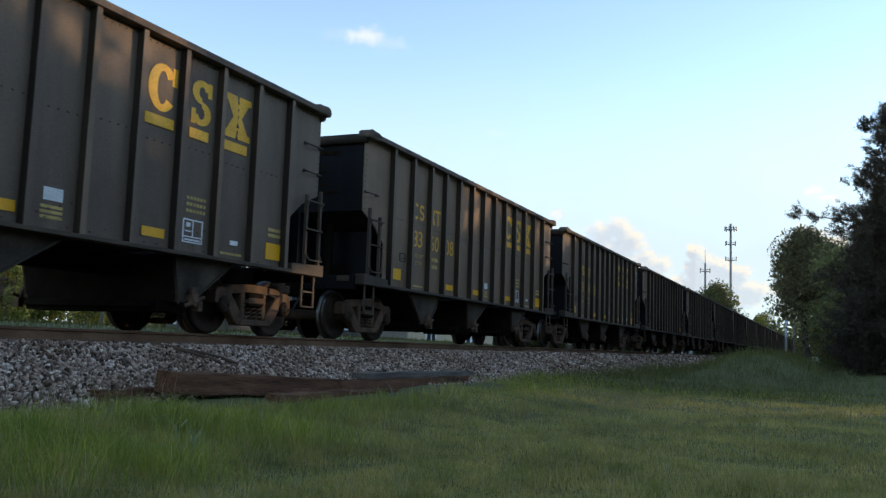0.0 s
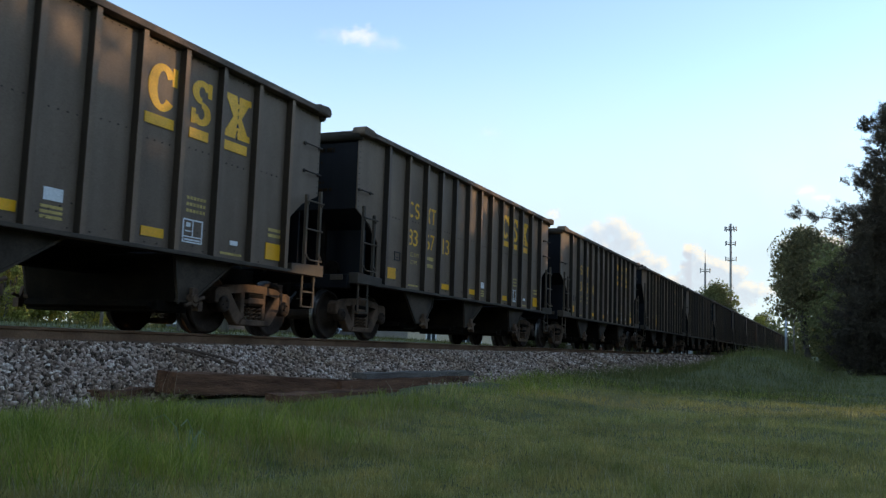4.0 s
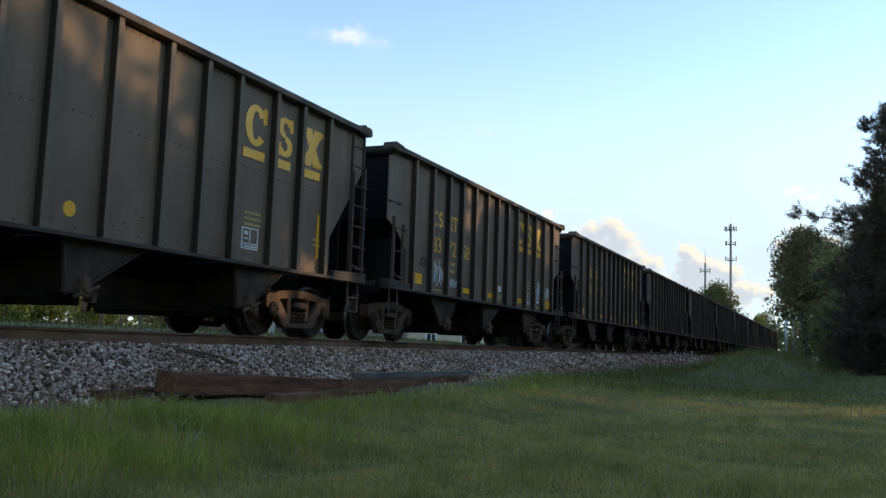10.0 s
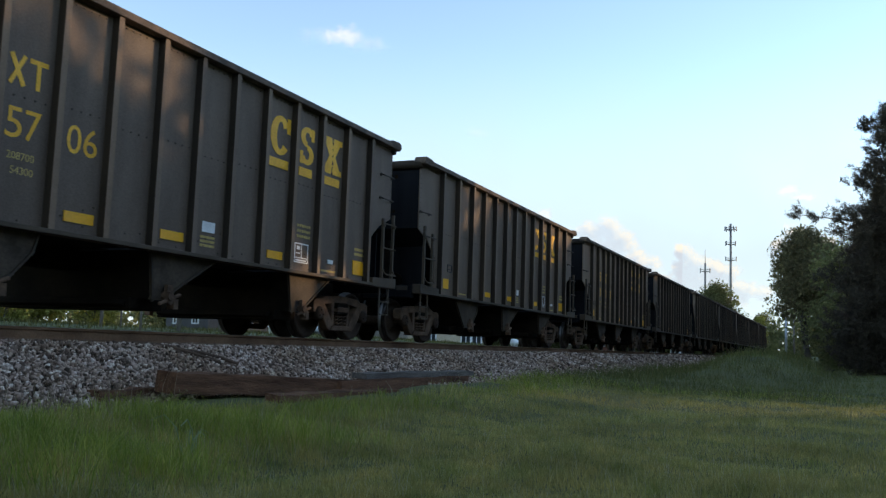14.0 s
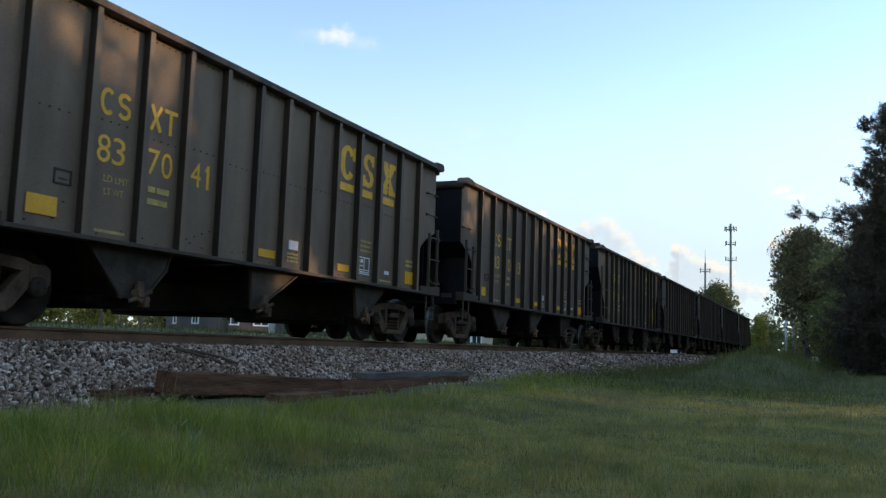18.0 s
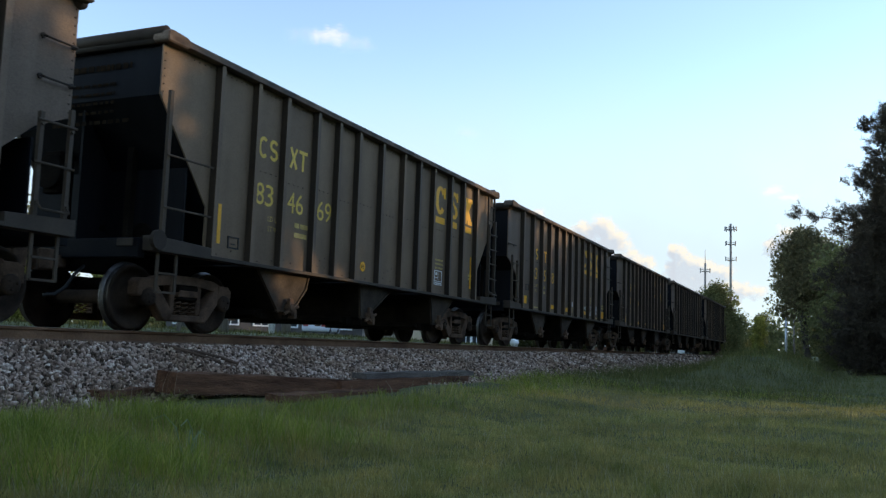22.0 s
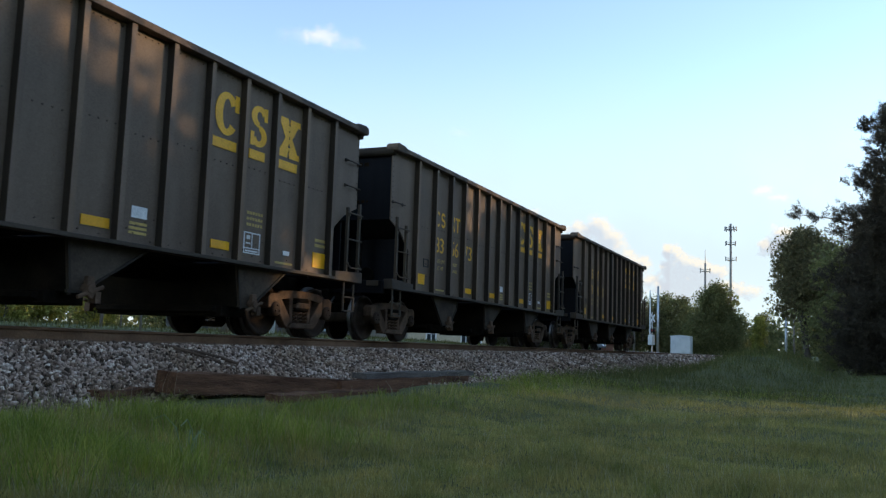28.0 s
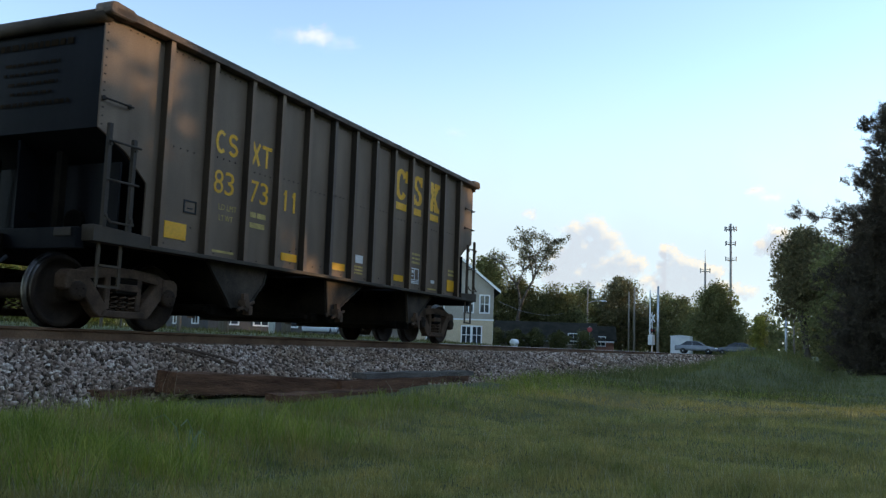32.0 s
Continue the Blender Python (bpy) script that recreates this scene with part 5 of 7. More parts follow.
def conifer(x, y, height, width, label, seed, leaf="needle", boughs=150, per=34, size=0.17, droop=0.25, base=0.03, group="", reach_out=()):
    """A straight trunk with many boughs whose shoots turn up at the tips, each shoot a brush of needles."""
    rnd, rng = random.Random(seed), np.random.default_rng(seed)
    z0 = float(ground_z(x, y)) - 0.1
    tree = thing("conifer", None, label, "tree", pose(x, y, z0), group)
    bm = bmesh.new()
    limb(bm, (0, 0, 0), (0.02 * height, 0, height), 0.020 * height, 0.02, 0.01 * height, rnd, 8, 6)
    cs, rs, sp, sd, sl = [], [], [], [], []

    def shoots(p, out, count, spread):
        for _ in range(count):
            d = Vector((out.x + rnd.gauss(0, 0.55), out.y + rnd.gauss(0, 0.55), 0.55 + rnd.gauss(0, 0.35))).normalized()
            q = p + Vector((rnd.gauss(0, spread), rnd.gauss(0, spread), rnd.gauss(0, spread * 0.6)))
            sp.append(tuple(q))
            sd.append(tuple(d))
            sl.append(rnd.uniform(0.28, 0.62))
    for k in range(boughs):
        f = base + (1 - base) * (k + rnd.random()) / boughs
        a = k * 2.399 + rnd.uniform(-0.4, 0.4)
        reach = width / 2 * min((1 - f) ** 0.55, 0.72 + f) * rnd.uniform(0.62, 1.12) * (0.9 + 0.18 * math.sin(5 * f * 6.28 + 2 * a)) + 0.25
        z = f * height
        out = Vector((math.cos(a), math.sin(a), 0))
        tip = Vector((reach * out.x, reach * out.y, z - droop * reach * rnd.uniform(0.2, 1.0) + 0.35 * reach * f))
        root = Vector((0.02 * height * f, 0, z))
        limb(bm, root, tip, 0.05 * (1 - f) + 0.012, 0.008, 0.06 * reach, rnd, 5, 3)
        m = max(3, int(4 * reach / 1.6))
        for q in range(m):
            t = 0.25 + 0.75 * (q + 1) / m
            p = root.lerp(tip, t)
            cs.append((p.x + rnd.gauss(0, 0.10 * reach), p.y + rnd.gauss(0, 0.10 * reach), p.z + rnd.gauss(0, 0.08 * reach)))
            rs.append((0.18 + 0.12 * reach) * rnd.uniform(0.6, 1.15) * (1.2 - 0.55 * t))
            shoots(p, out, 5 if t > 0.6 else 3, 0.10 + 0.11 * reach)
        shoots(tip, out, 4, 0.10)
    for z, dx, dy, dz in reach_out:
        root, tip = Vector((0, 0, z)), Vector((dx, dy, z + dz))
        pts = limb(bm, root, tip, 0.06, 0.018, 0.12, rnd, 6, 6)
        out = (tip - root).normalized()
        for q, c in ((6, 7), (5, 5), (4, 3)):
            for _ in range(2):
                off = Vector((rnd.uniform(-0.25, 0.25), rnd.uniform(-0.3, 0.3), rnd.uniform(-0.45, 0.25)))
                limb(bm, pts[q], pts[q] + off, 0.016, 0.007, 0.04, rnd, 4, 2)
                shoots(pts[q] + off, out, c, 0.07)
    part("trunk", to_mesh("trunk", bm, M["bark"], smooth=True), tree)
    V, F = leaf_cloud(rng, np.array(cs), np.array(rs), 46, 0.13, 0.7, 0.16)
    V2, F2 = brush_cloud(rng, np.array(sp), np.array(sd), np.array(sl), per, size, 0.011)
    part("crown", array_mesh("crown", np.concatenate([V, V2]), np.concatenate([F, F2 + len(V)]), M[leaf]), tree)
    return tree


def spreading_tree(x, y, height, label, seed):
    """A leaning trunk that forks again and again, with thin leaf tufts on the outer twigs."""
    rnd, rng = random.Random(seed), np.random.default_rng(seed)
    tree = thing("tree", None, label, "tree", pose(x, y, float(ground_z(x, y)) - 0.1))
    bm = bmesh.new()
    tufts = []

    def fork(p, d, length, r, level):
        q = p + d * length
        limb(bm, p, q, r, r * 0.62, 0.07 * length, rnd, 7 if level < 2 else 5, 3)
        if level >= 2:
            tufts.append(p.lerp(q, rnd.uniform(0.4, 0.8)))
            tufts.append(q)
        if level == 5:
            return
        for k in range(2 if level in (0, 4) else rnd.choice((2, 3))):
            side = Vector((rnd.uniform(-1, 1), rnd.uniform(-1, 1), rnd.uniform(-0.55, 0.55)))
            nd = (d + side * (0.75 + 0.10 * level) + Vector((0, -0.05, 0.08 if level < 3 else -0.28))).normalized()
            fork(q, nd, length * rnd.uniform(0.62, 0.85), r * 0.62, level + 1)
    fork(Vector((0, 0, 0)), Vector((0.0, 0.04, 1)).normalized(), height * 0.30, 0.32, 0)
    part("trunk", to_mesh("trunk", bm, M["bark"], smooth=True), tree)
    cen = np.array([tuple(t) for t in tufts])
    V, F = leaf_cloud(rng, cen, rng.uniform(0.4, 0.95, len(cen)), 26, 0.14, 0.9, 0.4)
    part("crown", array_mesh("crown", V, F, M["leaf_thin"]), tree)


GAP_LOW = 5.45


def build_trees():
    # dark conifers where the verge ends, their tops lean into the sky
    conifer(45.0, -3.3, 12.5, 7.6, "tall dark pine with ragged upturned shoots", 21, boughs=190, reach_out=((6.9, -0.4, 4.5, 0.6), (10.6, -0.3, 1.7, 1.2), (11.0, 0.2, 0.6, 1.3)))
    conifer(43.5, -6.4, 14.0, 8.6, "tall dark pine with ragged upturned shoots", 22, boughs=150)
    conifer(50.0, -2.6, 8.5, 5.6, "dark brownish pine at the edge of the lawn", 23, "needle_brown", 120)
    broadleaf(74.0, 1.7, 9.7, 6.4, "leaf_autumn", "dark green broadleaf tree beside the conifers", 24, 110, 110, 0.16, low=0.44)
    broadleaf(66.0, -1.3, 8.0, 7.4, "leaf", "dark green broadleaf tree beside the conifers", 25, 100, 90, 0.17, low=0.02)
    # beyond the crossing
    broadleaf(125.0, 14.7, 9.2, 8.3, "leaf", "round green tree beyond the crossing", 26, 120, 130, 0.19, low=0.03)
    broadleaf(150.0, 14.6, 6.4, 5.0, "leaf", "green bushy tree beyond the crossing", 27, 60, 80, 0.2, low=0.02)
    broadleaf(185.0, 13.2, 8.4, 3.2, "leaf_yellow", "slender yellow-green tree beyond the road", 28, 60, 80, 0.22, low=0.02)
    broadleaf(240.0, 16.4, 11.4, 9.0, "leaf", "green tree far along the road", 29, 60, 70, 0.3, low=0.02)
    broadleaf(240.0, 4.0, 11.0, 12.0, "leaf_dark", "green tree far along the road", 30, 70, 70, 0.3, low=0.02)
    broadleaf(152.0, 33.5, 12.4, 11.5, "leaf_autumn", "tall tree with browning leaves behind the houses", 31, 120, 80, 0.26, low=0.1)
    broadleaf(150.0, 39.5, 10.6, 8.0, "leaf", "green tree behind the houses", 32, 80, 70, 0.26, low=0.05)
    broadleaf(160.0, 28.5, 10.5, 11.0, "leaf", "green tree behind the houses", 33, 70, 60, 0.26, low=0.05)
    broadleaf(156.0, 24.0, 9.8, 10.0, "leaf", "green tree behind the crossing", 34, 60, 60, 0.26, low=0.05)
    broadleaf(150.0, 19.0, 6.6, 8.0, "leaf_dark", "dark green tree behind the crossing", 35, 60, 60, 0.26, low=0.02)
    # the tall thin-leaved tree beside the tan house and its dense neighbours
    spreading_tree(106.0, 36.0, 17.6, "tall half-bare tree with sparse browning leaves", 36)
    broadleaf(112.0, 33.4, 7.4, 8.5, "leaf_dark", "dark green tree below the half-bare tree", 41, 90, 80, 0.22, low=0.04)
    broadleaf(108.0, 42.0, 11.6, 9.0, "leaf", "dense green tree behind the tan house", 37, 90, 80, 0.22, low=0.05)
    broadleaf(110.0, 38.0, 9.6, 8.0, "leaf_dark", "dense green tree behind the tan house", 38, 80, 80, 0.22, low=0.04)
    broadleaf(120.0, 38.5, 8.2, 8.0, "leaf_dark", "dark green tree over the low house", 39, 60, 60, 0.22, low=0.05)
    broadleaf(140.0, 39.0, 9.4, 9.0, "leaf_dark", "dark green tree over the low house", 40, 60, 60, 0.24, low=0.05)
    # across the track, seen under and behind the train
    for k, (x, y, h, w) in enumerate(((22, 44, 8, 8), (28, 47, 9, 9), (35, 50, 9, 8), (42, 52, 9, 9), (15, 40, 7, 8), (8, 42, 8, 8), (62, 52, 10, 9), (75, 55, 11, 10), (84, 48, 10, 9))):
        broadleaf(x, y, h, w, "leaf_dark", "dark green tree across the track behind the road", 50 + k, 80, 80, 0.2, low=0.01)
    for k, (x, y) in enumerate(((24.5, 29.5), (27.0, 30.5), (20.5, 29.0), (31.0, 31.5), (17.0, 28.0))):
        broadleaf(x, y, 2.8, 2.8, "leaf_yellow", "low yellow-green shrub beside the far road", 70 + k, 26, 60, 0.1, low=0.02, name="shrub")
    for k, (x, y) in enumerate(((97.0, 36.0), (97.6, 33.6), (98.6, 31.8), (99.6, 29.0), (100.6, 26.4), (124.0, 32.0))):
        broadleaf(x, y, 2.3, 2.9, "leaf_dark", "dark clipped shrub before the low house", 80 + k, 26, 60, 0.12, low=0.02, name="shrub")
    # far woods all round, beyond the houses
    rng = np.random.default_rng(77)
    az = rng.uniform(radians(-8), radians(96), 900)
    dist = rng.uniform(185, 250, 900) * (1 - 0.45 * sstep(radians(32), radians(60), az))
    hgt = (8.5 + 2.5 * np.sin(az * 23) + 1.5 * np.sin(az * 61 + 1)) * rng.random(900) ** 0.95
    cen = np.stack([dist * np.cos(az), dist * np.sin(az), 0.8 + hgt], -1)
    V, F = leaf_cloud(rng, cen, rng.uniform(2.2, 4.2, 900), 60, 0.55)
    thing("far_woods", array_mesh("far_woods", V, F, M["leaf"]), "distant green woods beyond the houses", "woods", kind="stuff")
    # the unseen wood along the lawn that keeps the evening sun off the track, with one thin gap
    near = [broadleaf(-22 + 8 * k, -14, 8.3, 10.4, "leaf_dark", "tall dense tree in the wood along the lawn", 90 + k, 120, 80, 0.32, low=0.03, group="wood along the lawn") for k in range(4)]
    # taller trees added along the road to keep the sun off the houses
    high = [broadleaf(70 + 9 * k, -16, 17.0, 11.0, "leaf_dark", "tall dense tree added along the road to shade the houses", 94 + k, 120, 80, 0.38, low=0.03, group="wood along the lawn") for k in range(2)]
    spots = [(x, -14.0) for x in (10.8, 38.2, 46, 54, 62)] + [(x, -16.0) for x in (88, 98, 108, 118, 129, 140, 152, 164, 176, 188, 200, 212, 224)]
    for k, (x, y) in enumerate(spots):
        copy_thing(near[k % 4] if x < 65 else high[k % 2], pose(x, y + 0.8 * math.sin(k * 2.1), float(ground_z(x, y)) - 0.1, 0, 0, 77 * k))
    # unseen trees and shrubs added so that sun falls in a strip and patches
    broadleaf(29.7, -14.6, 11.4, 6.6, "leaf_dark", "high-crowned unseen tree in the wood, placed to shape sunlight", 97, 130, 80, 0.24, low=0.78, fork=1.0, group="wood along the lawn")
    broadleaf(34.4, -15.2, 10.0, 6.0, "leaf_dark", "high-crowned unseen tree in the wood, placed to shape sunlight", 96, 130, 80, 0.24, low=0.5, group="wood along the lawn")
    for k, (x, low, high, top) in enumerate(((24.9, 2.55, 3.4, 7.2), (26.2, 2.3, 3.9, 7.0), (27.5, 2.3, 4.7, 6.0), (28.8, 2.5, 4.8, 5.5), (30.2, 3.3, 4.9, 5.45))):
        broadleaf(x, -14.0, low, 2.7, "leaf_dark", "low dense unseen shrub, added to shape the sun strip", 120 + k, 70, 90, 0.15, low=0.02, name="shrub", group="shrubs of the wood")
        broadleaf(x + 0.3, -14.0, top, 3.0, "leaf_dark", "slender high-crowned unseen tree, added to shape the sun gap", 98 + k, 80, 110, 0.17, low=(high + 0.6) / top, trunk=0.2, fork=0.6, group="wood along the lawn")
    broadleaf(32.0, -14.0, GAP_LOW, 3.6, "leaf_dark", "low bushy unseen tree, added to narrow the sun gap", 107, 90, 80, 0.2, low=0.03, group="wood along the lawn")
    for k, x in enumerate((17.2, 20.3, 23.4)):
        broadleaf(x, -14.0, 8.55, 6.0, "leaf_dark", "high-crowned unseen tree in the wood, placed to shape sunlight", 110 + k, 120, 80, 0.24, low=(0.50, 0.60, 0.68)[k], group="wood along the lawn")
        broadleaf(x - 0.8, -14.6, 6.2, 5.0, "leaf_dark", "low dense unseen tree, added to block sun below the crowns", 130 + k, 110, 100, 0.22, low=0.02, group="wood along the lawn")


build_trees()


# ------------------------------------------------------------------ buildings
def add_window(parent, x, y, z, w, h, facing="-y", bars_v=1):
    """White-framed window on a wall; facing -y or -x."""
    rot = 0 if facing == "-y" else -90
    win = part("window", None, parent, pose(x, y, z, 0, 0, rot))
    win.matrix_basis = pose(x, y, z, 0, 0, rot)
    bm = bmesh.new()
    t = 0.11
    for a, b, c, d in ((-w / 2 - t, w / 2 + t, -t, 0), (-w / 2 - t, w / 2 + t, h, h + t), (-w / 2 - t, -w / 2, 0, h), (w / 2, w / 2 + t, 0, h)):
        box(bm, a, b, -0.07, 0.02, c, d)
    for i in range(bars_v):
        xx = -w / 2 + w * (i + 1) / (bars_v + 1)
        box(bm, xx - 0.035, xx + 0.035, -0.05, 0.02, 0, h)
    box(bm, -w / 2, w / 2, -0.05, 0.02, h / 2 - 0.03, h / 2 + 0.03)
    part("frame", to_mesh("window_frame", bm, M["white_trim"]), win)
    bm = bmesh.new()
    box(bm, -w / 2, w / 2, -0.015, 0.0, 0, h)
    part("pane", to_mesh("pane", bm, M["glass"]), win)
    return win


def siding_wall(bm, x0, x1, y0, y1, z0, z1, lap=0.2):
    """Lapped siding as one shell round the house."""
    rings = []
    z = z0
    while z < z1 - 1e-6:
        t = min(z + lap, z1)
        for e, h in ((0.02, z), (0.0, t)):
            rings.append([bm.verts.new(p) for p in ((x0 - e, y0 - e, h), (x1 + e, y0 - e, h), (x1 + e, y1 + e, h), (x0 - e, y1 + e, h))])
        z = t
    for lo, hi in zip(rings, rings[1:]):
        for k in range(4):
            bm.faces.new((lo[k], lo[(k + 1) % 4], hi[(k + 1) % 4], hi[k]))
    bm.faces.new(rings[0][::-1])
    bm.faces.new(rings[-1])


def build_tan_house():
    """Two-storey house; the gable end looks along the track to the camera."""
    x, y, z = 70.3, 26.4, float(ground_z(70, 28)) - 0.2
    h = thing("house", None, "two-storey tan house with white trim and a gable roof", "house", pose(x, y, z, 0, 0, 24))
    W, Ln, E = 7.2, 9.0, 5.1
    bm = bmesh.new()
    siding_wall(bm, 0, Ln, 0, W, 0, 2.3)
    part("lower_wall", to_mesh("lower_wall", bm, M["siding"]), h, label="tan lapped siding")
    bm = bmesh.new()
    siding_wall(bm, 0, Ln, 0, W, 2.42, E)
    prism(bm, [(0.0, E), (W, E), (W / 2, E + 2.9)], 0.0, Ln, "x")
    part("upper_wall", to_mesh("upper_wall", bm, M["siding_grey"]), h, label="pale grey lapped siding")
    bm = bmesh.new()
    box(bm, -0.06, Ln + 0.06, -0.06, W + 0.06, 2.3, 2.42)
    part("belt_board", to_mesh("belt_board", bm, M["white_trim"]), h)
    bm = bmesh.new()
    for s in (0, 1):
        a, b = (-0.55, W / 2) if s == 0 else (W / 2, W + 0.55)
        za, zb = (E - 0.42, E + 2.93) if s == 0 else (E + 2.93, E - 0.42)
        hexa(bm, [(-0.45, a, za), (Ln + 0.4, a, za), (Ln + 0.4, b, zb), (-0.45, b, zb), (-0.45, a, za + 0.16), (Ln + 0.4, a, za + 0.16), (Ln + 0.4, b, zb + 0.16), (-0.45, b, zb + 0.16)])
    part("roof", to_mesh("roof", bm, M["roof"]), h, label="dark shingle roof")
    bm = bmesh.new()
    for s in (0, 1):
        a, b = (-0.57, W / 2) if s == 0 else (W / 2, W + 0.57)
        za, zb = (E - 0.46, E + 2.9) if s == 0 else (E + 2.0, E - 0.46)
        hexa(bm, [(-0.5, a, za), (-0.46, a, za), (-0.46, b, zb), (-0.5, b, zb), (-0.5, a, za + 0.24), (-0.46, a, za + 0.24), (-0.46, b, zb + 0.24), (-0.5, b, zb + 0.24)])
    part("barge_board", to_mesh("barge_board", bm, M["white_trim"]), h)
    for yy, zz, w, hh in ((0.75, 3.0, 0.7, 1.4), (2.1, 3.0, 0.7, 1.4), (4.6, 3.0, 0.7, 1.4)):
        add_window(h, -0.03, yy, zz, w, hh, "-x")
    for yy in (1.35, 2.25, 5.2):
        add_window(h, -0.03, yy, 0.35, 0.7, 1.4, "-x")
    for xx in (1.8, 4.5, 7.2):
        add_window(h, xx, -0.03, 3.35, 0.8, 1.3, "-y")
        add_window(h, xx, -0.03, 0.7, 0.8, 1.3, "-y")


def build_plain_house(x, y, length, depth, wall_h, rise, wall, label, rot=0, windows=3, door=True, white_bands=False):
    z = float(ground_z(x, y)) - 0.2
    h = thing("house", None, label, "house", pose(x, y, z, 0, 0, rot))
    bm = bmesh.new()
    siding_wall(bm, 0, length, 0, depth, 0, wall_h, 0.22)
    part("wall", to_mesh("wall", bm, wall), h)
    bm = bmesh.new()
    for s in (0, 1):
        a, b = (-0.5, depth / 2) if s == 0 else (depth / 2, depth + 0.5)
        za, zb = (wall_h - 0.15, wall_h + rise) if s == 0 else (wall_h + rise, wall_h - 0.15)
        hexa(bm, [(-0.4, a, za), (length + 0.4, a, za), (length + 0.4, b, zb), (-0.4, b, zb), (-0.4, a, za + 0.15), (length + 0.4, a, za + 0.15), (length + 0.4, b, zb + 0.15), (-0.4, b, zb + 0.15)])
    part("roof", to_mesh("roof", bm, M["roof"]), h)
    bm = bmesh.new()
    prism(bm, [(0.05, wall_h), (depth - 0.05, wall_h), (depth / 2, wall_h + rise - 0.05)], 0, 0.12, "x")
    gable = to_mesh("gable", bm, wall)
    for xx in (0.02, length - 0.14):
        part("gable", gable, h, pose(xx, 0, 0))
    for k in range(windows):
        add_window(h, length * (k + 0.7) / (windows + 0.4), -0.03, 0.95, 1.1, 1.15, "-y")
        if k < 2:
            add_window(h, -0.03, depth * (k + 0.6) / 2.2, 0.95, 1.0, 1.15, "-x")
    bm = bmesh.new()
    box(bm, -0.05, length + 0.05, -0.56, -0.5, wall_h - 0.22, wall_h - 0.04)
    part("gutter", to_mesh("gutter", bm, M["white_trim"]), h)
    return h


build_tan_house()
build_plain_house(98.6, 36.6, 6.4, 7, 1.3, 2.1, M["siding_grey"], "low grey house with a dark shingle roof", -73, 0)
build_plain_house(101.0, 30.4, 5.0, 7, 1.4, 2.0, M["siding_grey"], "low grey house with a dark shingle roof", -73, 1)
build_plain_house(50.5, 40.5, 13, 8, 2.9, 2.2, M["siding_dark"], "dark brown bungalow with white window frames", -28, 5)
build_plain_house(70.0, 41.0, 9, 8, 3.2, 2.0, M["siding_grey"], "pale grey house across the track", -20, 0)
build_plain_house(117.5, 30.3, 3.4, 4, 1.6, 1.9, M["brick_red"], "small red brick house with white gable", -73, 1)


# ------------------------------------------------------------------ road, crossing, poles, towers
def build_road():
    ys = np.concatenate([[-300, -150, -80], np.arange(-60, 120, 2.0), [150, 300]])
    rows = []
    for y in ys:
        z = max(float(ground_z(ROAD_X, y)) + 0.06, RAIL_Z + 0.02 if abs(y - TRACK_Y) < 9 else 0)
        for dx in (-4.2, -3.9, 3.9, 4.2):
            rows.append((ROAD_X + dx, y, z - (0.25 if abs(dx) > 4 else 0)))
    F = []
    for i in range(len(ys) - 1):
        for j in range(3):
            a = i * 4 + j
            F.append((a, a + 1, a + 5, a + 4))
    thing("road", array_mesh("road", rows, F, M["asphalt"], True), "grey asphalt road over the level crossing", "road", kind="structure")
    # street beyond the track, along it
    xs = np.arange(-60, 104, 4.0)
    V, F = [], []
    for x in xs:
        z = float(ground_z(x, 35)) + 0.05
        V += [(x, 32.5, z), (x, 38.5, z)]
    for i in range(len(xs) - 1):
        F.append((2 * i, 2 * i + 2, 2 * i + 3, 2 * i + 1))
    thing("street", array_mesh("street", V, F, M["asphalt"]), "grey asphalt street beside the far verge", "road", kind="structure")


build_road()


def utility_pole(x, y, height, label, arm=0.0, lamp=0.0, r=0.14, mat="pole_wood"):
    z = float(ground_z(x, y)) - 0.3
    p = thing("utility_pole", None, label, "pole", pose(x, y, z))
    bm = bmesh.new()
    rod(bm, (0, 0, 0), (0, 0, height), r, 10, r * 0.7)
    part("post", to_mesh("post", bm, M[mat], smooth=True), p)
    if arm:
        bm = bmesh.new()
        box(bm, -0.06, 0.06, -arm / 2, arm / 2, height - 0.75, height - 0.60)
        part("crossarm", to_mesh("crossarm", bm, M["pole_wood"], 0.01), p)
        for q in (-0.46, -0.2, 0.2, 0.46):
            bm = bmesh.new()
            lathe(bm, [(0.02, 0), (0.05, 0.03), (0.03, 0.08), (0.05, 0.12), (0.02, 0.17)], "z", 8)
            part("insulator", to_mesh("insulator", bm, M["galv"]), p, pose(0, q * arm, height - 0.60))
    if lamp:
        bm = bmesh.new()
        pipe(bm, [(0, 0, height - 3.2), (0, -lamp * 0.5, height - 2.9), (0, -lamp, height - 2.85)], 0.035)
        part("lamp_arm", to_mesh("lamp_arm", bm, M["galv"]), p)
        bm = bmesh.new()
        hexa(bm, [(-0.15, -lamp - 0.8, height - 2.98), (0.15, -lamp - 0.8, height - 2.98), (0.15, -lamp, height - 2.95), (-0.15, -lamp, height - 2.95), (-0.1, -lamp - 0.7, height - 2.8), (0.1, -lamp - 0.7, height - 2.8), (0.1, -lamp, height - 2.78), (-0.1, -lamp, height - 2.78)])
        part("lamp_head", to_mesh("lamp_head", bm, M["galv"], 0.02), p, label="pale street lamp head")
    return p


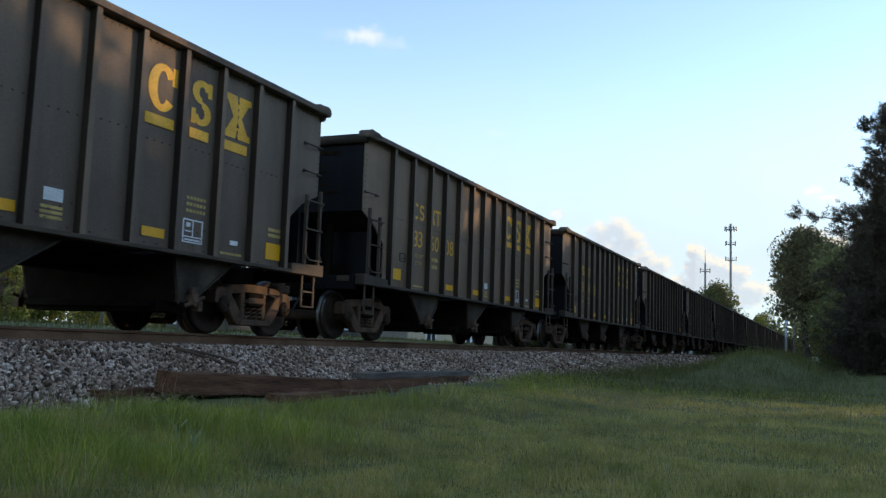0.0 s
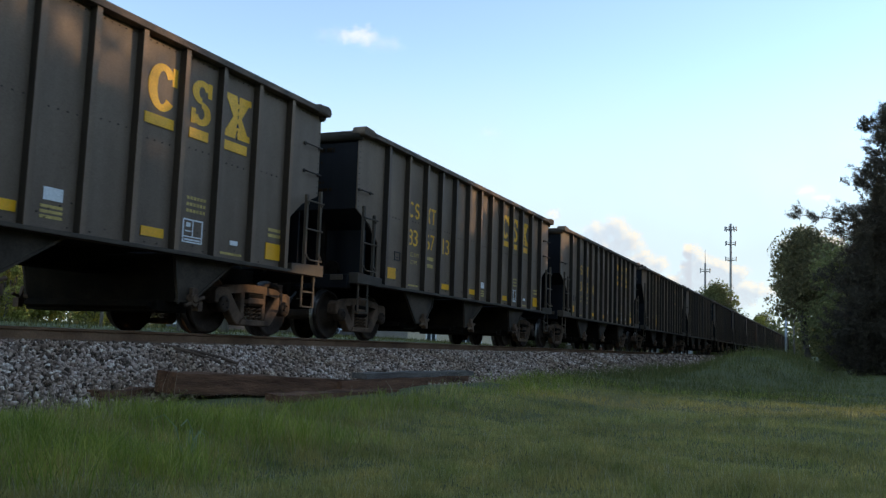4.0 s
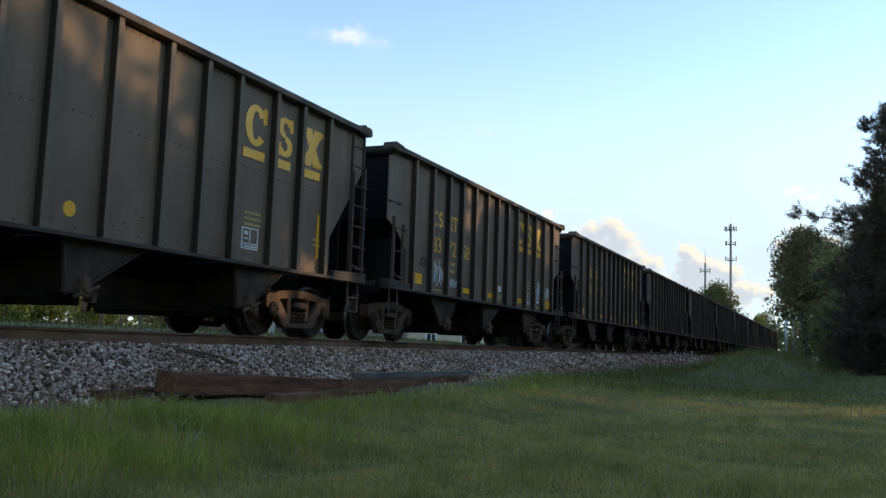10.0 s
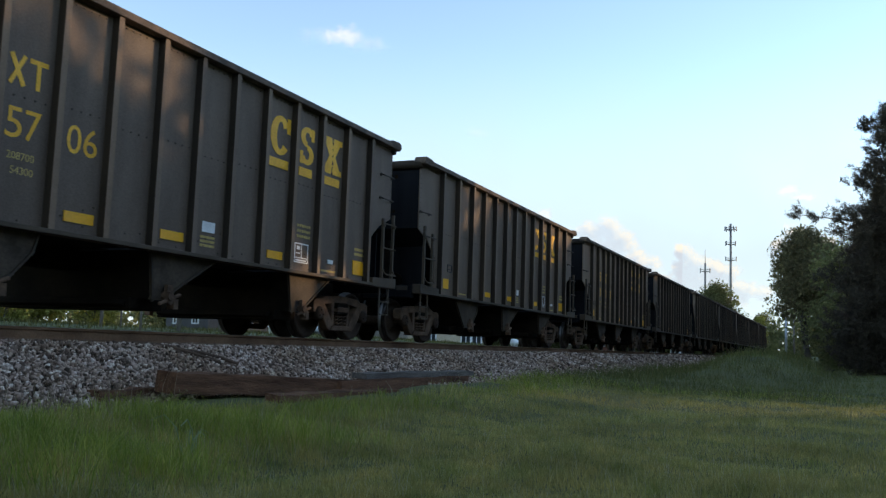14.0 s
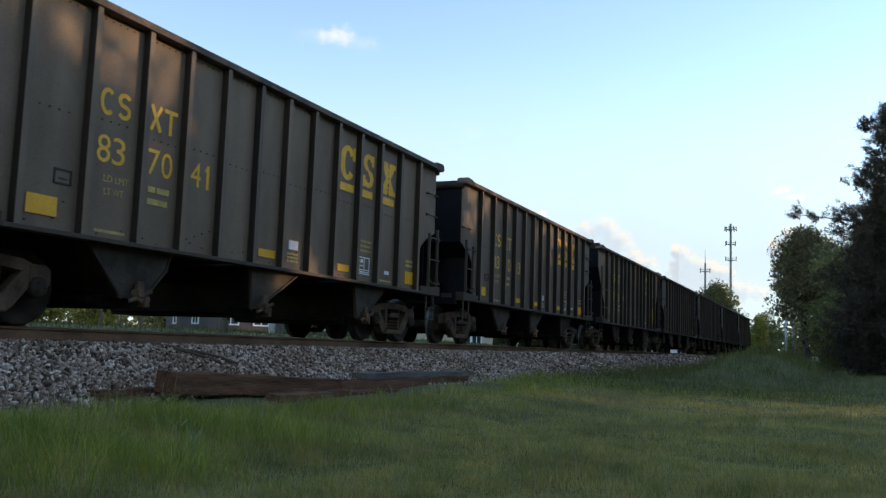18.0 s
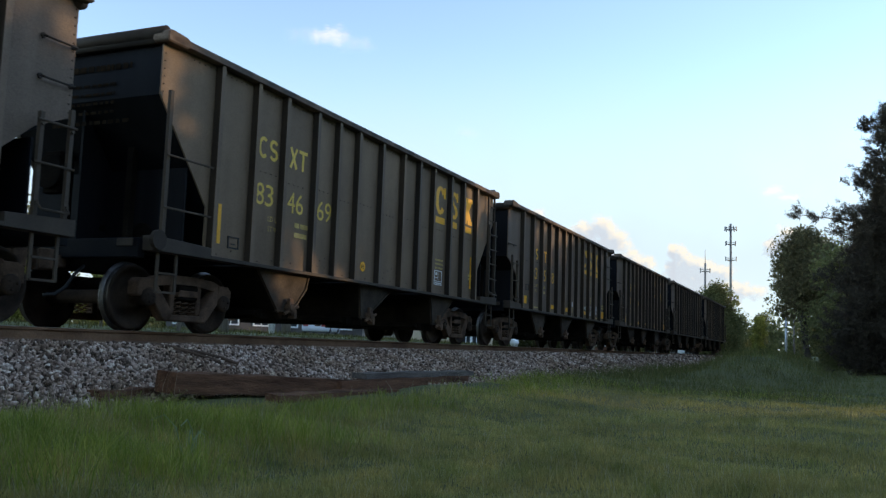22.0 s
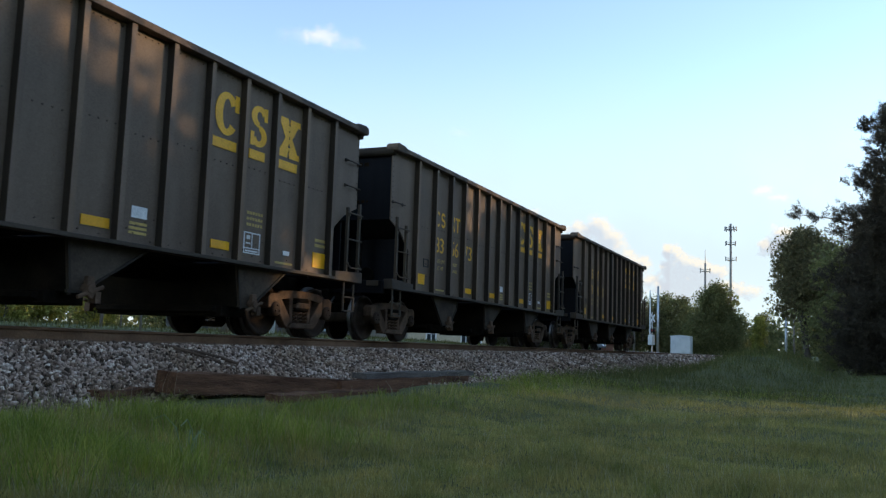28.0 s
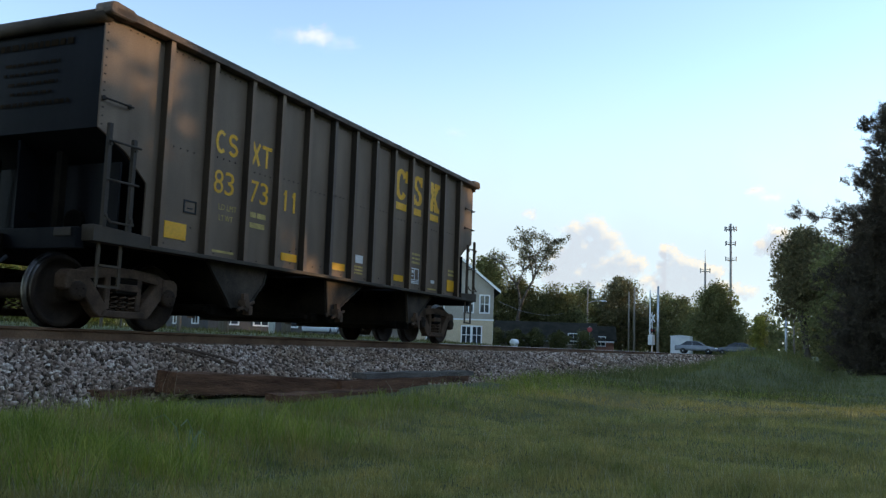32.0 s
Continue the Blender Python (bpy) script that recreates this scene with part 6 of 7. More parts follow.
utility_pole(135.5, 35.1, 11.0, "wooden utility pole with crossarm and street lamp", 2.4, 2.2)
utility_pole(117.4, 24.8, 8.4, "bare grey wooden pole behind the crossing", 0, 0, 0.12)
utility_pole(117.6, 24.1, 9.0, "bare brown wooden pole behind the crossing", 0, 0, 0.16)
utility_pole(100.0, 17.85, 7.8, "slender pale pole beside the crossing", 0, 0, 0.16, "galv")
utility_pole(100.0, 4.49, 4.9, "pale post beside the crossing road", 0, 0, 0.15, "galv")
utility_pole(101.5, 3.76, 4.6, "grey wooden post beside the crossing road", 0, 0, 0.13)
utility_pole(37.0, 25.7, 7.0, "white-painted pole beside the far street", 0, 0, 0.17, "white_trim")
utility_pole(40.5, 27.2, 7.0, "grey wooden pole beside the far street", 0, 0, 0.26)
utility_pole(32.0, 24.8, 7.0, "stout brown wooden pole beside the far street", 0, 0, 0.24)
for x, y, r in ((28.0, 23.9, 0.10), (25.0, 23.1, 0.05), (25.0, 25.0, 0.07), (26.0, 25.0, 0.04)):
    utility_pole(x, y, 3.2, "short wooden fence post on the far verge", 0, 0, r)


def cable(points, label):
    bm = bmesh.new()
    pipe(bm, points, 0.02, 5)
    thing("cable", to_mesh("cable", bm, M["cable"]), label, "cable")


cable([Vector((70.5, 26.0, 4.9)).lerp(Vector((135.4, 35.0, 9.3)), i / 12) - Vector((0, 0, 4 * 1.9 * (i / 12) * (1 - i / 12))) for i in range(13)], "slack service cable from pole to house")


def crossing_signal(x, y):
    z = RAIL_Z
    s = thing("crossing_signal", None, "silver level crossing signal mast with crossbuck", "signal", pose(x, y, z, 0, 0, 78))
    bm = bmesh.new()
    rod(bm, (0, 0, 0), (0, 0, 4.6), 0.07, 10)
    box(bm, -0.25, 0.25, -0.25, 0.25, 0, 0.12)
    part("mast", to_mesh("mast", bm, M["galv"]), s)
    bm = bmesh.new()
    for a in (-1, 1):
        p, q = Vector((-0.09, -0.55 * a, 3.5)), Vector((-0.09, 0.55 * a, 4.3))
        d = (q - p).normalized()
        nrm = Vector((0, -d.z, d.y)) * 0.11
        hexa(bm, [p - nrm, q - nrm, q + nrm, p + nrm, p - nrm + Vector((0.015, 0, 0)), q - nrm + Vector((0.015, 0, 0)), q + nrm + Vector((0.015, 0, 0)), p + nrm + Vector((0.015, 0, 0))])
    part("crossbuck", to_mesh("crossbuck", bm, M["white_trim"]), s)
    for a in (-0.4, 0.4):
        bm = bmesh.new()
        rod(bm, (-0.06, a, 2.5), (-0.14, a, 2.5), 0.25, 16)
        part("backplate", to_mesh("backplate", bm, M["black"]), s)
        bm = bmesh.new()
        rod(bm, (-0.14, a, 2.5), (-0.2, a, 2.5), 0.11, 14)
        part("lens", to_mesh("lens", bm, M["red"]), s)
    bm = bmesh.new()
    box(bm, -0.2, 0.35, -0.35, 0.35, 0.9, 2.0)
    part("gate_mechanism", to_mesh("gate_mechanism", bm, M["cabinet"], 0.02), s)
    bm = bmesh.new()
    box(bm, 0.2, 0.3, -0.06, 0.06, 1.5, 7.0)
    part("gate_arm", to_mesh("gate_arm", bm, M["white_trim"]), s, label="raised white gate arm")


crossing_signal(100.0, 18.5)


def signal_cabinet(x, y):
    c = thing("signal_cabinet", None, "pale aluminium signal cabinet beside the crossing", "cabinet", pose(x, y, RAIL_Z - 0.05))
    bm = bmesh.new()
    box(bm, -0.9, 0.9, -1.22, 1.22, 0, 2.2)
    part("body", to_mesh("body", bm, M["cabinet"], 0.02), c)
    bm = bmesh.new()
    prism(bm, [(-1.3, 2.2), (1.3, 2.2), (1.3, 2.28), (0, 2.40), (-1.3, 2.28)], -1.0, 1.0, "x")
    part("roof", to_mesh("roof", bm, M["cabinet"]), c)
    for y0 in (-1.2, 0.05):
        bm = bmesh.new()
        box(bm, -0.925, -0.9, y0 + 0.1, y0 + 1.1, 0.15, 2.05)
        d = part("door", to_mesh("door", bm, M["cabinet"], 0.006), c)
        bm = bmesh.new()
        box(bm, -0.96, -0.925, y0 + 0.5, y0 + 0.55, 0.9, 1.15)
        part("handle", to_mesh("handle", bm, M["galv"]), d)


signal_cabinet(114.0, 17.4)


def stop_sign(x, y):
    s = thing("road_sign", None, "red octagonal road sign on a grey post", "sign", pose(x, y, float(ground_z(x, y)) - 0.1))
    bm = bmesh.new()
    rod(bm, (0, 0, 0), (0, 0, 2.9), 0.05, 8)
    part("post", to_mesh("post", bm, M["galv"]), s)
    bm = bmesh.new()
    prism(bm, [(0.32 * math.cos(radians(22.5 + 45 * k)), 2.55 + 0.32 * math.sin(radians(22.5 + 45 * k))) for k in range(8)], -0.08, -0.055, "x")
    part("plate", to_mesh("plate", bm, M["red"]), s, label="red octagonal plate")


stop_sign(101.5, 26.0)

bm = bmesh.new()
lathe(bm, [(0.05, -0.55), (0.22, -0.5), (0.30, -0.36), (0.30, 0.36), (0.22, 0.5), (0.05, 0.55)], "x", 16)
for s in (-0.3, 0.3):
    box(bm, s - 0.05, s + 0.05, -0.2, 0.2, -0.42, -0.24)
thing("gas_tank", to_mesh("gas_tank", bm, M["white_trim"], smooth=True), "small white gas tank beside the tan house", "tank", pose(72.5, 25.2, float(ground_z(72.5, 25.2)) + 0.42))



def cell_tower(x, y, height, tiers, label):
    t = thing("cell_tower", None, label, "tower", pose(x, y, 0))
    bm = bmesh.new()
    rod(bm, (0, 0, 0), (0, 0, height), 0.5, 12, 0.34)
    part("mast", to_mesh("mast", bm, M["tower"], smooth=True), t)
    for z, w, n in tiers:
        bm = bmesh.new()
        for k in range(3):
            a0, a1 = 2.094 * k + 0.3, 2.094 * (k + 1) + 0.3
            p, q = Vector((w * math.cos(a0), w * math.sin(a0), z)), Vector((w * math.cos(a1), w * math.sin(a1), z))
            rod(bm, p, q, 0.10, 5)
            rod(bm, (0, 0, z), p, 0.10, 5)
            rod(bm, p + Vector((0, 0, 0.7)), q + Vector((0, 0, 0.7)), 0.05, 5)
        part("platform", to_mesh("platform", bm, M["tower"]), t)
        for k in range(n):
            a = 2 * math.pi * k / n + 0.2
            bm = bmesh.new()
            box(bm, -0.10, 0.10, -0.16, 0.16, -0.4, 1.1)
            part("antenna", to_mesh("antenna", bm, M["tower"], 0.02), t, Matrix.Translation((w * math.cos(a), w * math.sin(a), z)) @ pose(0, 0, 0, 0, 0, math.degrees(a)))


cell_tower(298.5, 30.0, 44.0, [(42.0, 1.9, 9), (37.2, 1.7, 6), (32.0, 1.9, 3)], "tall grey monopole mast with three antenna tiers")
cell_tower(327.3, 41.7, 34.0, [(31.0, 1.9, 6)], "grey monopole mast with one antenna tier and whip")
bm = bmesh.new()
rod(bm, (0, 0, 33.8), (0, 0, 39.0), 0.16, 6, 0.06)
part("whip", to_mesh("whip", bm, M["tower"]), [o for o in scene.objects if o.name.startswith("cell_tower")][-1])


# ------------------------------------------------------------------ old timbers, rod, weeds
def timber(x0, x1, y, z, w, h, rz, rx, mat, label, ry=0.0):
    ln = x1 - x0
    bm = bmesh.new()
    n = 14
    for i in range(n):
        a, b = ln * i / n, ln * (i + 1) / n
        box(bm, a, b, -w / 2, w / 2, 0, h)
    bmesh.ops.remove_doubles(bm, verts=list(bm.verts), dist=0.001)
    seen = {}
    for f in list(bm.faces):
        c = tuple(round(v, 4) for v in f.calc_center_median())
        if c in seen:
            bm.faces.remove(f)
            bm.faces.remove(seen[c])
        else:
            seen[c] = f
    for v in bm.verts:
        s = noise.noise(v.co * 2.3 + Vector((x0, y, 0)))
        v.co += Vector((0.02 * noise.noise(v.co * 5), 0.022 * s, 0.02 * noise.noise(v.co * 3.1)))
    me = to_mesh("timber", bm, M[mat])
    thing("old_timber", me, label, "timber", pose(x0, y, z, rx, ry, rz), group="old timbers on the verge")


timber(7.32, 10.8, 6.38, 0.325, 0.27, 0.225, -1.2, 3, "timber", "dark weathered timber beam lying in the grass", 2.5)
timber(10.5, 13.4, 6.22, 0.20, 0.25, 0.19, 1.0, -3, "timber", "dark weathered timber beam lying in the grass", 0.4)
timber(11.9, 16.2, 6.62, 0.375, 0.26, 0.085, -0.5, 1, "grey_timber", "greyed weathered plank lying on a timber beside the ballast", 0.2)
timber(12.0, 15.9, 6.60, 0.22, 0.24, 0.15, -0.6, 1, "timber", "dark timber under a grey plank beside the ballast", 0.2)
timber(8.6, 11.9, 5.92, 0.19, 0.20, 0.10, 2.0, 6, "timber", "low rotted timber half sunk in the grass", 0.8)
timber(6.6, 7.5, 6.62, 0.24, 0.18, 0.12, 4.0, 0, "timber", "short rotted timber stub beside the ballast", 0.0)

bm = bmesh.new()
pipe(bm, [(8.75, 8.2, 0.80), (8.95, 8.12, 0.80), (9.2, 7.9, 0.76), (9.35, 7.65, 0.68), (9.6, 7.45, 0.58), (9.75, 7.3, 0.52)], 0.034)
thing("bent_rod", to_mesh("bent_rod", bm, M["truck"]), "thin rusty bent rod on the ballast", "rod")
bm = bmesh.new()
pipe(bm, [(9.3, 8.0, 0.74), (9.55, 7.75, 0.70), (9.75, 7.5, 0.62), (9.85, 7.35, 0.56)], 0.034)
thing("bent_rod", to_mesh("bent_rod", bm, M["truck"]), "short rusty rod lying on the ballast", "rod")

bm = bmesh.new()
for k in range(6):
    r = random.Random(300 + k)
    p = Vector((5.15 + r.uniform(-0.04, 0.04), 4.2 + r.uniform(-0.05, 0.05), 0.06))
    side = Vector((r.uniform(-0.12, 0.12), r.uniform(-0.1, 0.1), 0))
    tall = r.uniform(0.15, 0.30)
    q = [p, p + side * 0.5 + Vector((0, 0, tall * 0.7)), p + side * 1.2 + Vector((0, 0, tall)), p + side * 2.0 + Vector((0, 0, tall * 0.85))]
    w = Vector((0.0035, -0.0035, 0))
    for a, b in zip(q, q[1:]):
        v = [bm.verts.new(e) for e in (a - w, a + w, b + w * 0.8, b - w * 0.8)]
        bm.faces.new(v)
thing("grass_tuft", to_mesh("grass_tuft", bm, M["blade_pale"]), "pale broad-bladed grass tuft in the verge", "grass")


# ------------------------------------------------------------------ road vehicles
def build_car(label, paint, x, y, z, rz, estate=False):
    """A saloon: body shell with wheel arches, glass house, wheels, lights. Nose towards +x in its own space."""
    car = thing("car", None, label, "car", pose(x, y, z, 0, 0, rz))
    low = [(-2.3, 0.35), (-2.32, 0.62), (-2.25, 0.92), (-1.6, 0.98), (0.95, 0.95), (2.0, 0.80), (2.28, 0.62), (2.3, 0.35)]
    bm = bmesh.new()
    prism(bm, low, -0.88, 0.88)
    part("body", to_mesh("body", bm, paint, 0.06, True), car)
    bm = bmesh.new()
    rear = -2.1 if estate else -1.75
    hexa(bm, [(rear, -0.80, 0.94), (1.05, -0.80, 0.94), (1.05, 0.80, 0.94), (rear, 0.80, 0.94), (rear + (0.25 if estate else 0.75), -0.60, 1.42), (0.15, -0.60, 1.42), (0.15, 0.60, 1.42), (rear + (0.25 if estate else 0.75), 0.60, 1.42)])
    part("glass_house", to_mesh("glass_house", bm, M["glass"], 0.04, True), car, label="dark tinted windows")
    bm = bmesh.new()
    hexa(bm, [(rear + 0.7, -0.62, 1.40), (0.2, -0.62, 1.40), (0.2, 0.62, 1.40), (rear + 0.7, 0.62, 1.40), (rear + 0.85, -0.54, 1.46), (0.05, -0.54, 1.46), (0.05, 0.54, 1.46), (rear + 0.85, 0.54, 1.46)])
    for s in (-1, 1):
        for a, b in (((1.02, 0.79, 0.95), (0.18, 0.60, 1.42)), ((-0.35, 0.80, 0.95), (-0.4, 0.61, 1.42)), ((rear + 0.05, 0.79, 0.95), (rear + 0.75, 0.60, 1.42))):
            rod(bm, (a[0], s * a[1], a[2]), (b[0], s * b[1], b[2]), 0.035, 6)
    part("roof", to_mesh("roof", bm, paint, 0.01), car)
    for e in (-1.38, 1.42):
        for s in (-1, 1):
            bm = bmesh.new()
            lathe(bm, [(0.18, -0.10), (0.30, -0.11), (0.32, -0.07), (0.32, 0.07), (0.30, 0.11), (0.18, 0.10)], "y", 20)
            w = part("wheel", to_mesh("tyre", bm, M["tyre"], smooth=True), car, pose(e, s * 0.80, 0.32))
            bm = bmesh.new()
            lathe(bm, [(0.04, -0.105), (0.19, -0.085), (0.19, 0.085), (0.04, 0.105)], "y", 14)
            part("rim", to_mesh("rim", bm, M["galv"]), w)
    for s in (-0.62, 0.62):
        bm = bmesh.new()
        box(bm, 2.16, 2.30, s - 0.17, s + 0.17, 0.60, 0.74)
        part("headlight", to_mesh("headlight", bm, M["white_trim"], 0.02), car)
        bm = bmesh.new()
        box(bm, -2.33, -2.24, s - 0.17, s + 0.17, 0.68, 0.84)
        part("tail_light", to_mesh("tail_light", bm, M["red"], 0.02), car)
    return car


CAR_GREY = build_car("grey saloon car driving over the crossing road", M["car_grey"], 105.2, 14.5, RAIL_Z + 0.06, -90)
CAR_DARK = build_car("dark saloon car driving over the crossing road", M["car_dark"], 108.9, 10.5, RAIL_Z + 0.06, 90)
build_car("white estate car parked across the track", M["car_white"], 52.6, 32.4, float(ground_z(52, 32)) - 0.02, 20, True)


# ------------------------------------------------------------------ clouds
def cloud_mat(name, seed, puffs, thickness, lit, shade, feather, billow=2.2):
    """Far cloud bank as a soft glowing backdrop: round puffs broken up by billows, with the sun-facing edge painted
    brightest.
    """
    m = bpy.data.materials.new(name)
    m.use_nodes = True
    n, l = m.node_tree.nodes, m.node_tree.links
    n.remove(n["Principled BSDF"])
    tc = n.new("ShaderNodeTexCoord")

    def field(dx, dy, detail):
        """Cloud thickness at a place shifted by (dx, dy)."""
        at = n.new("ShaderNodeVectorMath")
        at.inputs[1].default_value = (dx, dy, 0)
        l.new(tc.outputs["Object"], at.inputs[0])
        off = n.new("ShaderNodeVectorMath")
        off.inputs[1].default_value = (seed * 1.37, seed * 0.71, seed)
        l.new(at.outputs[0], off.inputs[0])
        warp = n.new("ShaderNodeTexNoise")
        warp.inputs["Scale"].default_value = billow
        warp.inputs["Detail"].default_value = detail
        warp.inputs["Roughness"].default_value = 0.58
        l.new(off.outputs[0], warp.inputs["Vector"])
        dens = None
        for px, py, rx, ry in puffs:
            mp = n.new("ShaderNodeMapping")
            mp.vector_type = "TEXTURE"
            mp.inputs["Location"].default_value = (px, py, 0)
            mp.inputs["Scale"].default_value = (rx, ry, 1)
            l.new(at.outputs[0], mp.inputs["Vector"])
            ln = n.new("ShaderNodeVectorMath")
            ln.operation = "LENGTH"
            l.new(mp.outputs[0], ln.inputs[0])
            inv = n.new("ShaderNodeMath")
            inv.operation = "SUBTRACT"
            inv.inputs[0].default_value = 1.0
            l.new(ln.outputs["Value"], inv.inputs[1])
            if dens is None:
                dens = inv.outputs[0]
            else:
                mx = n.new("ShaderNodeMath")
                mx.operation = "SMOOTH_MAX"
                mx.inputs[2].default_value = 0.2
                l.new(dens, mx.inputs[0])
                l.new(inv.outputs[0], mx.inputs[1])
                dens = mx.outputs[0]
        w = n.new("ShaderNodeMath")
        w.operation = "MULTIPLY_ADD"
        w.inputs[1].default_value = 1.7
        w.inputs[2].default_value = -0.85
        l.new(warp.outputs["Fac"], w.inputs[0])
        total = n.new("ShaderNodeMath")
        l.new(dens, total.inputs[0])
        l.new(w.outputs[0], total.inputs[1])
        return total.outputs[0]
    here = field(0, 0, 7)
    al = n.new("ShaderNodeMapRange")
    al.interpolation_type = "SMOOTHSTEP"
    al.inputs["From Min"].default_value, al.inputs["From Max"].default_value = 0.0, feather
    al.inputs["To Max"].default_value = thickness
    l.new(here, al.inputs["Value"])
    # sunlit edge and shaded body are painted into the glow
    col = ramp(n, l, field(0.22, 0.26, 5), [(0.02, lit), (0.42, shade)])
    em = n.new("ShaderNodeEmission")
    l.new(col, em.inputs["Color"])
    tr = n.new("ShaderNodeBsdfTransparent")
    ms = n.new("ShaderNodeMixShader")
    l.new(al.outputs[0], ms.inputs["Fac"])
    l.new(tr.outputs[0], ms.inputs[1])
    l.new(em.outputs[0], ms.inputs[2])
    l.new(ms.outputs[0], n["Material Output"].inputs["Surface"])
    return m


F_PX = 1554.6
RIGHT, UP, AHEAD = (VIEW.to_3x3() @ Vector(a) for a in ((1, 0, 0), (0, 1, 0), (0, 0, -1)))
CLOUD_FAR = 3000.0
CLOUDS = []
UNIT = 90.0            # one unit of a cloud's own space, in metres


def cloud(x, y, w, h, mat, label, drift):
    """A cloud bank that far off centred on a direction; w, h are its extent, drift its pace."""
    sc = CLOUD_FAR / F_PX
    place = EYE + CLOUD_FAR * AHEAD + RIGHT * (x - 784) * sc + UP * (441 - y) * sc
    hw, hh = w * sc / 2 / UNIT, h * sc / 2 / UNIT
    me = bpy.data.meshes.new("cloud")
    me.from_pydata([(-hw, -hh, 0), (hw, -hh, 0), (hw, hh, 0), (-hw, hh, 0)], [], [(0, 1, 2, 3)])
    me.materials.append(mat)
    m = Matrix.Translation(place) @ VIEW.to_3x3().to_4x4()
    ob = thing("cloud", me, label, "cloud", m @ Matrix.Scale(UNIT, 4), kind="structure")
    ob.visible_shadow = False
    CLOUDS.append((ob, m, drift * sc))


WARM, COOL = (0.255, 0.236, 0.208), (0.152, 0.172, 0.206)
THIN, PALE = (0.255, 0.262, 0.275), (0.20, 0.235, 0.275)


def haze_glow_sheet():
    """Painted haze: a glowing sheet, far behind everything, that tones down the low sky."""
    m = bpy.data.materials.new("horizon_haze_glow")
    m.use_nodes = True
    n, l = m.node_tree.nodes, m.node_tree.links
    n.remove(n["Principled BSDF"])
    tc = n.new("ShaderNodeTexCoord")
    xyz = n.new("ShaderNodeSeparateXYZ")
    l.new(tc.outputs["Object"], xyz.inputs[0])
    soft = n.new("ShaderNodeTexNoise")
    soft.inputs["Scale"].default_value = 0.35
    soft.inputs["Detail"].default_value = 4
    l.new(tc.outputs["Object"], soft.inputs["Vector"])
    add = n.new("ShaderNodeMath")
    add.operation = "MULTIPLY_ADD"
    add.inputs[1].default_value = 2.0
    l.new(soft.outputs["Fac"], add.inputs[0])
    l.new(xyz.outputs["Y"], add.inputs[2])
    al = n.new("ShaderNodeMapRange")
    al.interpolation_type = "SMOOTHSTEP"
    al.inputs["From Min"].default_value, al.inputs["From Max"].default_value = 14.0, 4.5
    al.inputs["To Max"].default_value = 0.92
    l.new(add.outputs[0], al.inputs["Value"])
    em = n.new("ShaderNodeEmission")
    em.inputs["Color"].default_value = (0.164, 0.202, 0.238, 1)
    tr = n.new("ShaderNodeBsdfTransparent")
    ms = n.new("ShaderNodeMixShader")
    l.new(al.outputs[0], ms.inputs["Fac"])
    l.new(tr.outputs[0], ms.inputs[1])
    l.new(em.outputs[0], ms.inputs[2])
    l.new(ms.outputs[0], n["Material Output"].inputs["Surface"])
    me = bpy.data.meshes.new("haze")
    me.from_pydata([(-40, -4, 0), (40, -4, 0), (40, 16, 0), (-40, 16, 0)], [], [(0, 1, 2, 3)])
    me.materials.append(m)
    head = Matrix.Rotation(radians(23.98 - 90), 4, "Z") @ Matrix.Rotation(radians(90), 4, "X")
    ob = thing("haze_backdrop", me, "glowing sheet painted as pale haze low over the horizon", "sky", Matrix.Translation((3600 * math.cos(radians(23.98)), 3600 * math.sin(radians(23.98)), 0)) @ head @ Matrix.Scale(100, 4), kind="structure")
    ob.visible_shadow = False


haze_glow_sheet()
# clouds by puffs (offset and radius in the cloud's own units of 90 m)
cloud(645, 66, 420, 200, cloud_mat("wisp_cloud", 3, [(0.0, 0.05, 0.85, 0.46)], 0.95, THIN, THIN, 0.85), "small bright white cloud", -2.8)
cloud(645, 70, 420, 160, cloud_mat("wisp_veil", 17, [(-0.7, 0.1, 1.1, 0.5), (1.0, -0.2, 1.1, 0.4)], 0.35, THIN, PALE, 1.6), "faint wisps round the small cloud", -2.8)
cloud(875, 236, 240, 140, cloud_mat("faint_cloud", 5, [(0, 0, 0.5, 0.28)], 0.30, THIN, PALE, 1.2), "faint thin cloud", -2.2)
cloud(1095, 452, 680, 460, cloud_mat("cumulus_cloud", 7, [(0.05, 1.05, 0.8, 0.55), (0.40, 0.55, 0.85, 0.65), (-0.75, 0.85, 0.9, 0.5), (-0.4, 0.1, 1.5, 0.9), (0.5, -0.5, 1.6, 0.8), (-0.5, -0.8, 2.0, 0.7)], 0.95, WARM, COOL, 0.45, 1.5), "cumulus cloud with a warm sunlit edge painted in", -1.3)
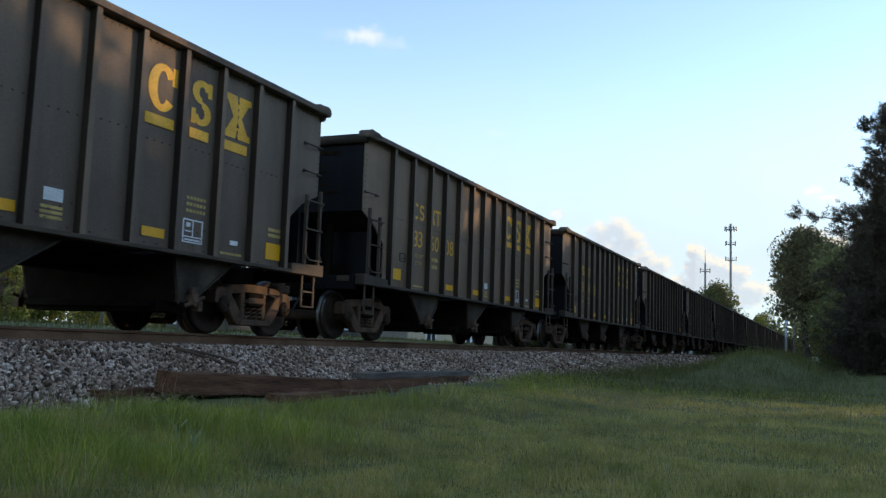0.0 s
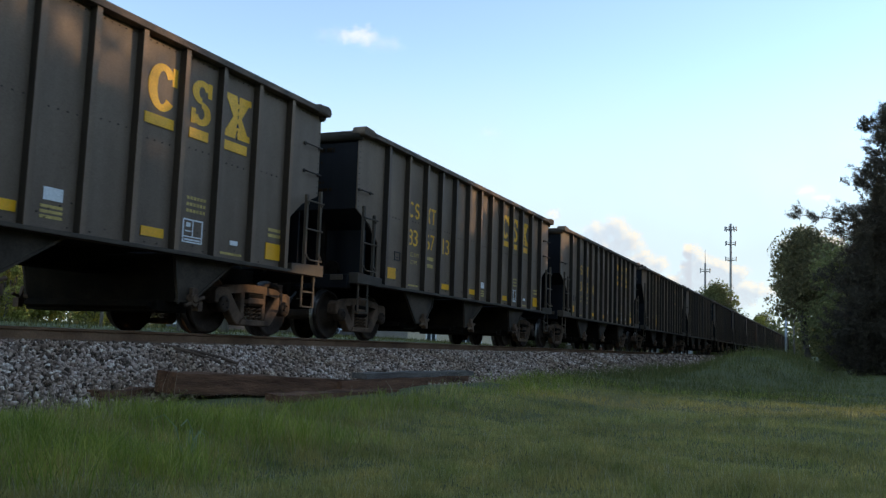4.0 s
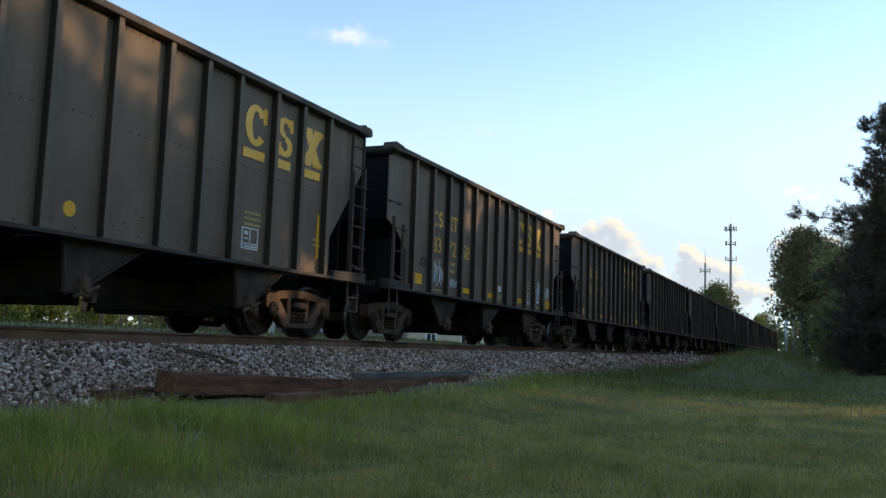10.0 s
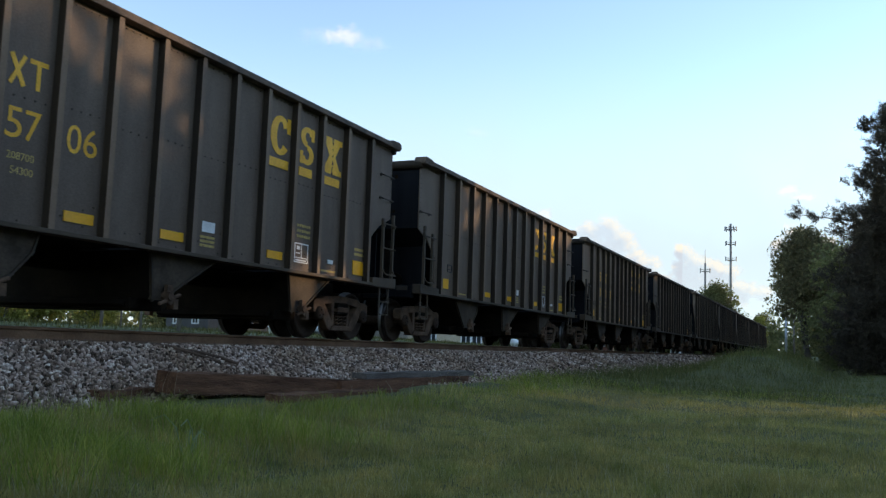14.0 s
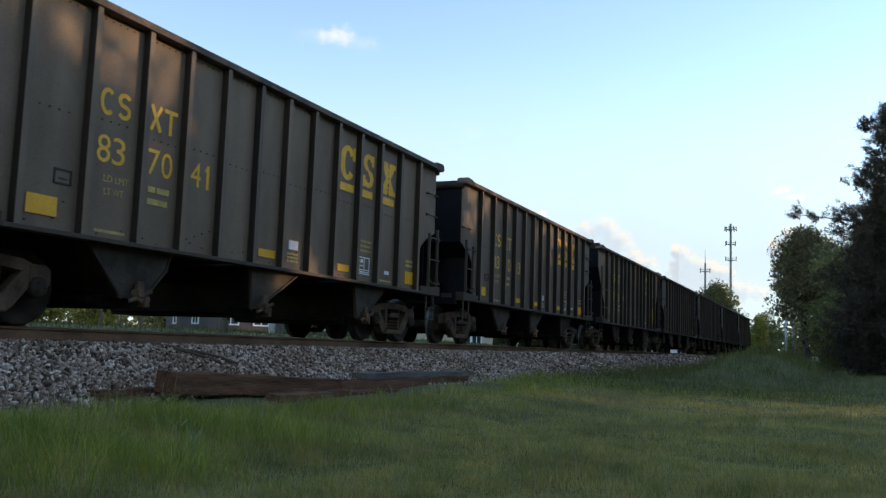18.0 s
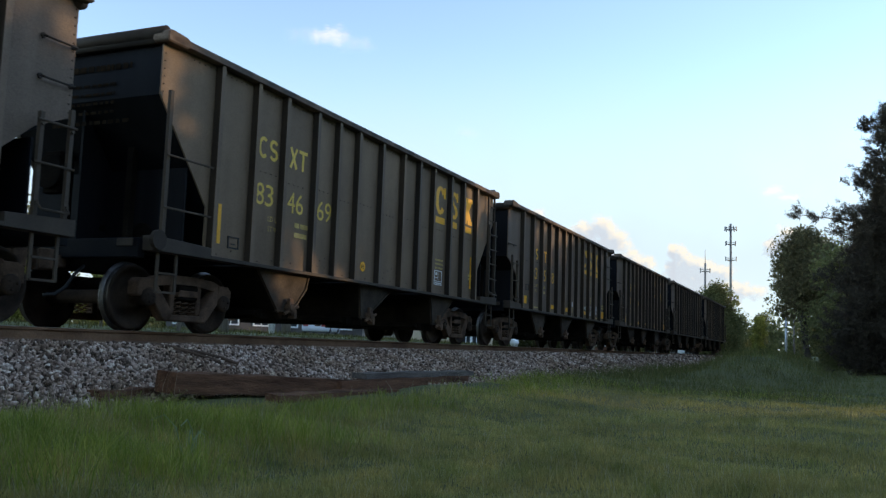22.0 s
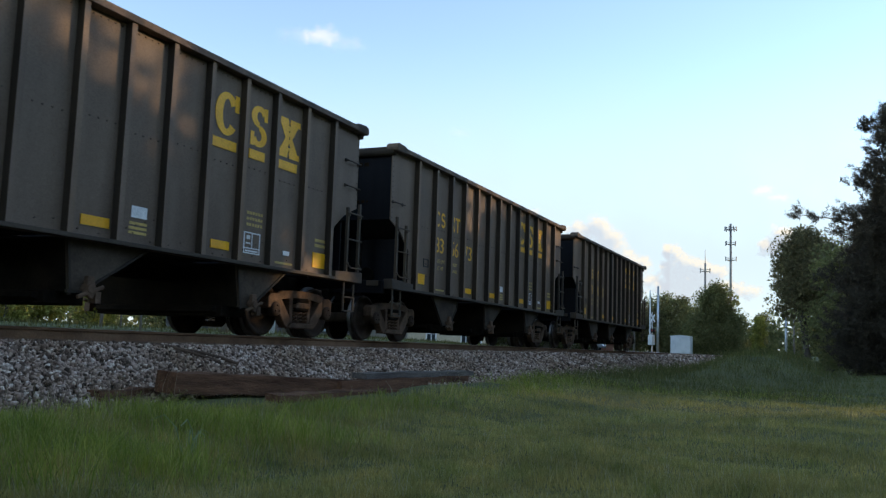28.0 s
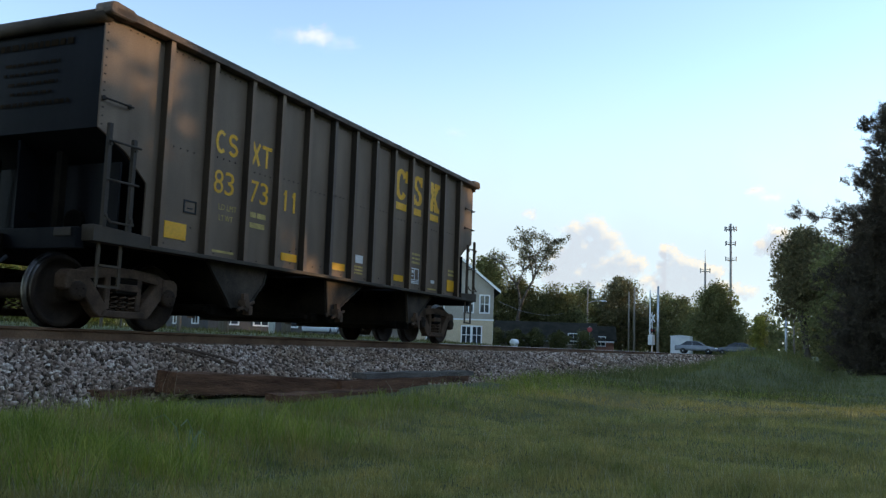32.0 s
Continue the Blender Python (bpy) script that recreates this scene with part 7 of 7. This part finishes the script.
cloud(985, 380, 140, 120, cloud_mat("puff_cloud", 4, [(0, 0, 0.32, 0.32)], 0.8, WARM, PALE, 0.6), "small cumulus puff", -1.5)
cloud(1265, 485, 560, 380, cloud_mat("bank_cloud", 9, [(-0.75, 0.75, 0.5, 0.45), (-0.45, 0.35, 0.9, 0.55), (0.25, 0.30, 0.8, 0.4), (0.7, 0.1, 1.0, 0.5), (-0.2, -0.3, 1.7, 0.7), (0.6, -0.7, 2.1, 0.7)], 0.93, WARM, COOL, 0.45, 1.5), "grey and cream cloud bank", -1.5)
cloud(1440, 425, 420, 300, cloud_mat("side_cloud", 13, [(-0.25, 0.15, 0.55, 0.55), (-0.3, -0.3, 0.9, 0.6), (0.5, -0.3, 1.0, 0.6)], 0.9, WARM, COOL, 0.45, 1.7), "pale cloud above the trees", -1.6)
cloud(1440, 338, 260, 140, cloud_mat("streak_cloud", 15, [(0.0, 0, 0.55, 0.25), (0.6, -0.25, 0.6, 0.22)], 0.7, WARM, WARM, 0.9), "thin cream cloud streak", -3.2)


# ------------------------------------------------------------------ what moves
def motions():
    ticks = [1.0 * k for k in range(33)]
    spin = [(k / 15.0, math.degrees(train_travel(k / 15.0) / 0.457)) for k in range(481)]
    for n, car in TRAIN:
        walk(car, [(t, pose(car_x(n, t), TRACK_Y, RAIL_Z)) for t in ticks])
        for tr in [o for o in car.children if o.name.startswith("truck")]:
            for w in [o for o in tr.children if o.name.startswith("wheelset")]:
                x, y, z = w.location
                walk(w, [(t, pose(x, y, z, 0, a, 0)) for t, a in spin])
    walk(CAR_GREY, [(t, pose(105.2, 14.4 + 3.25 * (32.0 - t), RAIL_Z + 0.08, 0, 0, -90)) for t in (0.0, 16.0, 32.0)])
    walk(CAR_DARK, [(t, pose(108.9, 10.4 - 5.9 * (32.0 - t), RAIL_Z + 0.08, 0, 0, 90)) for t in (0.0, 16.0, 32.0)])
    for ob, m, pace in CLOUDS:
        walk(ob, [(0.0, m), (32.0, Matrix.Translation(RIGHT * pace * 32.0) @ m)])


motions()
